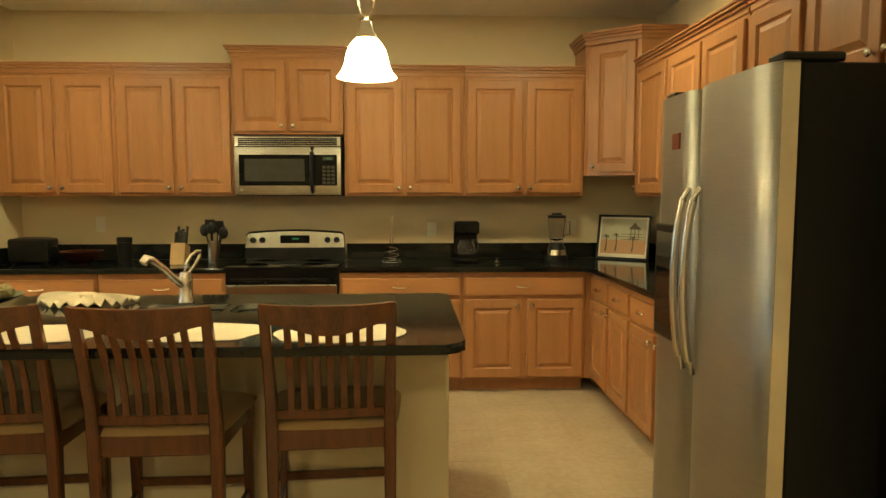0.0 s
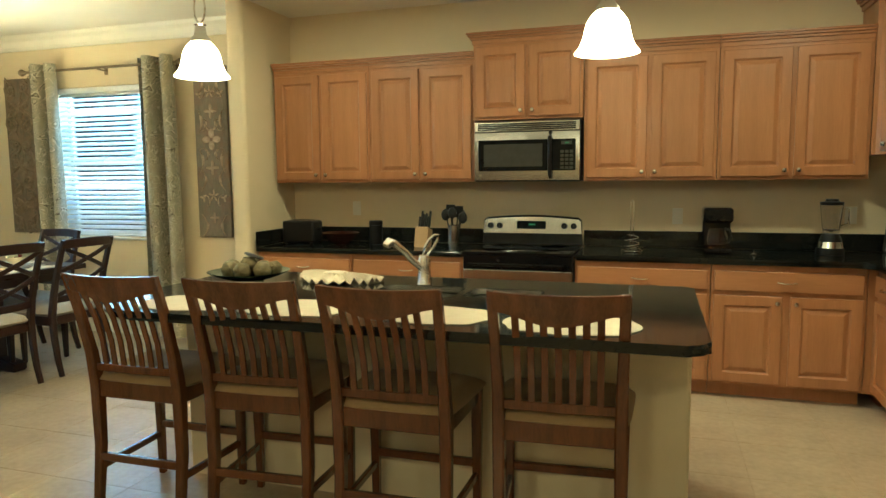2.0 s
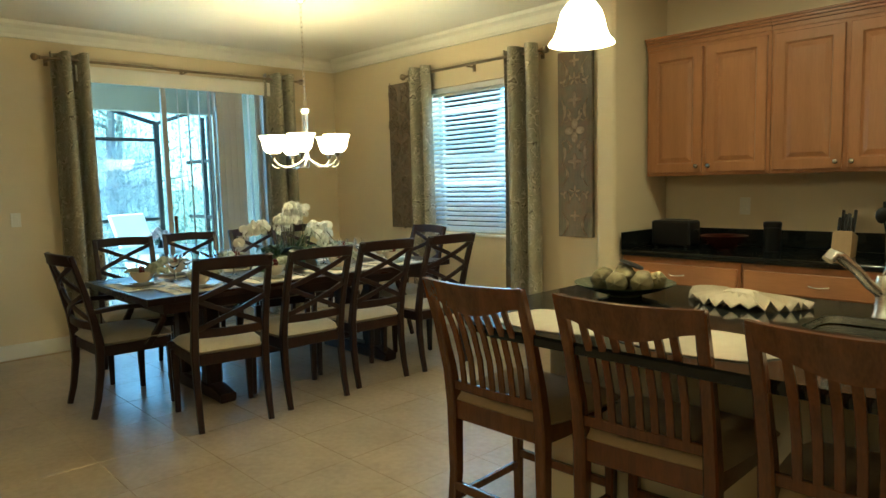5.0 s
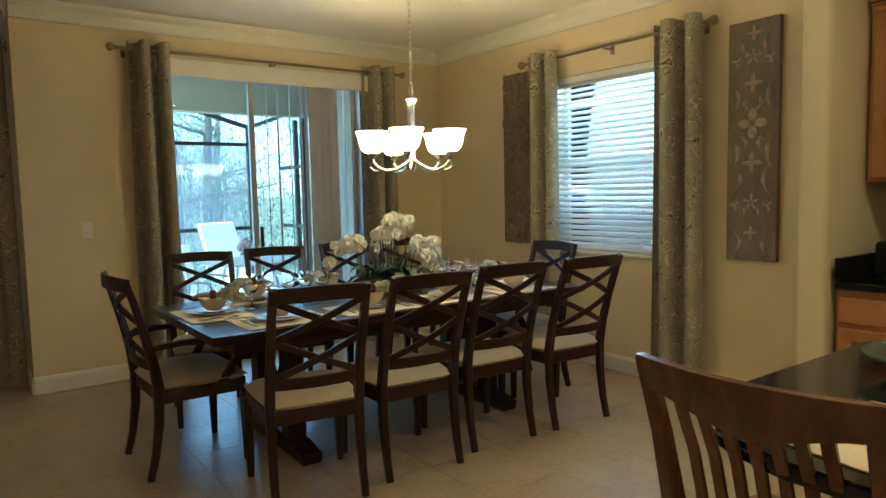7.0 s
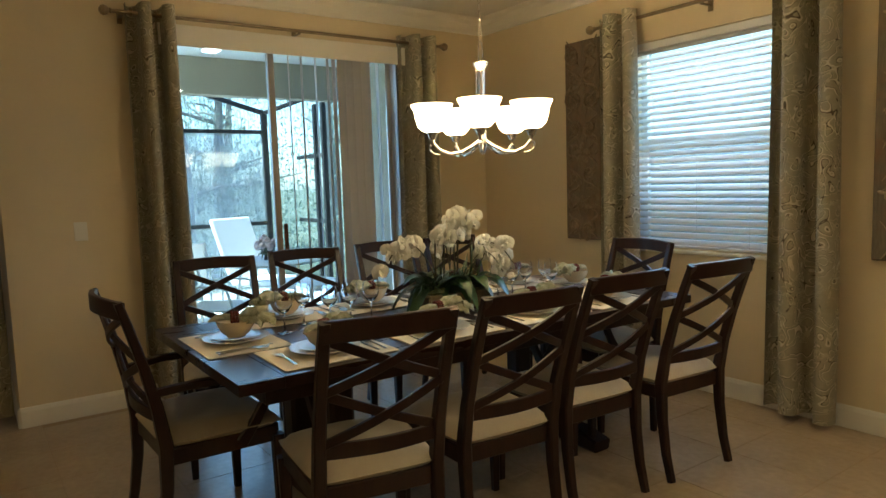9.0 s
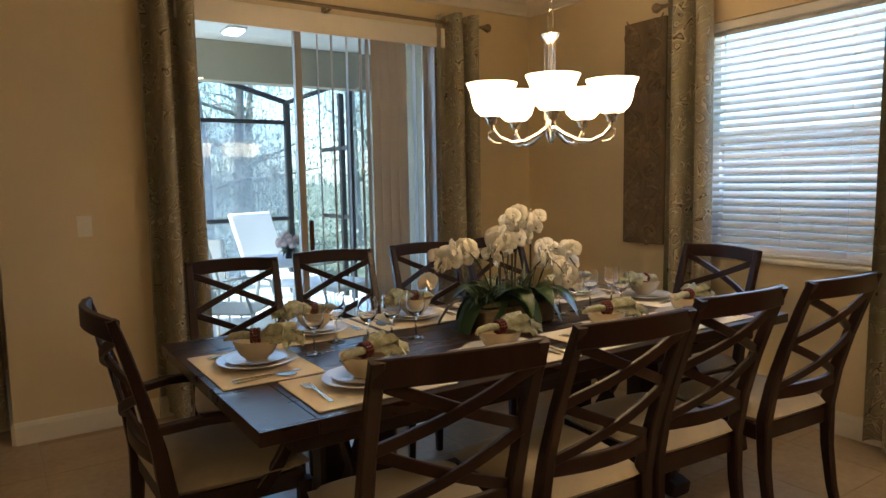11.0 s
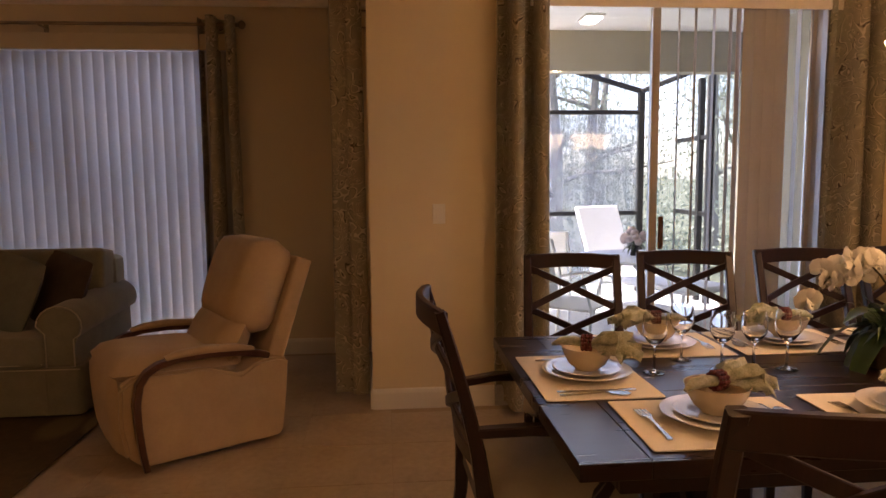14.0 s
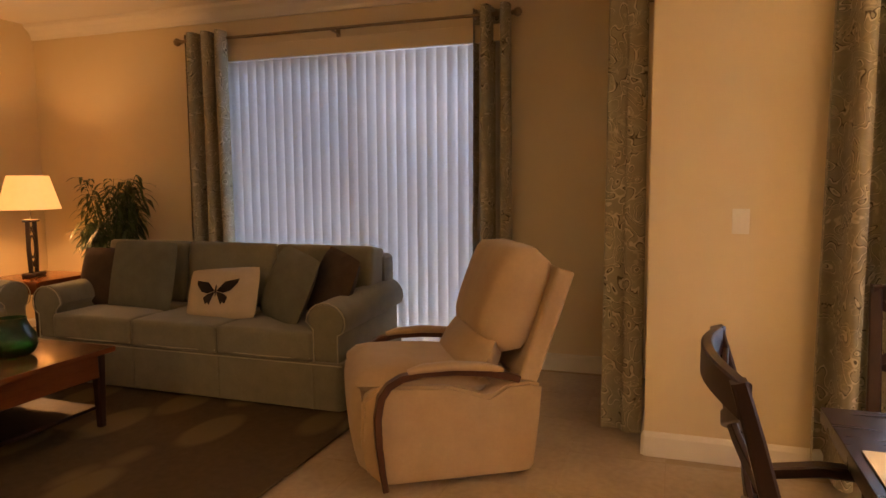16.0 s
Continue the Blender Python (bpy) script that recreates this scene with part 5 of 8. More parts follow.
for k in range(34):
    a = orn.uniform(0, 2 * math.pi)
    lb = bmesh.new()
    blade(lb, (orn.uniform(-0.03, 0.03), orn.uniform(-0.15, 0.15), 0.10), (math.cos(a), math.sin(a), orn.uniform(0.5, 1.1)), orn.uniform(0.19, 0.30), orn.uniform(0.028, 0.042), orn.uniform(0.9, 1.4))
    part("leaf", lb, ORCHID_LEAF, orc, smooth=60)
fb = bmesh.new()
for k in range(170):
    a = orn.uniform(0, 2 * math.pi)
    blade(fb, (orn.uniform(-0.05, 0.05), orn.uniform(-0.17, 0.17), 0.10), (math.cos(a), math.sin(a), orn.uniform(0.6, 2.0)), orn.uniform(0.07, 0.16), 0.005, orn.uniform(0.6, 1.3), 4)
part("ornamental_grass", fb, ORCHID_LEAF, orc, smooth=60)


def orchid_flower():
    bm = bmesh.new()
    for a, ln, wd in ((90, 0.040, 0.019), (210, 0.040, 0.018), (330, 0.040, 0.018), (20, 0.043, 0.030), (160, 0.043, 0.030)):
        r = radians(a)
        d, s = Vector((math.cos(r), 0, math.sin(r))), Vector((-math.sin(r), 0, math.cos(r)))
        rows = []
        for k in range(5):
            u = k / 4
            w = wd * math.sin(math.pi * (0.1 + 0.85 * u)) ** 0.6
            y = -0.010 * math.sin(u * 2.4)
            rows.append([bm.verts.new(d * ln * u - s * w + Vector((0, y + 0.006, 0))), bm.verts.new(d * ln * u + Vector((0, y, 0))), bm.verts.new(d * ln * u + s * w + Vector((0, y + 0.006, 0)))])
        for r0, r1 in zip(rows, rows[1:]):
            for k in range(2):
                bm.faces.new((r0[k], r0[k + 1], r1[k + 1], r1[k]))
    bmesh.ops.create_icosphere(bm, subdivisions=1, radius=0.008, matrix=Matrix.Translation((0, -0.012, -0.004)))
    return mesh_of(bm, "flower", PETAL, 60)


OFL = orchid_flower()
# stems: (root, control, tip), flowers along the outer part
ARCS = [((0, -0.02, 0.1), (0.02, -0.01, 0.50), (0.10, -0.05, 0.44)), ((0, 0.03, 0.1), (-0.02, 0.05, 0.56), (0.06, 0.10, 0.40)), ((0, -0.08, 0.1), (0.0, -0.22, 0.50), (0.03, -0.42, 0.22)),
        ((0, -0.05, 0.1), (0.05, -0.10, 0.52), (0.12, -0.17, 0.30)), ((0, 0.09, 0.1), (0.02, 0.20, 0.46), (0.08, 0.33, 0.20)), ((0, 0.06, 0.1), (0.06, 0.14, 0.40), (0.13, 0.22, 0.17)), ((0, 0.0, 0.1), (-0.08, 0.0, 0.50), (-0.16, 0.04, 0.28)),
        ((0, 0.12, 0.1), (-0.05, 0.22, 0.42), (-0.08, 0.34, 0.22))]
for r, c, t in ARCS:
    r, c, t = Vector(r), Vector(c), Vector(t)
    curve = [(1 - u) ** 2 * r + 2 * u * (1 - u) * c + u * u * t for u in [k / 12 for k in range(13)]]
    stem = part("stem", tube(bmesh.new(), curve, 0.003, 6), STEM, orc)
    for k in range(15):
        u = 0.42 + 0.58 * k / 14
        p = (1 - u) ** 2 * r + 2 * u * (1 - u) * c + u * u * t
        p += Vector((orn.uniform(-0.034, 0.034), orn.uniform(-0.034, 0.034), orn.uniform(-0.030, 0.024)))
        sc = orn.uniform(0.75, 1.12) * (0.6 if k == 14 else 1)
        m = Matrix.Translation(p) @ Euler((orn.uniform(-0.5, 0.3), orn.uniform(-0.4, 0.4), orn.choice([0.9, 1.4, 2.0, 0.3, -0.6, 2.8]) + orn.uniform(-0.4, 0.4))).to_matrix().to_4x4() @ Matrix.Scale(sc, 4)
        shared("flower", OFL, stem, m)
for bx, by, bh in ((0.0, -0.10, 0.36), (0.02, 0.0, 0.40), (-0.02, 0.05, 0.36), (0.01, 0.11, 0.34), (-0.01, -0.04, 0.33)):
    part("bamboo_stake", tube(bmesh.new(), [(bx, by, 0.08), (bx, by, 0.22), (bx + 0.003, by, bh)], 0.004, 6), STEM, orc)

# chandelier
ch = thing("chandelier", "five-arm nickel chandelier with lit alabaster bowls", "chandelier", pose(*CHANDELIER, -0.057) @ Matrix.Diagonal((0.89, 0.89, 1.0, 1)))
part("column", lathe(bmesh.new(), [(0.0, 1.565), (0.010, 1.57), (0.020, 1.60), (0.026, 1.63), (0.018, 1.66), (0.014, 1.70), (0.011, 1.95), (0.013, 1.965), (0.012, 1.99), (0.0, 1.995)], 18), NICKEL, ch)
part("top_collar", lathe(bmesh.new(), [(0.016, 1.955), (0.034, 1.975), (0.042, 1.992), (0.034, 1.996), (0.012, 1.99)], 18), NICKEL, ch)
for k in range(3):
    a = 2 * math.pi * k / 3
    part("rod", tube(bmesh.new(), [(0.026 * math.cos(a), 0.026 * math.sin(a), 1.66), (0.026 * math.cos(a), 0.026 * math.sin(a), 1.975)], 0.0035, 6), NICKEL, ch)
for k in range(5):
    a = radians(31 + 72 * k)
    ca, sa = math.cos(a), math.sin(a)
    prof = [(0.02, 1.63), (0.06, 1.605), (0.12, 1.578), (0.18, 1.572), (0.235, 1.592), (0.265, 1.622), (0.27, 1.645)]
    armp = part("arm", tube(bmesh.new(), [(r * ca, r * sa, z) for r, z in prof], [0.010, 0.009, 0.008, 0.008, 0.008, 0.008, 0.010], 8), NICKEL, ch)
    part("scroll", tube(bmesh.new(), [((0.24 + 0.045 * math.cos(t)) * ca, (0.24 + 0.045 * math.cos(t)) * sa, 1.60 + 0.03 * math.sin(t)) for t in [0.6 - 0.35 * j for j in range(8)]], [0.006, 0.006, 0.006, 0.0055, 0.005, 0.0045, 0.004, 0.004], 6), NICKEL, armp)
    part("cup", lathe(bmesh.new(), [(0.0, 1.64), (0.018, 1.642), (0.024, 1.66), (0.034, 1.672), (0.030, 1.676), (0.0, 1.676)], 16, (0.27 * ca, 0.27 * sa, 0)), NICKEL, armp)
    sb = bmesh.new()
    pr = [(0.02, 1.672), (0.055, 1.678), (0.082, 1.70), (0.095, 1.735), (0.100, 1.765), (0.116, 1.793), (0.120, 1.80), (0.116, 1.80), (0.096, 1.768), (0.090, 1.737), (0.077, 1.705), (0.053, 1.685), (0.02, 1.679)]
    rings = [[sb.verts.new((0.27 * ca + r * math.cos(2 * math.pi * j / 28), 0.27 * sa + r * math.sin(2 * math.pi * j / 28), z)) for j in range(28)] for r, z in [(r_ * 0.93, z_) for r_, z_ in pr]]
    for p, q in zip(rings, rings[1:]):
        for j in range(28):
            sb.faces.new((p[j], p[(j + 1) % 28], q[(j + 1) % 28], q[j]))
    sb.faces.new(rings[0])
    part("shade", sb, SHADE_GLOW, ch, "lit alabaster glass bowl", 60)
z, k = 1.99, 0
while z < CEIL_Z - 0.02:
    h, w = (0.10, 0.018) if k == 0 else (0.042, 0.010)
    pts = [(w * math.cos(2 * math.pi * i / 12), 0, z + h / 2 + h / 2 * math.sin(2 * math.pi * i / 12)) for i in range(13)]
    if k % 2:
        pts = [(y, x, zz) for x, y, zz in pts]
    part("chain_link", tube(bmesh.new(), pts, 0.0035 if k == 0 else 0.002, 6), NICKEL, ch)
    z += h - 0.007
    k += 1
part("canopy", lathe(bmesh.new(), [(0.0, CEIL_Z - 0.018), (0.02, CEIL_Z - 0.013), (0.06, CEIL_Z + 0.027), (0.068, CEIL_Z + 0.055), (0.0, CEIL_Z + 0.055)], 20), NICKEL, ch)


# curtains and rods
def curtain(label, m, width, z0, z1, folds, depth, group="vine curtains"):
    """Local x runs along the rod, y is the depth of the folds."""
    ob = thing("curtain", label, "curtain", m, group)
    n = folds * 14
    bm = bmesh.new()
    rr = random.Random(int(width * 1000) + folds)
    ph = [rr.uniform(-0.25, 0.25) for _ in range(folds + 2)]
    levels = [z0, z0 + 0.5, (z0 + z1) / 2, z1 - 0.35, z1]
    grid = []
    for li, z in enumerate(levels):
        sp = 1.0 + 0.05 * math.sin(1 + li)
        front, back = [], []
        for k in range(n + 1):
            u = k / n
            a = u * folds * 2 * math.pi
            amp = depth / 2 * (1 + ph[int(u * folds)] * (1 - li / 4))
            y = amp * math.sin(a) + 0.008 * math.sin(a * 0.5 + li)
            x = width * (u - 0.5) * sp - 0.092 * width / folds * math.sin(2 * a)
            front.append((x, y - 0.0015, z))
            back.append((x, y + 0.0015, z))
        grid.append([bm.verts.new(p) for p in front + back[::-1]])
    N = len(grid[0])
    for g0, g1 in zip(grid, grid[1:]):
        for k in range(N):
            bm.faces.new((g0[k], g0[(k + 1) % N], g1[(k + 1) % N], g1[k]))
    for g in (grid[0], grid[-1]):
        for k in range(n):
            bm.faces.new((g[k], g[k + 1], g[N - 2 - k], g[N - 1 - k]))
    part("cloth", bm, CURTAIN, ob, smooth=70)
    for k in range(folds * 2):
        x = width * ((k + 0.5) / (folds * 2) - 0.5)
        rb = bmesh.new()
        pts = [(0, 0.024 * math.cos(2 * math.pi * i / 14), 0.024 * math.sin(2 * math.pi * i / 14)) for i in range(15)]
        tube(rb, [(x + p[0], p[1], z1 - 0.055 + p[2]) for p in pts], 0.0045, 6, up=Vector((1, 0, 0)))
        part("grommet", rb, BRONZE, ob)
    return ob


def curtain_rod(label, m, length, wall_off):
    """Local x along the rod; the wall lies at +y."""
    ob = thing("curtain_rod", label, "curtain rod", m, "curtain rods")
    part("pole", tube(bmesh.new(), [(-length / 2, 0, 0), (length / 2, 0, 0)], 0.012, 12), BRONZE, ob)
    for s in (-1, 1):
        fn = lathe(bmesh.new(), [(0.012, 0), (0.018, 0.006), (0.012, 0.014), (0.026, 0.028), (0.032, 0.045), (0.026, 0.062), (0.008, 0.072), (0, 0.073)], 16, m=pose(s * length / 2, 0, 0, 0, 90 * s, 0))
        part("finial", fn, BRONZE, ob)
    for x in (-length / 2 + 0.06, 0.0, length / 2 - 0.06):
        br = B(x - 0.008, x + 0.008, 0.0, wall_off - 0.002, -0.02, -0.010)
        box(br, x - 0.015, x + 0.015, wall_off - 0.012, wall_off - 0.002, -0.05, 0.03)
        part("bracket", br, BRONZE, ob)
    return ob


CL = "grey-green vine-patterned grommet curtain hanging beside the "
curtain(CL + "sliding door", pose(-6.885, 2.885, 0, rz=90), 0.29, 0.03, 2.535, 2, 0.20)
curtain(CL + "sliding door", pose(-6.885, 4.86, 0, rz=90), 0.30, 0.03, 2.535, 2, 0.20)
curtain_rod("bronze curtain rod above the dining sliding door", pose(-6.885, 3.88, 2.478, rz=90), 2.42, 0.113)
curtain(CL + "window", pose(-5.425, 5.525, 0), 0.33, 0.04, 2.47, 2, 0.18)
curtain(CL + "window", pose(-4.18, 5.525, 0), 0.38, 0.04, 2.47, 2, 0.19)
curtain_rod("bronze curtain rod above the dining window", pose(-4.80, 5.525, 2.412), 1.66, 0.103)
curtain(CL + "living room blinds", pose(-8.24, -1.44, 0, rz=90), 0.42, 0.03, 2.53, 3, 0.18)
curtain(CL + "living room blinds", pose(-8.24, 0.915, 0, rz=90), 0.28, 0.03, 2.53, 2, 0.18)
curtain_rod("bronze curtain rod above the living room blinds", pose(-8.24, -0.31, 2.478, rz=90), 2.72, 0.108)
curtain("grey-green vine-patterned curtain stacked at the wall corner", pose(-7.22, 1.893, 0, rz=90), 0.20, 0.03, 2.53, 1, 0.07)
curtain_rod("bronze curtain rod on the return wall", pose(-7.72, 1.905, 2.478, rz=0), 1.12, 0.113)


# dining window with blinds
def window_unit():
    ob = thing("window_1", "white single-hung window with lowered slat blinds", "window", kind="structure")
    x0, x1, z0, z1 = WIN
    y = DW + 0.13
    for a in ((x0, x0 + 0.05, z0, z1), (x1 - 0.05, x1, z0, z1), (x0 + 0.05, x1 - 0.05, z0, z0 + 0.05), (x0 + 0.05, x1 - 0.05, z1 - 0.05, z1), (x0 + 0.05, x1 - 0.05, 1.56, 1.61)):
        part("window_frame", B(a[0], a[1], y, y + 0.05, a[2], a[3], 0.003), TRIM, ob)
    for a in ((z0 + 0.05, 1.56), (1.61, z1 - 0.05)):
        p = part("pane", B(x0 + 0.05, x1 - 0.05, y + 0.022, y + 0.027, *a), PANE, ob)
        p.visible_shadow = False
    part("insect_screen", B(x0 + 0.05, x1 - 0.05, y + 0.040, y + 0.041, z0 + 0.05, 1.56), SCREEN_MESH, ob, "fine grey insect screen")
    part("window_sill", B(x0 - 0.02, x1 + 0.02, DW - 0.03, y - 0.002, z0 - 0.025, z0 - 0.001, 0.006), TRIM, ob)
    return ob


window_unit()
vb = thing("window_blind", "white horizontal slat blind lowered over the window", "blind")
part("headrail", B(WIN[0] + 0.006, WIN[1] - 0.006, DW + 0.02, DW + 0.08, WIN[3] - 0.05, WIN[3] - 0.002, 0.004), BLIND, vb)
SLAT = bmesh.new()
sw_ = WIN[1] - WIN[0] - 0.02
cols = []
for k in range(5):
    u = k / 4 - 0.5
    cols.append((u * 0.05, 0.004 * (1 - 4 * u * u)))
tp = [[SLAT.verts.new((x, y, z)) for y, z in cols] for x in (-sw_ / 2, sw_ / 2)]
bt = [[SLAT.verts.new((x, y, z - 0.0028)) for y, z in cols] for x in (-sw_ / 2, sw_ / 2)]
for lay in (tp, bt):
    for k in range(4):
        SLAT.faces.new((lay[0][k], lay[0][k + 1], lay[1][k + 1], lay[1][k]))
for k in (0, 4):
    SLAT.faces.new((tp[0][k], tp[1][k], bt[1][k], bt[0][k]))
for i in (0, 1):
    for k in range(4):
        SLAT.faces.new((tp[i][k], tp[i][k + 1], bt[i][k + 1], bt[i][k]))
SLATM = mesh_of(SLAT, "slat", BLIND, 50)
nsl = 29
for k in range(nsl):
    shared("slat", SLATM, vb, pose((WIN[0] + WIN[1]) / 2, DW + 0.05, WIN[2] + 0.045 + k * (WIN[3] - WIN[2] - 0.11) / (nsl - 1), 38))
part("bottom_rail", B(WIN[0] + 0.01, WIN[1] - 0.01, DW + 0.025, DW + 0.075, WIN[2] + 0.006, WIN[2] + 0.022, 0.004), BLIND, vb)
for x in (WIN[0] + 0.15, (WIN[0] + WIN[1]) / 2, WIN[1] - 0.15):
    part("ladder_cord", tube(bmesh.new(), [(x, DW + 0.022, WIN[2] + 0.02), (x, DW + 0.022, WIN[3] - 0.05)], 0.0012, 5), BLIND, vb)


# sliding doors
ALU = mat("beige_aluminium", (0.50, 0.42, 0.32), (0.46, 0.385, 0.29), rough=0.45, scale=6)


def sliding_door(name, label, x, y0, y1, z1, splits, material):
    ob = thing(name, label, "sliding door", kind="structure")
    for a in ((y0, y0 + 0.05, 0.002, z1), (y1 - 0.05, y1, 0.002, z1), (y0 + 0.05, y1 - 0.05, z1 - 0.03, z1), (y0 + 0.05, y1 - 0.05, 0.002, 0.03)):
        part("door_frame", B(x - 0.06, x + 0.06, a[0], a[1], a[2], a[3], 0.003), material, ob)
    edges = [y0 + 0.052] + splits + [y1 - 0.052]
    for i, (a, b) in enumerate(zip(edges, edges[1:])):
        xo = x - 0.028 if i % 2 else x + 0.02
        pn = part("door_panel", B(xo - 0.018, xo + 0.018, a - 0.016, a + 0.030, 0.032, z1 - 0.032, 0.003), material, ob)
        part("stile", B(xo - 0.018, xo + 0.018, b - 0.030, b + 0.016, 0.032, z1 - 0.032, 0.003), material, pn)
        part("rail", B(xo - 0.018, xo + 0.018, a + 0.031, b - 0.031, 0.032, 0.10, 0.003), material, pn)
        part("rail", B(xo - 0.018, xo + 0.018, a + 0.031, b - 0.031, z1 - 0.075, z1 - 0.033, 0.003), material, pn)
        g = part("pane", B(xo - 0.003, xo + 0.003, a + 0.031, b - 0.031, 0.101, z1 - 0.076), PANE, pn)
        g.visible_shadow = False
    return ob


sd = sliding_door("door_1", "beige framed glass sliding door to the patio", SW - 0.11, SLD[0], SLD[1], SLD[3], [3.735], ALU)
part("pull_handle", B(SW - 0.066, SW - 0.045, 3.755, 3.785, 0.92, 1.12, 0.006), WOOD_STOOL, sd, "reddish brown door pull")
sliding_door("door_2", "white framed glass sliding door behind vertical blinds", LW - 0.11, LSL[0], LSL[1], LSL[3], [-0.18], TRIM)


def vertical_blind(label, x, y0, y1, z0, z1, slats, vinyl):
    ob = thing("vertical_blind", label, "blind", group="vertical blinds")
    part("headrail", B(x - 0.03, x + 0.03, y0, y1, z1 + 0.002, z1 + 0.045, 0.004), BLIND, ob)
    bm = bmesh.new()
    cs = [(u * 0.089, 0.006 * (1 - 4 * u * u)) for u in (-0.5, -0.25, 0, 0.25, 0.5)]
    lo, hi = [], []
    for z, ring in ((z0, lo), (z1, hi)):
        ring += [bm.verts.new((o, y, z)) for y, o in cs] + [bm.verts.new((o - 0.0016, y, z)) for y, o in cs[::-1]]
    for k in range(10):
        bm.faces.new((lo[k], lo[(k + 1) % 10], hi[(k + 1) % 10], hi[k]))
    bm.faces.new(lo)
    bm.faces.new(hi)
    me = mesh_of(bm, "slat", vinyl, 50)
    for y, a in slats:
        shared("slat", me, ob, pose(x, y, 0, rz=a))
    return ob


BLIND_V = mat("vinyl_vertical_slat", (0.62, 0.60, 0.56), (0.58, 0.56, 0.52), rough=0.55, scale=6)
_b = BLIND_V.node_tree.nodes["Principled BSDF"]
_tl, _mx = BLIND_V.node_tree.nodes.new("ShaderNodeBsdfTranslucent"), BLIND_V.node_tree.nodes.new("ShaderNodeMixShader")
_tl.inputs["Color"].default_value = (0.80, 0.82, 0.86, 1)
_mx.inputs["Fac"].default_value = 0.30
BLIND_V.node_tree.links.new(_b.outputs["BSDF"], _mx.inputs[1])
BLIND_V.node_tree.links.new(_tl.outputs["BSDF"], _mx.inputs[2])
BLIND_V.node_tree.links.new(_mx.outputs["Shader"], BLIND_V.node_tree.nodes["Material Output"].inputs["Surface"])

# the same white vinyl, greyed and opaque so the slats look less lit
BLIND_DIMMED = mat("dimmed_vinyl_slat", (0.46, 0.45, 0.43), (0.42, 0.41, 0.39), rough=0.55, scale=6)
dsl = [(3.82, 70), (3.92, 58), (4.03, 72), (4.13, 52), (4.18, 46), (4.245, 14), (4.315, 10), (4.385, 8), (4.45, 14), (4.55, 72), (4.63, 56), (4.71, 74)]
vdb = vertical_blind("white vertical blinds drawn aside at the dining door", SW + 0.02, SLD[0] + 0.02, SLD[1] - 0.02, 0.03, 2.33, dsl, BLIND_DIMMED)
part("valance", B(SW + 0.052, SW + 0.064, SLD[0] + 0.01, SLD[1] - 0.01, 2.315, 2.45, 0.003), TRIM, vdb, "white valance board")
lsl = [(LSL[0] + 0.05 + 0.0795 * k, 24) for k in range(29)]
vertical_blind("white vertical blinds closed over the living room door", LW + 0.03, LSL[0] + 0.01, LSL[1] - 0.01, 0.06, 2.30, lsl, BLIND_V)
structure("trim_valance", B(LW + 0.062, LW + 0.074, LSL[0], LSL[1], 2.305, 2.42, 0.003), WALL, "plain valance above the vertical blinds", "valance")


# carved wall panels
def worn_board(name, c1, c2, worn):
    """Old painted board: vertical streaks, with patches where an undercoat shows."""
    m = mat(name, c1, c2, rough=0.75, scale=5, stretch=(3.0, 3.0, 0.5), bump=0.5, fine=0.5)
    nt = m.node_tree
    N, L = nt.nodes, nt.links
    b = N["Principled BSDF"]
    tc, ns, ramp, mix = N.new("ShaderNodeTexCoord"), N.new("ShaderNodeTexNoise"), N.new("ShaderNodeValToRGB"), N.new("ShaderNodeMix")
    ns.inputs["Scale"].default_value, ns.inputs["Detail"].default_value, ns.inputs["Roughness"].default_value = 4.0, 6, 0.65
    L.new(tc.outputs["Object"], ns.inputs["Vector"])
    ramp.color_ramp.elements[0].position, ramp.color_ramp.elements[1].position = 0.48, 0.62
    L.new(ns.outputs["Fac"], ramp.inputs["Fac"])
    mix.data_type = "RGBA"
    old = b.inputs["Base Color"].links[0].from_socket
    L.new(ramp.outputs["Color"], mix.inputs["Factor"])
    L.new(old, mix.inputs["A"])
    mix.inputs["B"].default_value = (*worn, 1)
    L.new(mix.outputs["Result"], b.inputs["Base Color"])
    return m


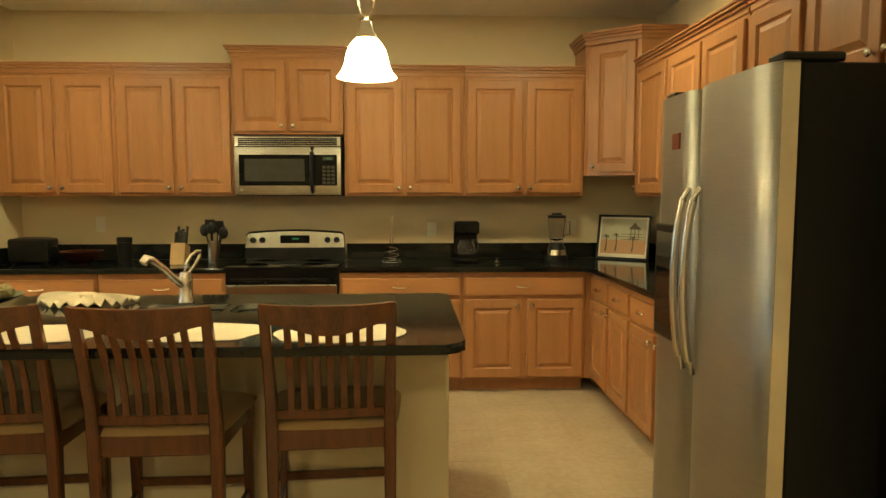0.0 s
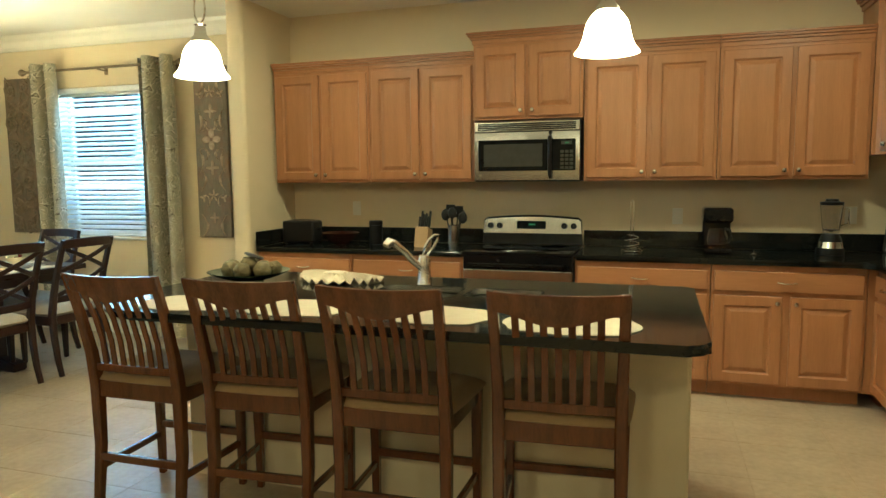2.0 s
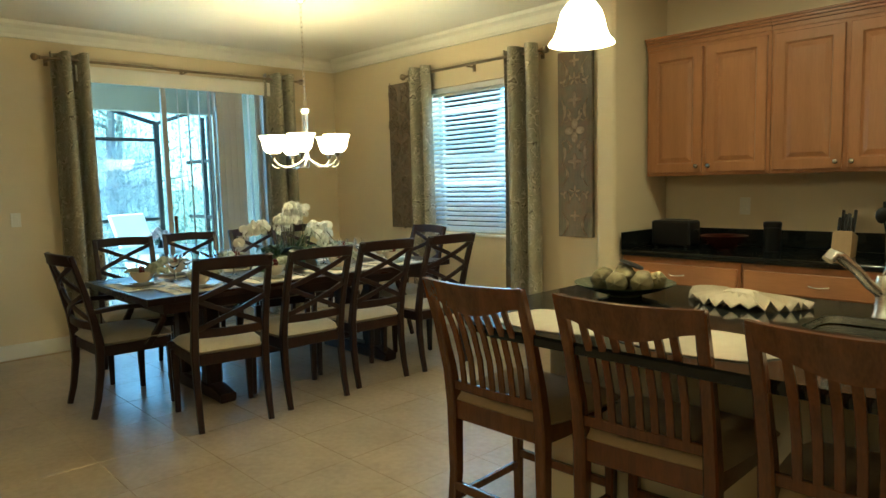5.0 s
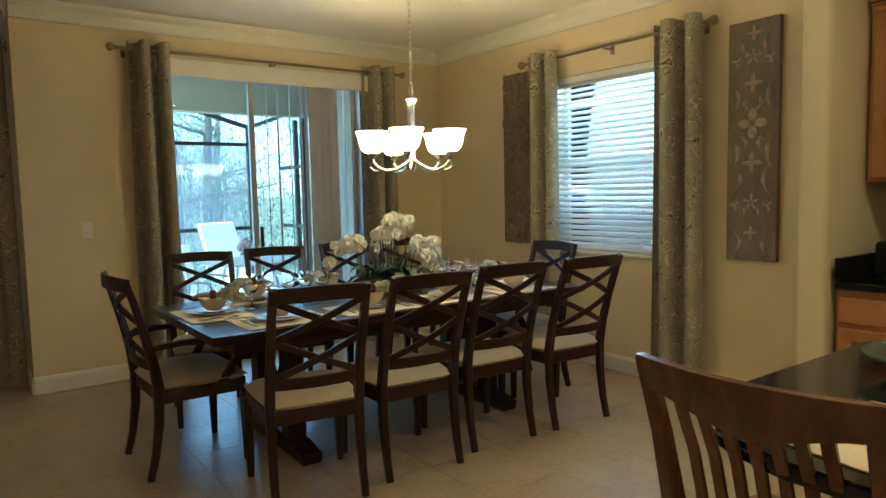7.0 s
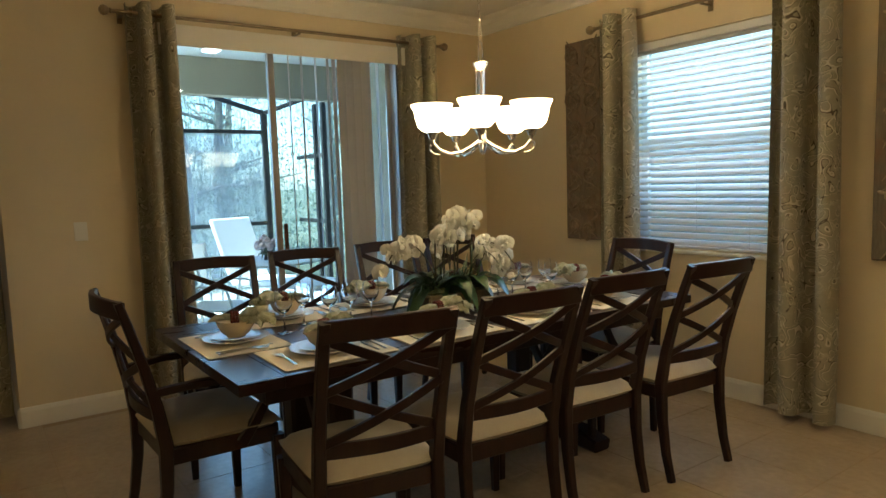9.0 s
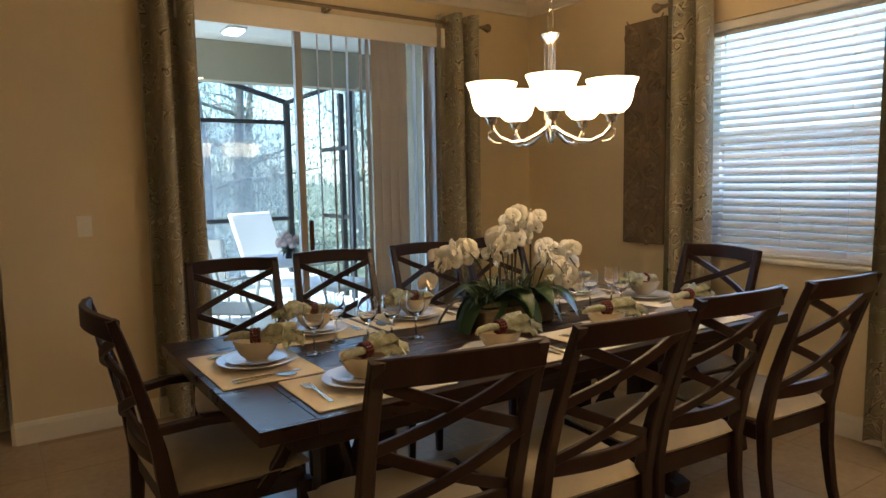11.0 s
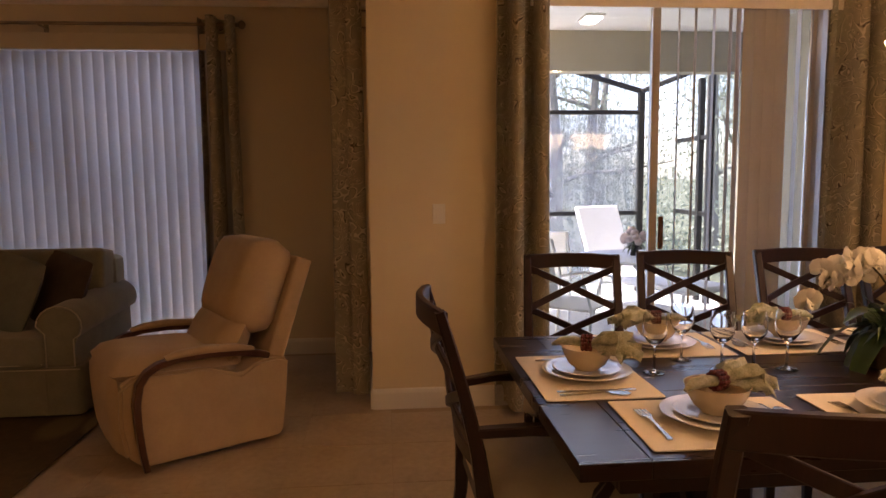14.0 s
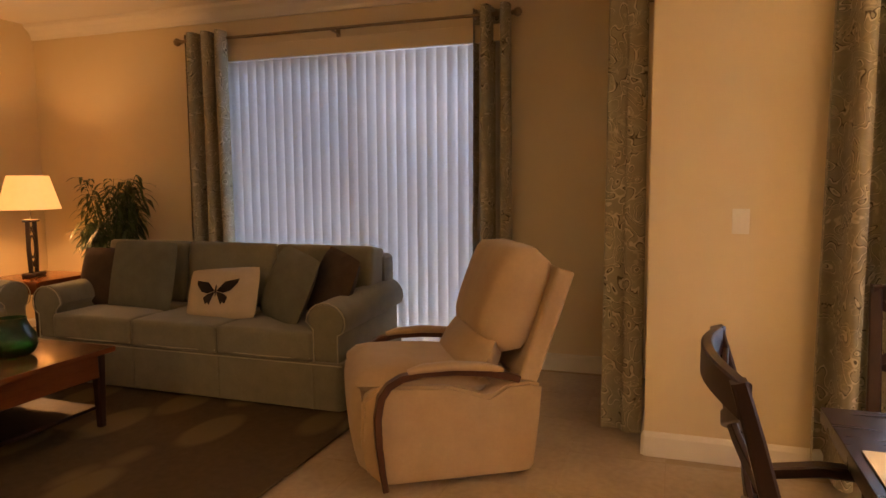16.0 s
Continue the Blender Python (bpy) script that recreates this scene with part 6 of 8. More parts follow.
def wall_panel(label, m, w, h, board, relief):
    """Local: hangs on the wall at +y; x across, z up from its lower edge."""
    ob = thing("wall_art", label, "wall art", m, "carved wall panels")
    part("board", B(-w / 2, w / 2, 0.0, 0.035, 0, h, 0.005), board, ob)
    rr = random.Random(3)

    def spiral(cx, cz, r, turns, flip, start):
        pts = []
        for k in range(22):
            t = k / 21
            a = start + flip * turns * 2 * math.pi * t
            pts.append((cx + r * (1 - 0.82 * t) * math.cos(a), -0.002, cz + r * (1 - 0.82 * t) * math.sin(a)))
        return pts

    rows = 8
    for i in range(rows):
        cz = h * (i + 0.5) / rows
        rad = 0.078 if i % 2 else 0.066
        for s in (-1, 1):
            sp = spiral(s * w * 0.25 + rr.uniform(-0.015, 0.015), cz + rr.uniform(-0.02, 0.04), rad * rr.uniform(0.8, 1.2), rr.uniform(0.9, 1.5), -s, (math.pi / 2 if i % 2 else -math.pi / 2) + rr.uniform(-0.6, 0.6))
            part("scroll", tube(bmesh.new(), sp, [0.016 - 0.008 * k / 21 for k in range(22)], 6, flat=0.8), relief, ob)
            sp = [(s * w * (0.08 + 0.30 * u), -0.002, cz - 0.10 + 0.16 * u + 0.03 * math.sin(u * 6)) for u in [k / 8 for k in range(9)]]
            leaf = [(s * w * (0.44 - 0.30 * math.sin(math.pi * u) ** 2), -0.001, cz - 0.09 + 0.20 * u) for u in [k / 8 for k in range(9)]]
            part("leaf_scroll", tube(bmesh.new(), leaf, [0.004, 0.009, 0.013, 0.015, 0.015, 0.013, 0.010, 0.007, 0.004], 6, flat=0.7), relief, ob)
            part("tendril", tube(bmesh.new(), sp, [0.003, 0.006, 0.007, 0.007, 0.006, 0.005, 0.004, 0.004, 0.003], 6, flat=0.6), relief, ob)
        if i not in (1, 3, 6):
            continue
        npet = 5
        pr_ = 0.046 if i == 3 else 0.032
        fb_ = bmesh.new()
        for k in range(npet):
            a = 2 * math.pi * k / npet + math.pi / 2
            bmesh.ops.create_icosphere(fb_, subdivisions=2, radius=1.0, matrix=Matrix.Translation((math.cos(a) * pr_, -0.003, cz + math.sin(a) * pr_)) @ Matrix.Rotation(-a, 4, "Y") @ Matrix.Diagonal((pr_ * 0.85, 0.008, pr_ * 0.55, 1)))
        bmesh.ops.create_icosphere(fb_, subdivisions=2, radius=1.0, matrix=Matrix.Translation((0, -0.005, cz)) @ Matrix.Diagonal((pr_ * 0.35, 0.010, pr_ * 0.35, 1)))
        part("flower_relief", fb_, relief, ob)
    eb = bmesh.new()
    for x0, x1, z0, z1 in ((-w / 2 + 0.012, -w / 2 + 0.02, 0.02, h - 0.02), (w / 2 - 0.02, w / 2 - 0.012, 0.02, h - 0.02)):
        box(eb, x0, x1, -0.004, -0.0005, z0, z1, 0.001)
    part("edge_bead", eb, board, ob)
    return ob


def painted_panel(label, m, w, h, board, relief):
    """A flat worn board with low peach flowers, stars and side sprays. Local as the carved panel."""
    ob = thing("wall_art", label, "wall art", m, "carved wall panels")
    part("board", B(-w / 2, w / 2, 0.0, 0.035, 0, h, 0.005), board, ob)

    def petals(name, cz, n, inner, length, width, turn, cx=0.0):
        fb_ = bmesh.new()
        for k in range(n):
            a = 2 * math.pi * k / n + turn
            bmesh.ops.create_icosphere(fb_, subdivisions=2, radius=1.0, matrix=Matrix.Translation((cx + math.cos(a) * inner, -0.001, cz + math.sin(a) * inner)) @ Matrix.Rotation(-a, 4, "Y") @ Matrix.Diagonal((length, 0.005, width, 1)))
        part(name, fb_, relief, ob)

    petals("flower_relief", 0.84, 4, 0.052, 0.042, 0.030, math.pi / 2)
    for cz, sz in ((0.17, 0.8), (0.60, 1.1), (1.08, 1.1), (1.38, 0.8)):
        petals("star_relief", cz, 4, 0.026 * sz, 0.034 * sz, 0.014 * sz, math.pi / 2)
    for cz in (0.36, 1.24):
        petals("sprig_relief", cz, 5, 0.030, 0.026, 0.009, 0.3)
        for s in (-1, 1):
            petals("bud_relief", cz - 0.02, 3, 0.018, 0.020, 0.010, 0.8, s * 0.105)
    for cz, flip in ((0.50, 1), (0.66, -1), (0.99, -1), (0.10, 1), (1.30, 1)):
        for s in (-1, 1):
            sp = [(s * (0.125 - 0.055 * math.sin(math.pi * u) * (1 if flip > 0 else 0.6)), 0.0, cz + flip * 0.20 * (u - 0.5)) for u in [k / 10 for k in range(11)]]
            part("leaf_spray", tube(bmesh.new(), sp, [0.003, 0.007, 0.011, 0.014, 0.014, 0.013, 0.011, 0.009, 0.007, 0.005, 0.003], 6, flat=0.4), relief, ob)
    for cz, flip in ((0.30, 1), (0.70, 1), (0.98, -1), (1.26, -1)):
        for s in (-1, 1):
            curl = []
            for k in range(20):
                u = k / 19
                a = flip * (0.6 + 4.6 * u)
                r_ = 0.052 * (1 - 0.75 * u)
                curl.append((s * (0.085 + r_ * math.cos(a) - 0.02 * u), 0.0, cz + r_ * 1.5 * math.sin(a)))
            part("scroll_relief", tube(bmesh.new(), curl, [0.003 + 0.006 * math.sin(math.pi * k / 19) for k in range(20)], 6, flat=0.4), relief, ob)
    for cz in (0.735, 0.945):
        for s in (-1, 1):
            petals("curl_relief", cz, 2, 0.016, 0.020, 0.012, 0.9 * s, s * 0.045)
    return ob


PANEL_GREY = worn_board("weathered_panel", (0.25, 0.205, 0.145), (0.13, 0.112, 0.080), (0.22, 0.14, 0.09))
RELIEF_PALE = mat("worn_gilt_relief", (0.56, 0.44, 0.30), (0.27, 0.19, 0.125), rough=0.7, scale=16, bump=0.4, fine=0.5)
PANEL_BROWN = worn_board("umber_panel", (0.22, 0.17, 0.11), (0.115, 0.088, 0.056), (0.21, 0.135, 0.08))
RELIEF_BROWN = mat("umber_relief", (0.30, 0.225, 0.14), (0.125, 0.088, 0.054), rough=0.7, scale=18, bump=0.4, fine=0.5)
painted_panel("tall weathered wall panel with pale floral scrolls", pose(-3.70, DW - 0.038, 0.92), 0.325, 1.455, PANEL_GREY, RELIEF_PALE)
wall_panel("tall dark carved wooden scroll panel on the wall", pose(-5.82, DW - 0.038, 0.93), 0.335, 1.445, PANEL_BROWN, RELIEF_BROWN)


# switches and outlets
def wall_plate(name, label, m, rocker=True, w=0.072):
    ob = thing(name, label, "switch" if rocker else "outlet", m, "wall plates")
    part("plate", B(-w / 2, w / 2, -0.006, -0.001, -0.058, 0.058, 0.002), TRIM, ob)
    if rocker:
        for x in ([0] if w < 0.1 else [-0.024, 0.024]):
            part("rocker", B(x - 0.017, x + 0.017, -0.010, -0.0065, -0.034, 0.034, 0.002), TRIM, ob)
    else:
        for z in (-0.022, 0.022):
            part("socket", B(-0.016, 0.016, -0.0085, -0.0065, z - 0.014, z + 0.014, 0.002), TRIM, ob)
    return ob


wall_plate("light_switch", "white rocker light switch on the cream wall", pose(SW, 2.42, 1.155, rz=90), w=0.074)
wall_plate("light_switch", "white double rocker switch beside the wall panel", pose(-3.36, DW, 1.16), w=0.116)
wall_plate("outlet", "white power outlet above the worktop", pose(0.085, KW, 1.125), False)
wall_plate("outlet", "white power outlet above the worktop", pose(1.19, KW, 1.14), False)
wall_plate("outlet", "white power outlet above the worktop", pose(-2.45, KW, 1.17), False)

# ==== KITCHEN CLUTTER ====
Z = TOP_Z + 0.001
cm = thing("coffee_maker", "black drip coffee maker with glass jug on the worktop", "coffee maker", pose(0.33, 5.52, Z))
part("base", B(-0.09, 0.09, -0.13, 0.10, 0, 0.035, 0.01), BLACK_GLOSS, cm)
part("tower", B(-0.088, 0.088, 0.02, 0.10, 0.036, 0.30, 0.01), BLACK_GLOSS, cm)
part("filter_head", B(-0.092, 0.092, -0.115, 0.10, 0.205, 0.305, 0.015), BLACK_GLOSS, cm)
jug = part("jug", lathe(bmesh.new(), [(0.0, 0.038), (0.055, 0.038), (0.068, 0.06), (0.068, 0.11), (0.05, 0.155), (0.048, 0.17), (0.045, 0.17), (0.047, 0.155), (0.064, 0.11), (0.064, 0.062), (0.0, 0.042)], 24, (0, -0.05, 0)), CLEAR, cm, "glass coffee jug")
part("jug_handle", tube(bmesh.new(), [(0.045, -0.075, 0.165), (0.075, -0.10, 0.16), (0.082, -0.105, 0.11), (0.065, -0.09, 0.075)], 0.008, 8), BLACK, jug)
bl = thing("blender_jug", "clear glass blender on a chrome and black base", "blender", pose(1.02, 5.55, Z))
part("base", lathe(bmesh.new(), [(0.085, 0), (0.085, 0.02), (0.075, 0.07), (0.055, 0.12), (0.05, 0.135), (0, 0.135)], 24), BLACK, bl)
part("band", lathe(bmesh.new(), [(0.0795, 0.045), (0.0815, 0.045), (0.072, 0.085), (0.070, 0.085)], 24), CHROME, bl)
part("jar", lathe(bmesh.new(), [(0.0, 0.14), (0.045, 0.14), (0.05, 0.16), (0.068, 0.32), (0.065, 0.32), (0.046, 0.165), (0.0, 0.15)], 20), CLEAR, bl)
part("lid", lathe(bmesh.new(), [(0.068, 0.321), (0.07, 0.34), (0.04, 0.345), (0.036, 0.36), (0, 0.361)], 20), BLACK, bl)
part("jar_handle", tube(bmesh.new(), [(0.06, 0, 0.30), (0.10, 0, 0.29), (0.10, 0, 0.20), (0.055, 0, 0.18)], 0.009, 8), CLEAR, bl)
pt = thing("paper_towel_holder", "empty chrome wire paper towel holder", "towel holder", pose(-0.22, 5.46, Z))
part("base_ring", tube(bmesh.new(), [(0.075 * math.cos(2 * math.pi * k / 20), 0.075 * math.sin(2 * math.pi * k / 20), 0.006) for k in range(21)], 0.004, 6), CHROME, pt)
part("coil", tube(bmesh.new(), [((0.06 - 0.02 * k / 30) * math.cos(k * 0.5), (0.06 - 0.02 * k / 30) * math.sin(k * 0.5), 0.012 + 0.10 * k / 30) for k in range(31)], 0.0032, 6), CHROME, pt)
part("rod", tube(bmesh.new(), [(0.010, 0, 0.006), (0.010, 0, 0.34), (0.0, 0, 0.352), (-0.010, 0, 0.34), (-0.010, 0, 0.02)], 0.003, 6), CHROME, pt)
kb_ = thing("knife_block", "light wooden knife block with black-handled knives", "knife block", pose(-1.74, 5.42, Z))
kbm = bmesh.new()
extrude_outline(kbm, [(-0.05, -0.055), (0.05, -0.055), (0.05, 0.055), (-0.05, 0.055)], 0, 0.15, 0.004, 1)
for v in kbm.verts:
    v.co.y += 0.25 * v.co.z
    v.co.z -= 0.3 * (v.co.y) * (1 if v.co.z > 0.07 else 0)
part("block", kbm, mat("beech", (0.46, 0.30, 0.14), (0.40, 0.25, 0.11), rough=0.5, scale=8, stretch=(4, 4, 0.6)), kb_)
for i in range(6):
    x, y = -0.03 + 0.03 * (i % 3), -0.01 + 0.05 * (i // 3)
    part("knife_handle", beam(bmesh.new(), [(x, y + 0.02, 0.13), (x, y + 0.05 + 0.004 * i, 0.225 + 0.02 * (i % 2) + 0.02 * (i // 3))], 0.014, 0.022), BLACK, kb_)
ut = thing("utensil_crock", "steel utensil crock full of black kitchen tools", "utensil holder", pose(-1.49, 5.40, Z))
part("crock", lathe(bmesh.new(), [(0.0, 0), (0.038, 0), (0.040, 0.01), (0.040, 0.17), (0.037, 0.17), (0.036, 0.012), (0, 0.012)], 24), STEEL_H, ut)
for i, (dx_, dy_, hh, kind_) in enumerate(((-0.06, 0.0, 0.285, "spoon"), (-0.03, 0.03, 0.31, "turner"), (0.0, -0.03, 0.30, "ladle"), (0.035, 0.02, 0.30, "turner"), (0.075, -0.01, 0.265, "spoon"), (0.05, 0.04, 0.28, "ladle"))):
    ub = bmesh.new()
    tube(ub, [(dx_ * 0.3, dy_ * 0.3, 0.03), (dx_ * 0.8, dy_ * 0.8, hh - 0.07)], 0.005, 6)
    if kind_ == "turner":
        box(ub, dx_ - 0.035, dx_ + 0.035, dy_ - 0.004, dy_ + 0.004, hh - 0.075, hh + 0.01, 0.003)
    else:
        bmesh.ops.create_icosphere(ub, subdivisions=2, radius=1.0, matrix=Matrix.Translation((dx_, dy_, hh - 0.04)) @ Matrix.Diagonal((0.034, 0.016, 0.045, 1)))
    part("utensil", ub, BLACK, ut)
tn = thing("canister", "small black canister with a lid on the worktop", "canister", pose(-2.18, 5.56, Z))
part("body", lathe(bmesh.new(), [(0, 0), (0.05, 0), (0.052, 0.005), (0.052, 0.15), (0, 0.15)], 24), BLACK, tn)
part("lid", lathe(bmesh.new(), [(0.054, 0.151), (0.054, 0.18), (0.048, 0.186), (0, 0.188)], 24), BLACK, tn)
solid("fruit_bowl", lathe(bmesh.new(), [(0, 0), (0.06, 0), (0.065, 0.01), (0.11, 0.04), (0.145, 0.085), (0.15, 0.09), (0.14, 0.086), (0.10, 0.046), (0, 0.014)], 30), mat("mahogany_bowl", (0.055, 0.012, 0.008), (0.03, 0.008, 0.006), rough=0.25, scale=6), "dark red wooden bowl on the worktop", "bowl", pose(-2.47, 5.52, Z), smooth=50)
to = thing("toaster", "black two-slot toaster on the worktop", "toaster", pose(-2.80, 5.50, Z, rz=0))
tbm = bmesh.new()
box(tbm, -0.14, 0.14, -0.085, 0.085, 0.012, 0.185, 0.03, seg=3)
part("body", tbm, BLACK, to)
part("chrome_top", B(-0.105, 0.105, -0.055, 0.055, 0.1855, 0.19, 0.002), CHROME, to)
for y in (-0.025, 0.025):
    part("slot", B(-0.09, 0.09, y - 0.012, y + 0.012, 0.1902, 0.192), BLACK, to)
part("lever", B(0.141, 0.165, -0.02, 0.02, 0.11, 0.125, 0.003), BLACK, to)
for x in (-0.11, 0.11):
    part("foot", B(x - 0.015, x + 0.015, -0.07, 0.07, 0, 0.012), BLACK, to)
pf = thing("picture_frame", "framed beach scene leaning in the worktop corner", "picture", pose(1.535, 5.60, Z, rx=-12, rz=-36))
for a in ((-0.205, -0.19, 0, 0.345), (0.19, 0.205, 0, 0.345), (-0.189, 0.189, 0, 0.015), (-0.189, 0.189, 0.33, 0.345)):
    part("frame", B(a[0], a[1], -0.012, 0.012, a[2], a[3], 0.002), BLACK, pf)
part("mount", B(-0.189, 0.189, 0.0, 0.008, 0.016, 0.329), MAT_CLOTH, pf)
part("sand", B(-0.175, 0.175, -0.0028, -0.0008, 0.045, 0.15), mat("picture_sand", (0.55, 0.27, 0.12), (0.50, 0.30, 0.16), rough=0.6, scale=14), pf)
part("sky", B(-0.175, 0.175, -0.0028, -0.0008, 0.1505, 0.315), mat("picture_sky", (0.55, 0.47, 0.30), (0.42, 0.42, 0.32), rough=0.6, scale=10), pf)
PIC = mat("picture_dark", (0.16, 0.10, 0.05), (0.08, 0.055, 0.03), rough=0.6, scale=30)
for x, hh in ((-0.135, 0.11), (-0.055, 0.12), (0.075, 0.10)):
    part("palm_trunk", tube(bmesh.new(), [(x, -0.0035, 0.06), (x + 0.006, -0.0035, 0.06 + hh * 0.5), (x + 0.002, -0.0035, 0.06 + hh)], [0.007, 0.005, 0.004], 6, flat=0.3), PIC, pf)
    lf_ = bmesh.new()
    for k in range(7):
        a = math.pi * (k - 0.5) / 6
        tube(lf_, [(x, -0.004, 0.06 + hh), (x + 0.018 * math.cos(a), -0.004, 0.062 + hh + 0.02 * math.sin(a)), (x + 0.034 * math.cos(a), -0.004, 0.055 + hh + 0.02 * math.sin(a))], [0.003, 0.005, 0.001], 5, flat=0.4)
    part("palm_crown", lf_, PIC, pf)
for z in (0.155, 0.175, 0.195):
    part("railing", B(-0.02, 0.172, -0.0042, -0.003, z, z + 0.004), PIC, pf)
for x in (0.055, 0.085, 0.115):
    part("gazebo_post", B(x, x + 0.006, -0.0042, -0.003, 0.15, 0.24), PIC, pf)
gz = bmesh.new()
extrude_outline(gz, [(0.035, 0.0), (0.14, 0.0), (0.11, 0.025), (0.09, 0.045), (0.085, 0.06), (0.08, 0.045), (0.06, 0.025)], 0, 0.002)
bmesh.ops.transform(gz, verts=gz.verts, matrix=pose(0, -0.003, 0.235, 90))
part("gazebo_roof", gz, PIC, pf)
solid("drain_stopper", lathe(bmesh.new(), [(0, 0), (0.018, 0), (0.020, 0.006), (0.006, 0.012), (0.006, 0.03), (0, 0.031)], 14), CHROME, "small chrome stopper on the worktop", "stopper", pose(0.55, 5.40, Z))

# on the island
for i, (mx_, my_, ma) in enumerate(((-1.905, 2.992, 4), (-1.435, 3.005, 2), (-0.87, 3.013, -2), (-0.338, 2.977, 0))):
    out = []
    for k in range(40):
        a = 2 * math.pi * k / 40
        rr_ = 1 + 0.035 * math.cos(8 * a)
        out.append((0.235 * rr_ * math.copysign(abs(math.cos(a)) ** 0.75, math.cos(a)), 0.165 * rr_ * math.copysign(abs(math.sin(a)) ** 0.75, math.sin(a))))
    solid("placemat", extrude_outline(bmesh.new(), out, 0, 0.003), ISLAND_MAT, "cream scalloped oval placemat on the island", "placemat", pose(mx_, my_, Z, rz=ma), "placemats on the island")
fbw = thing("decor_bowl", "wide green bowl of woven decorative balls on the island", "bowl", pose(-2.03, 3.575, Z))
part("bowl", lathe(bmesh.new(), [(0, 0), (0.07, 0), (0.075, 0.008), (0.15, 0.03), (0.20, 0.052), (0.205, 0.056), (0.195, 0.054), (0.14, 0.036), (0, 0.016)], 40), mat("sea_green_glaze", (0.075, 0.10, 0.065), (0.05, 0.065, 0.045), rough=0.2, scale=12), fbw)
brn = random.Random(5)
BALL = mat("woven_ball", (0.15, 0.11, 0.04), (0.075, 0.055, 0.02), rough=0.8, scale=14, stretch=(1, 1, 5), bump=0.8)
for bx, by, bz, br in ((-0.09, -0.03, 0.062, 0.045), (0.0, -0.06, 0.06, 0.044), (0.09, -0.02, 0.062, 0.045), (0.05, 0.06, 0.06, 0.043), (-0.05, 0.06, 0.06, 0.043), (0.0, 0.0, 0.085, 0.045), (-0.12, 0.04, 0.068, 0.038), (0.125, 0.04, 0.068, 0.038)):
    bb = bmesh.new()
    bmesh.ops.create_uvsphere(bb, u_segments=18, v_segments=10, radius=br)
    for v in bb.verts:
        v.co *= 1 + 0.06 * math.sin(6 * math.atan2(v.co.y, v.co.x) + 30 * v.co.z)
    bmesh.ops.transform(bb, verts=bb.verts, matrix=pose(bx, by, bz, brn.uniform(0, 90), brn.uniform(0, 90), 0))
    part("woven_ball", bb, BALL, fbw, smooth=60)
part("black_leaf", cushion(bmesh.new(), 0.10, 0.045, 0.015, 0.4, 6, pose(0.03, 0.0, 0.125, 8, 20, 30)), BLACK, fbw)
# fan-folded cloth napkin
fn_ = bmesh.new()
nf = 30
tv, bv, rim = [], [], []
fr2 = random.Random(8)
for k in range(nf + 1):
    a = radians(-200 + 225 * k / nf)
    up_ = fr2.uniform(0.6, 1.1) if k % 2 else fr2.uniform(-0.1, 0.15)
    reach = 1.0 + 0.06 * fr2.uniform(-1, 1) + 0.07 * math.sin(3.2 * a)
    d = Vector((math.cos(a) * 1.05, math.sin(a) * 0.72, 0)) * reach
    row = [d * r + Vector((0, 0.05, z + up_ * u)) for r, z, u in ((0.02, 0.040, 0.006), (0.07, 0.034, 0.018), (0.13, 0.024, 0.027), (0.18, 0.012, 0.033), (0.212, 0.004, 0.034))]
    tv.append([fn_.verts.new(p) for p in row])
    bv.append([fn_.verts.new(p - Vector((0, 0, 0.004))) for p in row])
    rim.append(row[-1] + Vector((0, 0, -0.002)))
for lay in (tv, bv):
    for r0, r1 in zip(lay, lay[1:]):
        for k in range(4):
            fn_.faces.new((r0[k], r0[k + 1], r1[k + 1], r1[k]))
for r0, r1, s0, s1 in zip(tv, tv[1:], bv, bv[1:]):
    for k in (0, 4):
        fn_.faces.new((r0[k], r1[k], s1[k], s0[k]))
fnt = thing("fan_napkin", "cream cloth napkin folded into a fan on the island", "napkin", pose(-1.60, 3.66, Z, rz=-8))
part("fan", fn_, ISLAND_MAT, fnt, smooth=80)
part("hem", tube(bmesh.new(), rim, 0.0012, 6), mat("dark_hem", (0.15, 0.11, 0.075), (0.21, 0.16, 0.11), rough=0.9), fnt, "dark brown hem")
part("knot", cushion(bmesh.new(), 0.15, 0.11, 0.05, 0.5, 8, pose(0, 0.03, 0.004)), ISLAND_MAT, fnt)


# ==== LIVING ROOM ====
def slab_cushion(w, d, h, m, puff=0.3):
    return cushion(bmesh.new(), w, d, h, puff, 12, m)


def soft_box(w, d, h, m, crown=0.02, n=10):
    """A boxed cushion: square sides with rounded edges and a slightly domed top. Centred on x and y, from z = 0."""
    bm = B(-w / 2, w / 2, -d / 2, d / 2, 0, h, min(w, d, h) * 0.22, seg=4)
    bmesh.ops.subdivide_edges(bm, edges=[e for e in bm.edges if e.calc_length() > 0.12], cuts=n // 2, use_grid_fill=True)
    for v in bm.verts:
        if v.co.z > h * 0.6:
            v.co.z += crown * (1 - (2 * v.co.x / w) ** 2) * (1 - (2 * v.co.y / d) ** 2)
    bmesh.ops.transform(bm, verts=bm.verts, matrix=m)
    return bm


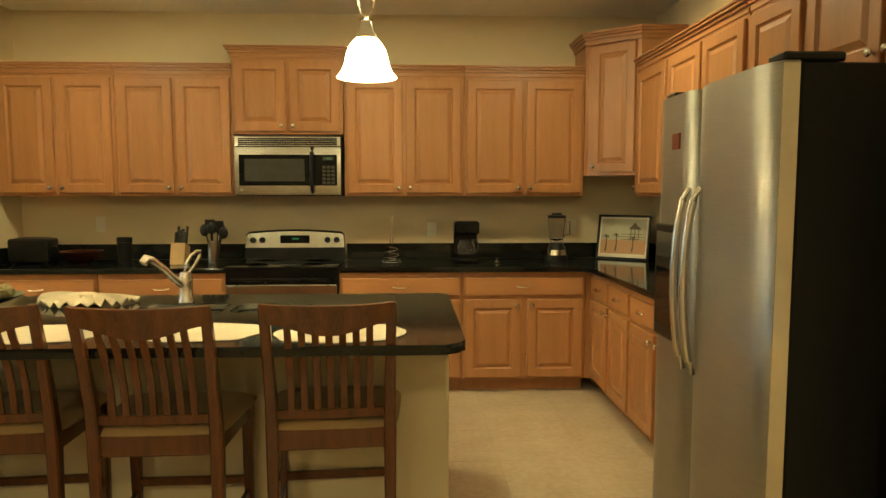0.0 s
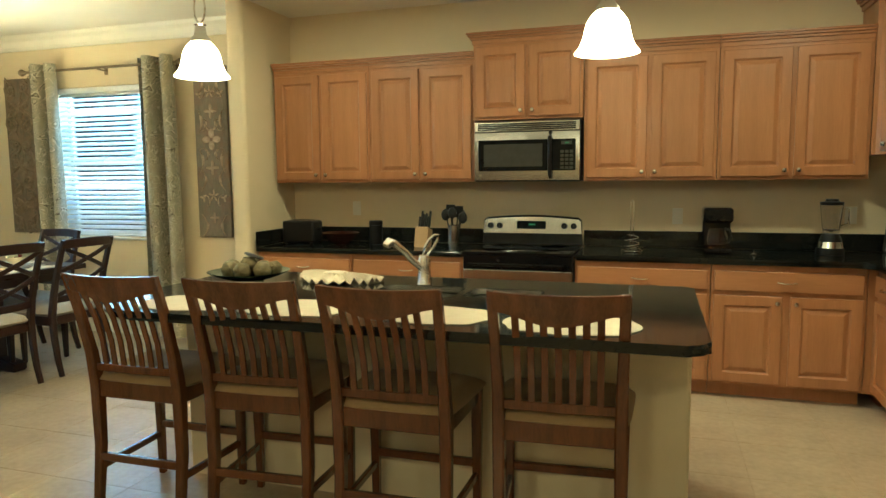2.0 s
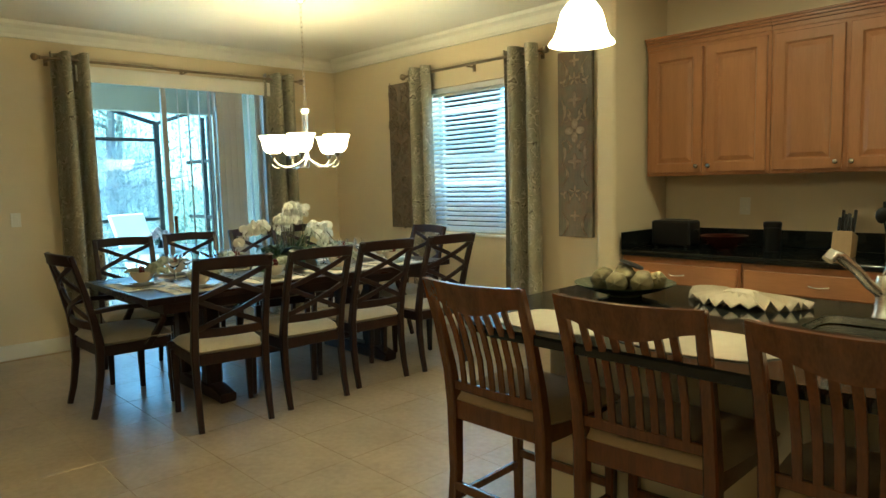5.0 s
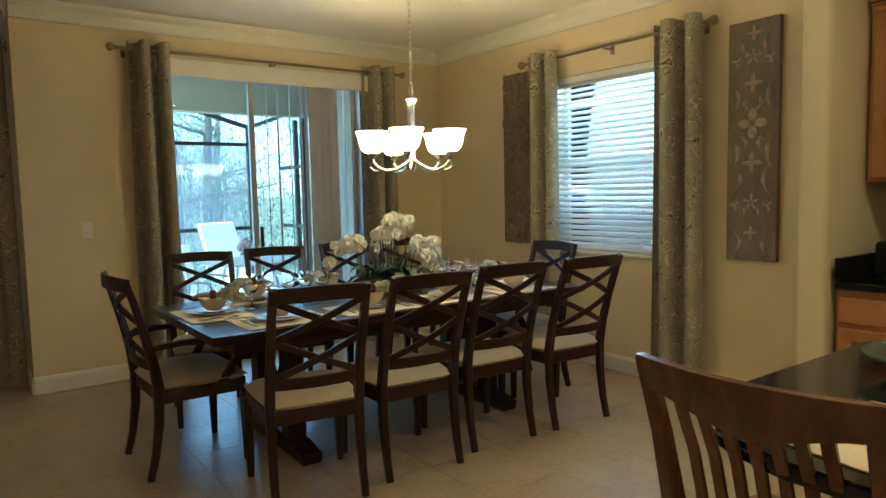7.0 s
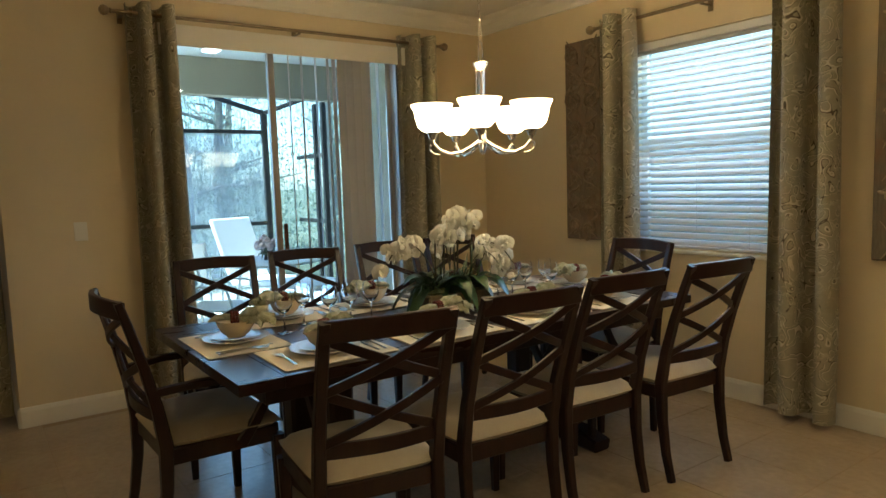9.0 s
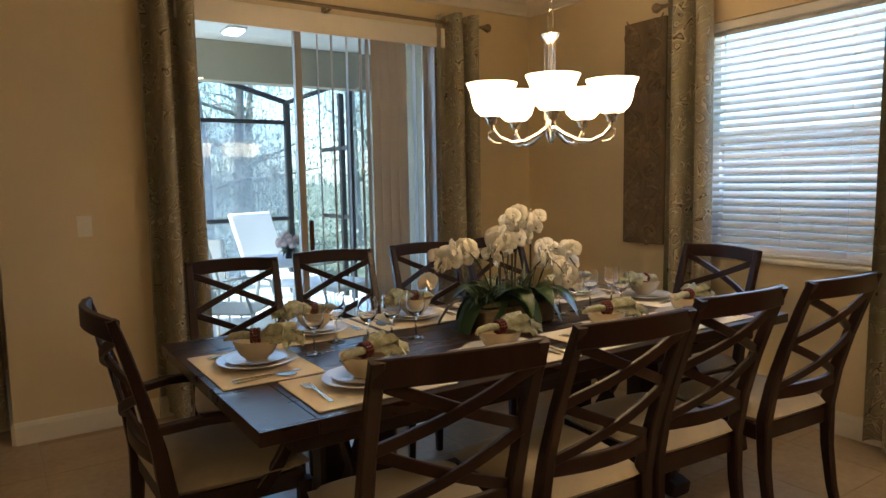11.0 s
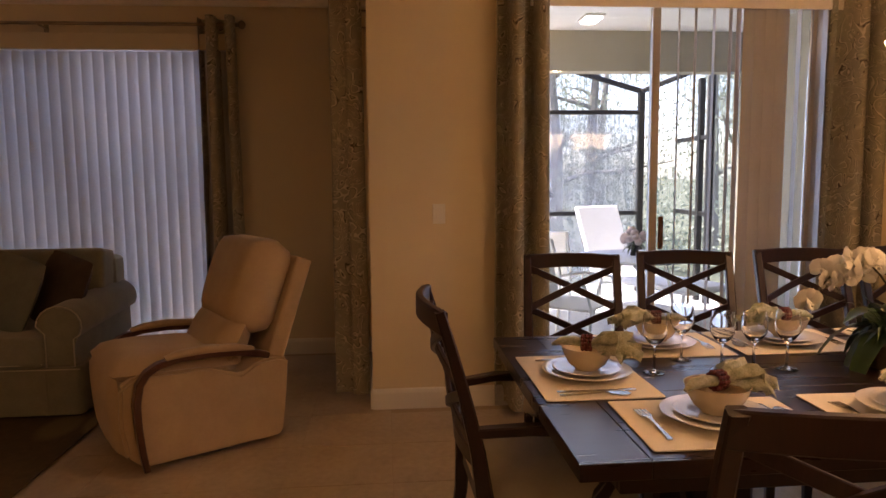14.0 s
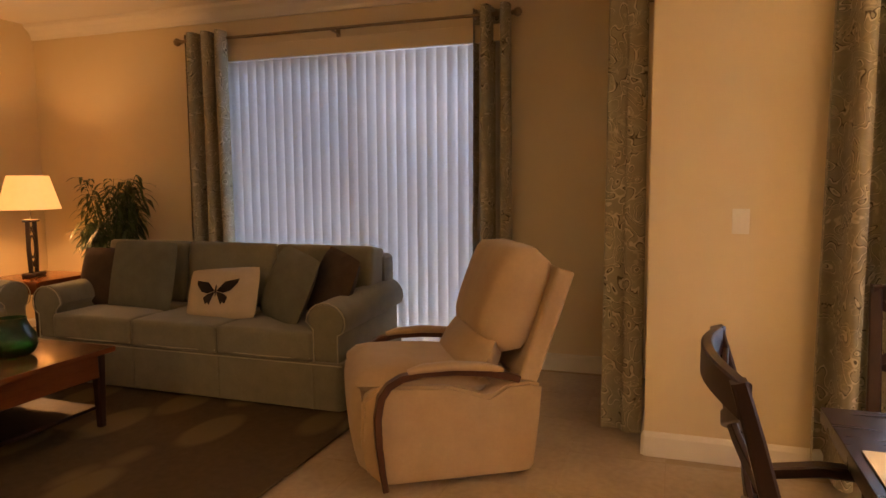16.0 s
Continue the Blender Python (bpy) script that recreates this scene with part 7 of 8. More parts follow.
def sofa(label, m, width, seats, name="sofa"):
    """Local: faces +y, centred on x, back at y = -0.5."""
    ob = thing(name, label, name, m)
    iw = width - 0.44
    sk = bmesh.new()
    outl = rounded(-width / 2 + 0.03, width / 2 - 0.03, -0.47, 0.44, (0.05,) * 4, 4)
    part("base", extrude_outline(sk, outl, 0.03, 0.31, 0.008, 1), SOFA_CLOTH, ob, "floor-length tailored skirt")
    part("back", B(-width / 2 + 0.10, width / 2 - 0.10, -0.49, -0.30, 0.311, 0.86, 0.06, seg=3), SOFA_CLOTH, ob)
    for s in (-1, 1):
        ab = bmesh.new()
        pr = [(0.0, 0.31), (0.0, 0.50)] + [(-0.045 + 0.125 + 0.125 * math.cos(a), 0.545 + 0.115 * math.sin(a)) for a in [math.pi - math.pi * k / 10 * 1.15 for k in range(11)]] + [(0.155, 0.47), (0.155, 0.31)]
        f = [ab.verts.new((s * (width / 2 - 0.22 + x), 0.42, z)) for x, z in pr]
        g = [ab.verts.new((s * (width / 2 - 0.22 + x), -0.44, z + 0.03)) for x, z in pr]
        ab.faces.new(f)
        ab.faces.new(g)
        for k in range(len(pr)):
            ab.faces.new((f[k], f[(k + 1) % len(pr)], g[(k + 1) % len(pr)], g[k]))
        bmesh.ops.bevel(ab, geom=[e for e in ab.edges if e.verts[0] in f and e.verts[1] in f], offset=0.012, segments=2, affect="EDGES")
        ar = part("arm", ab, SOFA_CLOTH, ob, "rolled arm", 50)
        pp_ = [(s * (width / 2 - 0.22 + x), 0.424, z) for x, z in pr]
        part("piping", tube(bmesh.new(), pp_, 0.0045, 5, up=Vector((0, 1, 0))), PIPING, ar, "pale piping")
    sw2 = iw / seats
    for k in range(seats):
        x = -iw / 2 + sw2 * (k + 0.5)
        sc = part("seat_cushion", soft_box(sw2 - 0.004, 0.70, 0.172, pose(x, 0.11, 0.312), 0.018), SOFA_CLOTH, ob, smooth=60)
        part("piping", tube(bmesh.new(), [(x - sw2 / 2 + 0.01, 0.452, 0.335), (x, 0.462, 0.33), (x + sw2 / 2 - 0.01, 0.452, 0.335)], 0.0045, 5), PIPING, sc, "pale piping")
        bw_ = (iw + 0.22) / seats
        bx_ = -(iw + 0.22) / 2 + bw_ * (k + 0.5)
        bc = part("back_cushion", soft_box(bw_ - 0.006, 0.44, 0.20, pose(bx_, -0.15, 0.49, 100, 0, 0) @ pose(0, 0.22, -0.06), 0.03), SOFA_CLOTH, ob, smooth=60)
        tp_ = [pose(bx_, -0.15, 0.49, 100, 0, 0) @ Vector((sx * (bw_ / 2 - 0.012), 0.425, 0.128)) for sx in (-1, 0, 1)]
        part("piping", tube(bmesh.new(), tp_, 0.0045, 5), PIPING, bc, "pale piping")
    part("skirt_piping", tube(bmesh.new(), [(-width / 2 + 0.03, 0.444, 0.30), (width / 2 - 0.03, 0.444, 0.30)], 0.004, 5), PIPING, ob, "pale piping")
    for x in [-iw / 2 + iw * k / seats for k in range(seats + 1)]:
        part("skirt_pleat", B(x - 0.006, x + 0.006, 0.441, 0.447, 0.03, 0.295, 0.002), SOFA_CLOTH, ob)
    return ob


SOFA_M = pose(-7.44, -0.80, 0, rz=-90)
sofa("sage green three-seat sofa with rolled arms and skirt", SOFA_M, 2.40, 3)
BROWN_P = mat("brown_pillow", (0.060, 0.036, 0.020), (0.045, 0.027, 0.015), rough=0.9, scale=12, bump=0.07, bump_scale=300)
SAGE_P = mat("blue_sage_pillow", (0.135, 0.140, 0.105), (0.11, 0.115, 0.085), rough=0.9, scale=12, bump=0.07, bump_scale=300)
CREAM_P = mat("cream_pillow", (0.50, 0.41, 0.29), (0.45, 0.37, 0.26), rough=0.9, scale=12, bump=0.07, bump_scale=300)


def pillow(label, material, w, h, x, y, lean, twist=0, roll=0):
    """x, y: along and across the sofa; leans back on it."""
    m = SOFA_M @ pose(x, y, 0.475, rz=twist) @ pose(0, 0, 0, 90 + lean, roll, 0) @ pose(0, h / 2, -0.07)
    return solid("throw_pillow", cushion(bmesh.new(), w, h, 0.14, 0.65, 12), material, label, "pillow", m, "pillows on the sofa", smooth=60)


pillow("dark brown square throw pillow on the sofa", BROWN_P, 0.42, 0.42, 0.93, 0.10, 14, 0, 0)
pillow("grey-green square throw pillow on the sofa", SAGE_P, 0.55, 0.48, 0.56, 0.14, 14, 0, 0)
pillow("dark brown square throw pillow on the sofa", BROWN_P, 0.46, 0.46, -0.84, 0.10, 20, -38, -8)
pillow("grey-green square throw pillow on the sofa", SAGE_P, 0.46, 0.47, -0.58, 0.20, 20, -30, -10)
bp_ = pillow("cream lumbar pillow with a dark butterfly on the sofa", CREAM_P, 0.54, 0.34, -0.19, 0.24, 22, 0, 5)
bfly = bmesh.new()
for s in (-1, 1):
    for outline in ([(0.005, 0.0), (0.05, 0.05), (0.13, 0.065), (0.125, 0.04), (0.09, 0.0), (0.05, -0.012)], [(0.005, -0.004), (0.05, -0.016), (0.075, -0.035), (0.06, -0.07), (0.045, -0.06), (0.035, -0.075), (0.015, -0.03)]):
        vs = [bfly.verts.new((s * x, y, -0.004 + 0.364 * x * x + 0.887 * y * y)) for x, y in [(1.25 * p, 1.2 * q) for p, q in outline]]
        bfly.faces.new(vs if s == 1 else vs[::-1])
tube(bfly, [(0, -0.035, -0.002), (0, 0.0, -0.003), (0, 0.04, -0.002)], [0.002, 0.006, 0.003], 6)
bmesh.ops.solidify(bfly, geom=bfly.faces[:], thickness=0.0015)
part("butterfly_motif", bfly, mat("black_print", (0.03, 0.02, 0.015), (0.04, 0.025, 0.015), rough=0.8), bp_, "dark embroidered butterfly")
sofa("sage green armchair with a rolled arm", pose(-6.72, -2.72, 0, rz=0), 1.10, 1, "armchair")

# recliner, local: faces +y
rc = thing("recliner", "beige upholstered swivel recliner with curved wooden arms", "recliner", pose(-6.677, 1.097, 0, rz=-149))
part("swivel_base", lathe(bmesh.new(), [(0, 0), (0.26, 0), (0.27, 0.012), (0.26, 0.03), (0.06, 0.04), (0.05, 0.08), (0, 0.08)], 32), BLACK, rc, "black round swivel base")
rb_ = bmesh.new()
side = [(0.34, 0.035), (0.41, 0.10), (0.435, 0.24), (0.43, 0.42), (0.36, 0.475), (0.05, 0.462), (-0.13, 0.40), (-0.22, 0.45), (-0.32, 0.455), (-0.378, 0.44), (-0.366, 0.28), (-0.338, 0.05), (-0.30, 0.04)]
fa, fb2 = [rb_.verts.new((-0.345, y, z)) for y, z in side], [rb_.verts.new((0.345, y, z)) for y, z in side]
rb_.faces.new(fa)
rb_.faces.new(fb2)
for k in range(len(side)):
    rb_.faces.new((fa[k], fa[(k + 1) % len(side)], fb2[(k + 1) % len(side)], fb2[k]))
bmesh.ops.recalc_face_normals(rb_, faces=rb_.faces)
bmesh.ops.bevel(rb_, geom=rb_.edges[:], offset=0.014, segments=2, affect="EDGES")
part("body", rb_, RECLINER, rc, smooth=50)
part("seat_cushion", slab_cushion(0.63, 0.62, 0.17, pose(0, 0.155, 0.375, 3, 0, 0), 0.3), RECLINER, rc, smooth=60)
part("footrest", slab_cushion(0.64, 0.40, 0.10, pose(0, 0.395, 0.275, 86, 0, 0) @ pose(0, 0, -0.075), 0.3), RECLINER, rc, smooth=60)
part("lumbar_cushion", slab_cushion(0.60, 0.32, 0.21, pose(0, -0.02, 0.565, 117, 0, 0), 0.5), RECLINER, rc, smooth=60)
part("back_shell", B(-0.325, 0.325, -0.06, 0.03, 0.0, 0.535, 0.022, pose(0, -0.30, 0.45, 19.6, 0, 0), 3), RECLINER, rc, smooth=50)
part("back_cushion", slab_cushion(0.64, 0.50, 0.29, pose(0, -0.145, 0.865, 110, 0, 0), 0.16), RECLINER, rc, smooth=60)
for s in (-1, 1):
    x = s * 0.372
    ap = [(x, 0.338, 0.032), (x, 0.352, 0.12), (x, 0.364, 0.24), (x, 0.368, 0.35), (x, 0.352, 0.44), (x, 0.318, 0.488), (x, 0.265, 0.518), (x, 0.17, 0.535), (x, 0.04, 0.535), (x, -0.10, 0.522), (x, -0.20, 0.502), (x, -0.255, 0.484)]
    am = part("arm", beam(bmesh.new(), ap, 0.052, [0.026, 0.028, 0.030, 0.032, 0.032, 0.032, 0.030, 0.028, 0.028, 0.030, 0.034, 0.030]), RECL_WOOD, rc, "curved dark wooden arm")
    pad = [(x, 0.235, 0.541), (x, 0.17, 0.556), (x, 0.04, 0.560), (x, -0.10, 0.547), (x, -0.18, 0.530)]
    part("arm_pad", beam(bmesh.new(), pad, [0.05, 0.068, 0.072, 0.068, 0.05], [0.018, 0.028, 0.030, 0.028, 0.018], ch=0.3), RECLINER, am, "beige arm pad", 60)

# rug
solid("rug", extrude_outline(bmesh.new(), rounded(-7.95, -4.75, -2.95, 0.49, (0.02,) * 4, 2), 0.004, 0.016, 0.004, 1), RUG, "brown area rug with tan leaf pattern", "rug")

# coffee table
CT = mat("cherry_table", (0.20, 0.062, 0.022), (0.145, 0.042, 0.016), rough=0.22, scale=5, stretch=(0.6, 4, 3), coat=0.3)
ct = thing("coffee_table", "polished cherry coffee table with drawer and lower shelf", "coffee table", pose(-5.95, -1.305, 0.0165))
part("top", B(-0.54, 0.54, -0.56, 0.56, 0.415, 0.445, 0.008, seg=2), CT, ct)
for x0, x1, y0, y1 in ((-0.50, 0.50, 0.49, 0.51), (-0.50, 0.50, -0.51, -0.49), (-0.51, -0.49, -0.488, 0.488), (0.49, 0.51, -0.488, 0.488)):
    part("apron", B(x0, x1, y0, y1, 0.28, 0.414, 0.003), CT, ct)
for sx in (-1, 1):
    for sy in (-1, 1):
        part("leg", beam(bmesh.new(), [(sx * 0.485, sy * 0.485, 0.001), (sx * 0.485, sy * 0.485, 0.414)], [0.038, 0.06], [0.038, 0.06]), WOOD_DARK, ct)
part("shelf", B(-0.48, 0.48, -0.48, 0.48, 0.10, 0.12, 0.004), WOOD_DARK, ct)
gv = lathe(bmesh.new(), [(0, 0), (0.075, 0), (0.10, 0.02), (0.118, 0.06), (0.11, 0.11), (0.085, 0.15), (0.07, 0.185), (0.072, 0.20), (0.066, 0.20), (0.064, 0.185), (0.078, 0.15), (0.102, 0.11), (0.110, 0.06), (0.09, 0.024), (0, 0.012)], 32)
solid("glass_vase", gv, glass("green_glass", (0.03, 0.30, 0.16), 0.03), "emerald green glass vase on the coffee table", "vase", pose(-6.15, -1.08, 0.463), smooth=60)

# end table, lamp and plant
et = thing("end_table", "square cherry end table beside the sofa", "end table", pose(-7.62, -2.62, 0.0165))
part("top", B(-0.28, 0.28, -0.28, 0.28, 0.575, 0.603, 0.006, seg=2), CT, et)
part("apron", B(-0.25, 0.25, -0.25, 0.25, 0.50, 0.574, 0.003), CT, et)
for sx in (-1, 1):
    for sy in (-1, 1):
        part("leg", beam(bmesh.new(), [(sx * 0.23, sy * 0.23, 0.001), (sx * 0.23, sy * 0.23, 0.50)], [0.03, 0.045], [0.03, 0.045]), WOOD_DARK, et)
part("shelf", B(-0.23, 0.23, -0.23, 0.23, 0.14, 0.158, 0.003), CT, et)
IRON = mat("dark_iron", (0.022, 0.012, 0.009), (0.03, 0.017, 0.012), rough=0.45, scale=20)
tl = thing("table_lamp", "lit table lamp with cream shade and openwork iron base", "table lamp", pose(-7.58, -2.64, 0.6205, rz=25))
part("foot", B(-0.085, 0.085, -0.055, 0.055, 0, 0.03, 0.006), IRON, tl)
for s in (-1, 1):
    part("upright", beam(bmesh.new(), [(s * 0.045, 0, 0.03), (s * 0.06, 0, 0.20), (s * 0.055, 0, 0.43)], 0.018, 0.03), IRON, tl)
part("oval_ring", tube(bmesh.new(), [(0.045 * math.cos(2 * math.pi * k / 20), 0, 0.235 + 0.085 * math.sin(2 * math.pi * k / 20)) for k in range(21)], 0.008, 6, up=Vector((0, 1, 0))), IRON, tl)
for s in (-1, 1):
    part("cross_bar", tube(bmesh.new(), [(-0.05 * s, 0, 0.05), (0.05 * s, 0, 0.15)], 0.007, 6), IRON, tl)
    part("cross_bar", tube(bmesh.new(), [(-0.055 * s, 0, 0.32), (0.05 * s, 0, 0.42)], 0.007, 6), IRON, tl)
part("cap", B(-0.07, 0.07, -0.035, 0.035, 0.431, 0.45, 0.004), IRON, tl)
part("neck", tube(bmesh.new(), [(0, 0, 0.45), (0, 0, 0.56)], 0.007, 8), NICKEL, tl)
shb = bmesh.new()
pr = [(0.25, 0.53), (0.165, 0.79), (0.162, 0.79), (0.247, 0.53)]
rings = [[shb.verts.new((r * 1.0 * math.cos(2 * math.pi * k / 36), r * 0.85 * math.sin(2 * math.pi * k / 36), z)) for k in range(36)] for r, z in pr]
for p, q in zip(rings, rings[1:] + rings[:1]):
    for k in range(36):
        shb.faces.new((p[k], p[(k + 1) % 36], q[(k + 1) % 36], q[k]))
part("shade", shb, LAMP_SHADE, tl, "lit cream fabric shade", 60)
pn = thing("potted_palm", "leafy green bamboo palm in a dark pot", "plant", pose(-8.02, -2.28, 0))
part("pot", lathe(bmesh.new(), [(0, 0.001), (0.13, 0.001), (0.165, 0.26), (0.175, 0.29), (0.16, 0.29), (0.15, 0.25), (0, 0.24)], 28), WOOD_DARK, pn)
prn = random.Random(8)
for k in range(60):
    a = prn.uniform(0, 2 * math.pi)
    ln = prn.uniform(0.08, 0.27)
    hh = prn.uniform(0.80, 1.42)
    root = Vector((0.04 * math.cos(a), 0.04 * math.sin(a), 0.24))
    tip = Vector((ln * math.cos(a), ln * math.sin(a), hh))
    mid = Vector((ln * 0.35 * math.cos(a), ln * 0.35 * math.sin(a), hh * 0.8))
    curve = [(1 - u) ** 2 * root + 2 * u * (1 - u) * mid + u * u * tip for u in [j / 8 for j in range(9)]]
    fb_ = tube(bmesh.new(), curve, [0.006 - 0.0005 * j for j in range(9)], 5)
    for j in range(16):
        u = 0.5 + 0.5 * j / 15
        p = (1 - u) ** 2 * root + 2 * u * (1 - u) * mid + u * u * tip
        b2 = a + (1 if j % 2 else -1) * prn.uniform(0.5, 1.3)
        blade(fb_, p, (math.cos(b2), math.sin(b2), prn.uniform(-0.1, 0.5)), prn.uniform(0.11, 0.19), 0.012, prn.uniform(0.4, 1.0), 4)
    part("frond", fb_, LEAF, pn, smooth=60)

# ==== OUTSIDE ====
structure("ground", B(-400, 400, -400, 400, -0.42, -0.20), GRASS, "lawn reaching to the woods", "ground")
structure("patio_floor", B(-11.6, LW - 0.2, -3.5, 2.0, -0.198, -0.03), PATIO, "pale paved patio floor", "patio")
structure("lanai_floor", B(-11.6, SW - 0.2, 2.22, 5.83, -0.198, -0.03), PATIO, "pale paved patio floor by the dining room", "patio")
structure("lanai_ceiling", B(-10.1, SW - 0.2, 2.22, 5.83, 2.82, 2.92), mat("porch_ceiling", (0.75, 0.75, 0.72), (0.7, 0.7, 0.67), rough=0.8), "white porch ceiling", "ceiling")
structure("lanai_beam", B(-10.1, -9.9, 2.22, 5.83, 2.42, 2.819), STUCCO, "beige stucco porch beam", "beam")
structure("lanai_wall", B(-10.1, SW - 0.2, 5.83, 5.98, -0.19, 2.92), STUCCO, "beige stucco porch side wall", "wall")
pl_ = thing("porch_light", "small square porch ceiling light", "ceiling light", pose(-9.33, 4.02, 2.819))
part("housing", B(-0.14, 0.14, -0.09, 0.09, -0.02, -0.001, 0.004), TRIM, pl_)
part("diffuser", B(-0.12, 0.12, -0.07, 0.07, -0.045, -0.021, 0.008), glow("porch_diffuser", (1, 0.97, 0.9), 2.0), pl_)
cage = thing("screen_cage", "dark bronze aluminium screen enclosure round the patio", "screen enclosure")
for y in (-3.0, -1.0, 1.0, 3.05, 5.15):
    part("post", B(-11.035, -10.965, y - 0.035, y + 0.035, -0.03, 2.36, 0.003), SCREEN_FRAME, cage)
for z0, z1 in ((0.90, 0.95), (2.09, 2.14)):
    for ya, yb in zip((-3.0, -1.0, 1.0, 3.05), (-1.0, 1.0, 3.05, 5.15)):
        part("rail", B(-11.02, -10.98, ya + 0.036, yb - 0.036, z0, z1, 0.002), SCREEN_FRAME, cage)
part("hip_beam", beam(bmesh.new(), [(-11.0, 5.15, 2.36), (-11.0, 4.3, 2.60), (-11.0, 3.6, 2.62)], 0.05, 0.06), SCREEN_FRAME, cage)
part("hip_beam", beam(bmesh.new(), [(-11.0, 5.15, 2.36), (-10.6, 5.55, 2.52), (-10.12, 5.8, 2.6)], 0.05, 0.06), SCREEN_FRAME, cage)
for x in (-10.35, -10.12):
    part("post", B(x - 0.03, x + 0.03, 5.55, 5.61, -0.03, 2.42, 0.003), SCREEN_FRAME, cage)
for z in (0.92, 1.75):
    part("rail", B(-10.95, -10.15, 5.56, 5.60, z, z + 0.05, 0.002), SCREEN_FRAME, cage)
for ya, yb in zip((-3.0, -1.0, 1.0, 3.05), (-1.0, 1.0, 3.05, 5.15)):
    for z0, z1 in ((-0.03, 0.899), (0.951, 2.089)):
        part("screen_panel", B(-11.002, -10.998, ya + 0.036, yb - 0.036, z0, z1), CAGE_HAZE, cage, "insect screen panel with pale haze in its colour")
ptb = thing("patio_table", "round pale patio table outside the door", "table", pose(-8.95, 4.33, -0.03))
part("top", lathe(bmesh.new(), [(0, 0.66), (0.52, 0.66), (0.53, 0.672), (0.52, 0.685), (0, 0.685)], 36), CHAIR_WHITE, ptb)
for k in range(4):
    a = math.pi / 4 + k * math.pi / 2
    part("leg", tube(bmesh.new(), [(0.42 * math.cos(a), 0.42 * math.sin(a), 0.002), (0.28 * math.cos(a), 0.28 * math.sin(a), 0.66)], 0.016, 8), CHAIR_WHITE, ptb)
fv = thing("flower_vase", "pink and white flowers in a dark vase", "flowers", pose(-8.95, 4.33, 0.6555))
part("vase", lathe(bmesh.new(), [(0, 0), (0.035, 0), (0.04, 0.01), (0.03, 0.06), (0.05, 0.10), (0.045, 0.10), (0, 0.09)], 18), BLACK, fv)
PINK = mat("pink_petal", (0.62, 0.40, 0.40), (0.75, 0.62, 0.55), rough=0.7, scale=30)
for k in range(14):
    a, e = prn.uniform(0, 6.28), prn.uniform(0, 1)
    b_ = bmesh.new()
    bmesh.ops.create_icosphere(b_, subdivisions=2, radius=0.034)
    for v in b_.verts:
        v.co *= 1 + 0.25 * noise.noise(v.co * 60)
    bmesh.ops.transform(b_, verts=b_.verts, matrix=Matrix.Translation((0.10 * math.cos(a) * math.sqrt(1 - e * e * 0.7), 0.10 * math.sin(a) * math.sqrt(1 - e * e * 0.7), 0.13 + 0.10 * e)))
    part("bloom", b_, PINK, fv, smooth=60)
lb = bmesh.new()
for k in range(40):
    a = prn.uniform(0, 6.28)
    blade(lb, (0, 0, 0.09), (math.cos(a), math.sin(a), prn.uniform(0.2, 1.3)), prn.uniform(0.08, 0.15), 0.012, 0.8, 4)
part("foliage", lb, LEAF, fv)


def patio_chair(m):
    ob = thing("patio_chair", "white tubular metal patio chair with curved arms", "chair", m, "patio chairs")
    for s in (-1, 1):
        part("side_frame", tube(bmesh.new(), [(s * 0.26, 0.25, 0.002), (s * 0.26, 0.27, 0.42), (s * 0.27, 0.22, 0.60), (s * 0.27, 0.0, 0.62), (s * 0.26, -0.22, 0.58), (s * 0.24, -0.30, 0.88)], 0.013, 8), CHAIR_WHITE, ob)
        part("back_leg", tube(bmesh.new(), [(s * 0.26, -0.22, 0.58), (s * 0.26, -0.26, 0.002)], 0.013, 8), CHAIR_WHITE, ob)
    part("seat", B(-0.25, 0.25, -0.22, 0.25, 0.40, 0.42, 0.006), CHAIR_WHITE, ob)
    part("backrest", B(-0.235, 0.235, -0.008, 0.008, 0.0, 0.46, 0.006, pose(0, -0.225, 0.43, 12)), CHAIR_WHITE, ob)
    return ob


patio_chair(pose(-8.20, 3.55, -0.03, rz=-40))
patio_chair(pose(-9.7, 3.75, -0.03, rz=60))
cl = thing("chaise_longue", "white reclining patio lounger with raised back", "lounger", pose(-10.15, 4.62, -0.03, rz=-65))
part("bed", B(-0.31, 0.31, -0.1, 1.2, 0.30, 0.36, 0.02), CHAIR_WHITE, cl)
part("raised_back", B(-0.31, 0.31, 0, 0.055, 0.0, 0.78, 0.02, pose(0, -0.12, 0.33, 22)), CHAIR_WHITE, cl)
for x in (-0.28, 0.28):
    for y in (0.0, 1.1):
        part("leg", tube(bmesh.new(), [(x, y, 0.002), (x, y, 0.30)], 0.018, 8), CHAIR_WHITE, cl)


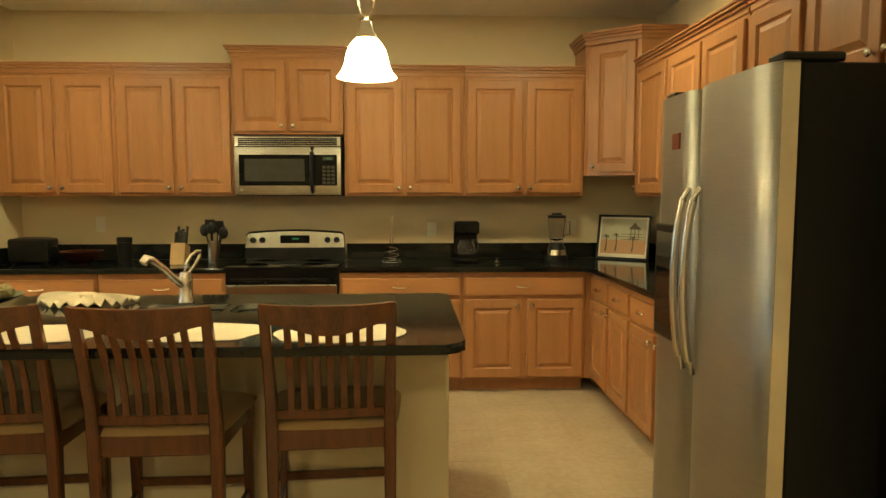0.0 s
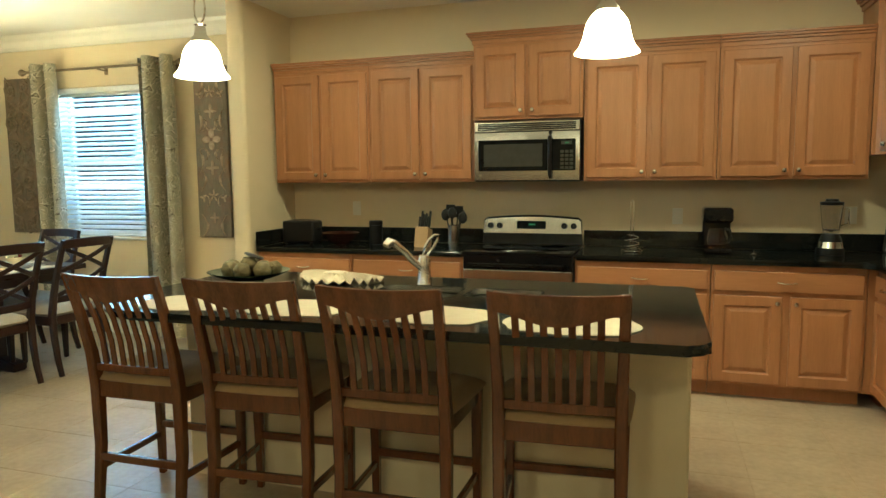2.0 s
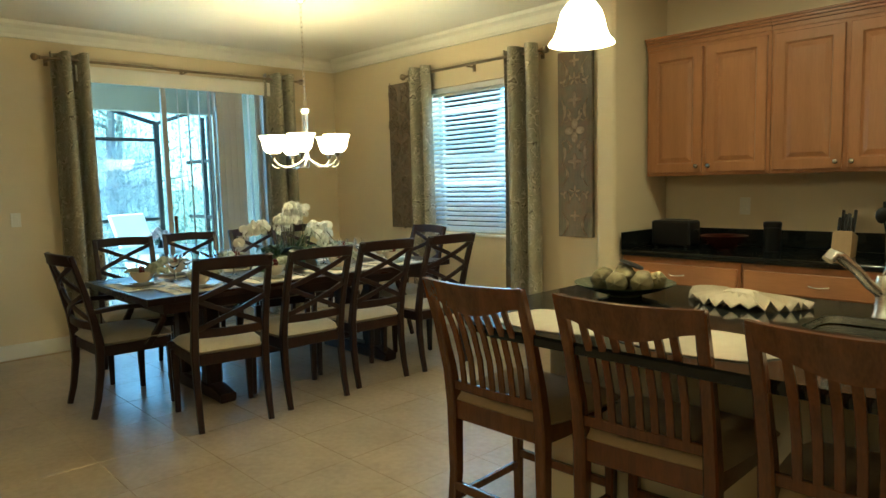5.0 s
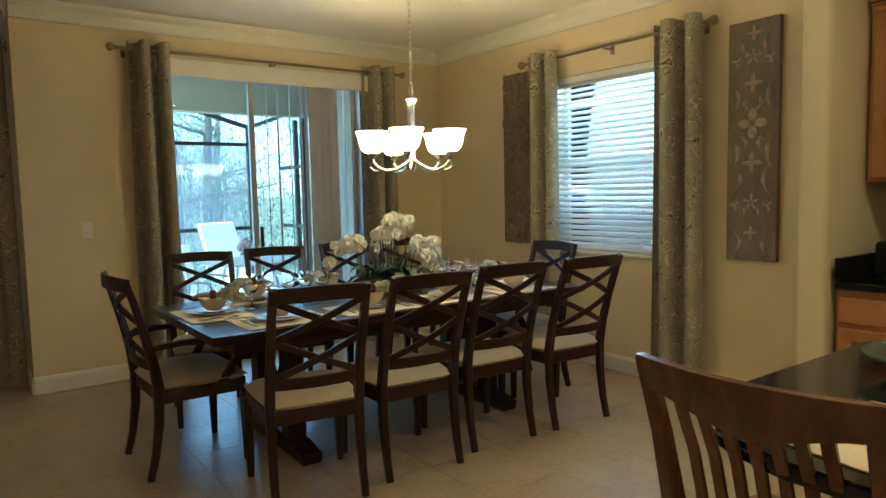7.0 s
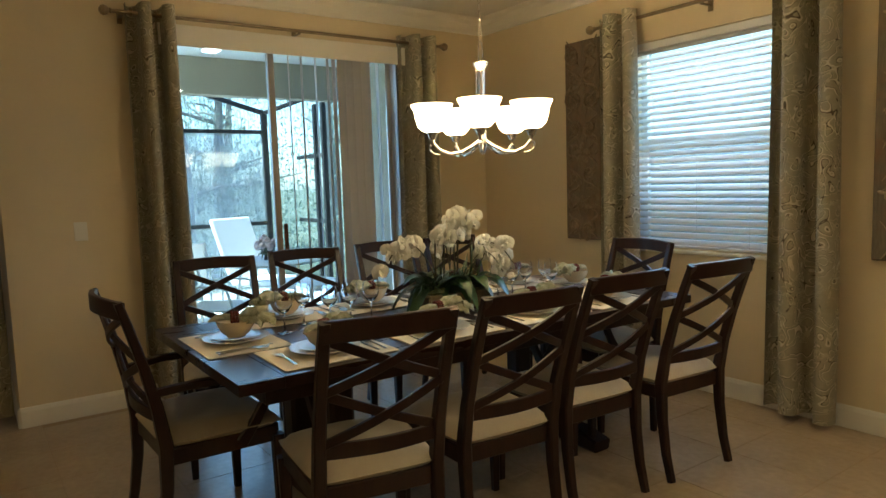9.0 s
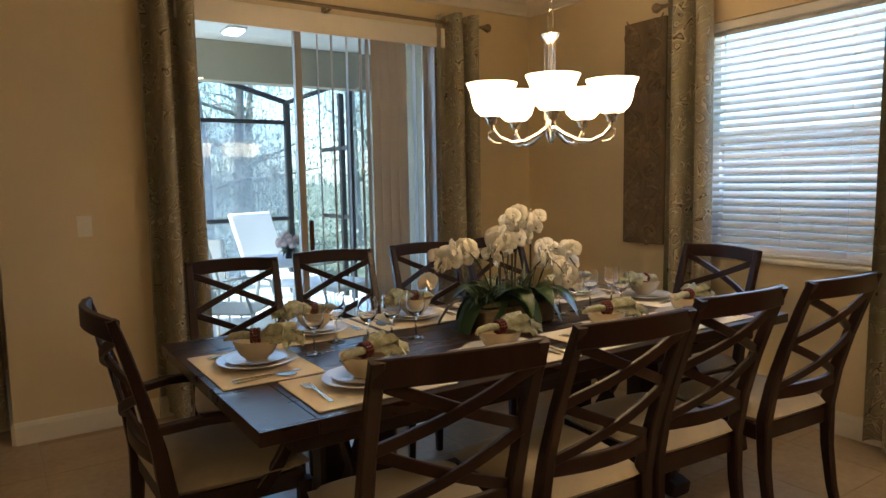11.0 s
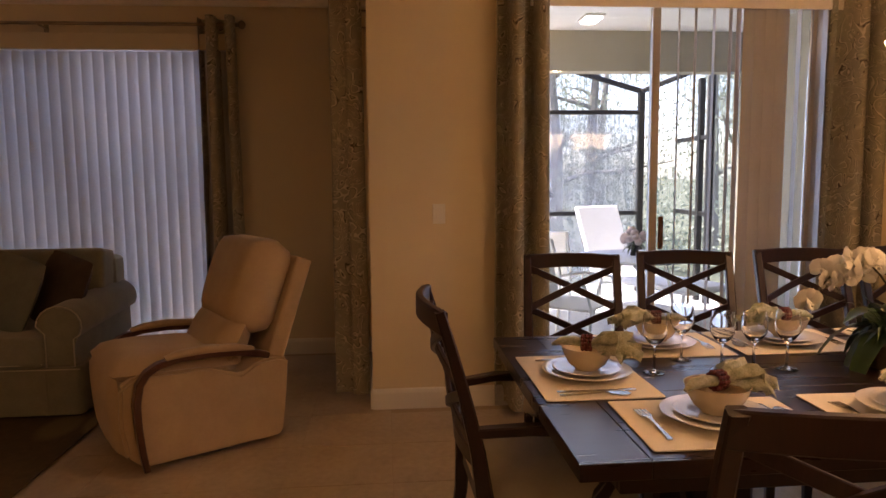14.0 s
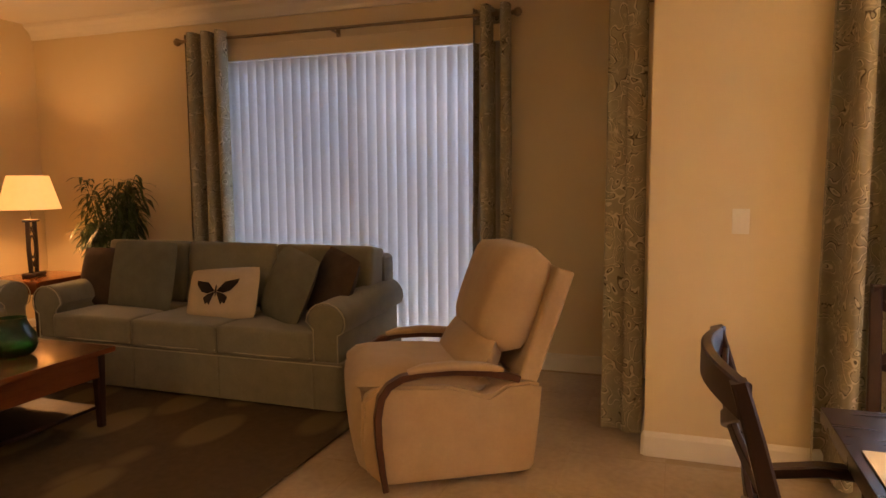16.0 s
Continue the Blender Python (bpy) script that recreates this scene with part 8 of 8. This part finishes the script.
# woods
def tree(x, y, h, seed):
    ob = thing("tree", "woodland tree with pale sunlit leaves", "tree", pose(x, y, -0.2), "trees behind the patio")
    r = random.Random(seed)
    tb_ = bmesh.new()
    tube(tb_, [(0, 0, 0.002), (r.uniform(-0.1, 0.1), r.uniform(-0.1, 0.1), h * 0.4), (r.uniform(-0.3, 0.3), r.uniform(-0.3, 0.3), h * 0.95)], [0.16, 0.11, 0.03], 8)
    limbs = []
    for k in range(9):
        z = h * r.uniform(0.2, 0.85)
        a = r.uniform(0, 6.28)
        ln = r.uniform(0.8, 2.0)
        tip = (ln * math.cos(a), ln * math.sin(a), z + r.uniform(0.1, 0.9))
        tube(tb_, [(0, 0, z), (tip[0] * 0.5, tip[1] * 0.5, z + 0.2), tip], [0.05, 0.03, 0.012], 5)
        limbs.append(tip)
    part("trunk", tb_, BARK, ob)
    pos, faces = [], []
    for k in range(3000):
        t = r.choice(limbs)
        u = r.uniform(0.3, 1.1)
        c = Vector((t[0] * u + r.gauss(0, 0.35), t[1] * u + r.gauss(0, 0.35), t[2] + r.gauss(0, 0.45) - 0.25))
        c.z = max(c.z, 0.15)
        e = Euler((r.uniform(-1.2, 1.2), r.uniform(-1.2, 1.2), r.uniform(0, 6.28))).to_matrix()
        s = r.uniform(0.018, 0.05)
        i = len(pos)
        if k % 4 == 0:  # hanging moss
            w, h_ = r.uniform(0.006, 0.014), r.uniform(0.15, 0.55)
            pos += [c + Vector(v) for v in ((-w, r.uniform(-w, w), 0), (w, r.uniform(-w, w), 0), (w * 0.4 + r.uniform(-0.04, 0.04), 0, -min(h_, c.z)), (0, 0.01, -min(h_, c.z) * 0.98))]
            faces.append((i, i + 1, i + 2, i + 3))
            continue
        pos += [c + e @ Vector(v) * s for v in ((-1, 0, 0), (0, -0.5, 0.1), (1, 0, 0), (0, 0.5, 0.1))]
        faces.append((i, i + 1, i + 2, i + 3))
    me = bpy.data.meshes.new("crown")
    me.from_pydata([tuple(p) for p in pos], [], faces)
    me.materials.append(FOLIAGE)
    cr = new("crown", me)
    cr.parent = ob


trn = random.Random(12)
for k in range(22):
    tree(-15.0 - 2.2 * (k % 3) + trn.uniform(-0.8, 0.8), -6 + 0.95 * k + trn.uniform(-0.4, 0.4), trn.uniform(4.5, 7.5), k)
und = random.Random(31)
pos, faces = [], []
for k in range(26000):
    c = Vector((und.uniform(-20, -13.2), und.uniform(-8, 18), abs(und.gauss(0, 0.7)) - 0.18))
    if k % 2:
        c = Vector((und.uniform(-22, -18), und.uniform(-8, 18), und.uniform(0, 5.5)))
    e = Euler((und.uniform(-1.3, 1.3), und.uniform(-1.3, 1.3), und.uniform(0, 6.28))).to_matrix()
    s = und.uniform(0.03, 0.09)
    i = len(pos)
    pos += [c + e @ Vector(v) * s for v in ((-1, 0, 0), (0, -0.4, 0.1), (1, 0, 0), (0, 0.4, 0.1))]
    faces.append((i, i + 1, i + 2, i + 3))
me = bpy.data.meshes.new("undergrowth")
me.from_pydata([tuple(p) for p in pos], [], faces)
me.materials.append(FOLIAGE)
tagged(new("undergrowth", me), "tangled pale green undergrowth and creepers at the wood's edge", "undergrowth", kind="stuff")

# trim rings for the added, unseen ceiling lamps
for cx, cy in ADDED_CANS:
    cn = thing("downlight", "trim ring of an added ceiling lamp, out of view", "ceiling light", pose(cx, cy, CEIL_Z), "kitchen downlights")
    part("trim_ring", lathe(bmesh.new(), [(0.075, -0.001), (0.095, -0.001), (0.095, -0.006), (0.075, -0.010)], 28), TRIM, cn)

# floor tiles, nearest stretch one by one
TS = 0.457
tile_bm = bmesh.new()
box(tile_bm, -TS / 2 + 0.0012, TS / 2 - 0.0012, -TS / 2 + 0.0012, TS / 2 - 0.0012, -0.009, 0.0, 0.0012)
TILE_ME = mesh_of(tile_bm, "tile", TILE)
floor_ob = bpy.data.objects["floor"]
rest_pos, rest_faces = [], []
ix0, ix1 = -8.35, 1.8
count = 0
nx, ny = int(10.2 / TS) + 1, int(9.3 / TS) + 1
for i in range(nx):
    for j in range(ny):
        x, y = -8.30 + (i + 0.5) * TS, -3.36 + (j + 0.5) * TS
        if y > 5.75 or x > 1.8:
            continue
        if x < -7.0 and y > 2.0 or x > 1.25 and y < 2.2:
            continue
        near = -6.8 < x < 1.3 and 0.2 < y < 5.6 and not (-3.0 < x < -0.1 and 3.1 < y < 3.7) and not (y > 5.25 and x > -3.1)
        if near and count < 298:
            t = new("tile", TILE_ME)
            t.parent = floor_ob
            t.location = (x, y, 0.0)
            count += 1
        else:
            a = TS / 2 - 0.0012
            k = len(rest_pos)
            rest_pos += [(x - a, y - a, -0.0005), (x + a, y - a, -0.0005), (x + a, y + a, -0.0005), (x - a, y + a, -0.0005), (x - a, y - a, -0.009), (x + a, y - a, -0.009), (x + a, y + a, -0.009), (x - a, y + a, -0.009)]
            rest_faces += [(k, k + 1, k + 2, k + 3), (k, k + 4, k + 5, k + 1), (k + 1, k + 5, k + 6, k + 2), (k + 2, k + 6, k + 7, k + 3), (k + 3, k + 7, k + 4, k)]
me = bpy.data.meshes.new("outer_tiles")
me.from_pydata(rest_pos, [], rest_faces)
me.materials.append(TILE)
ot = new("outer_tiles", me)
ot.parent = floor_ob
tagged(ot, kind="stuff")
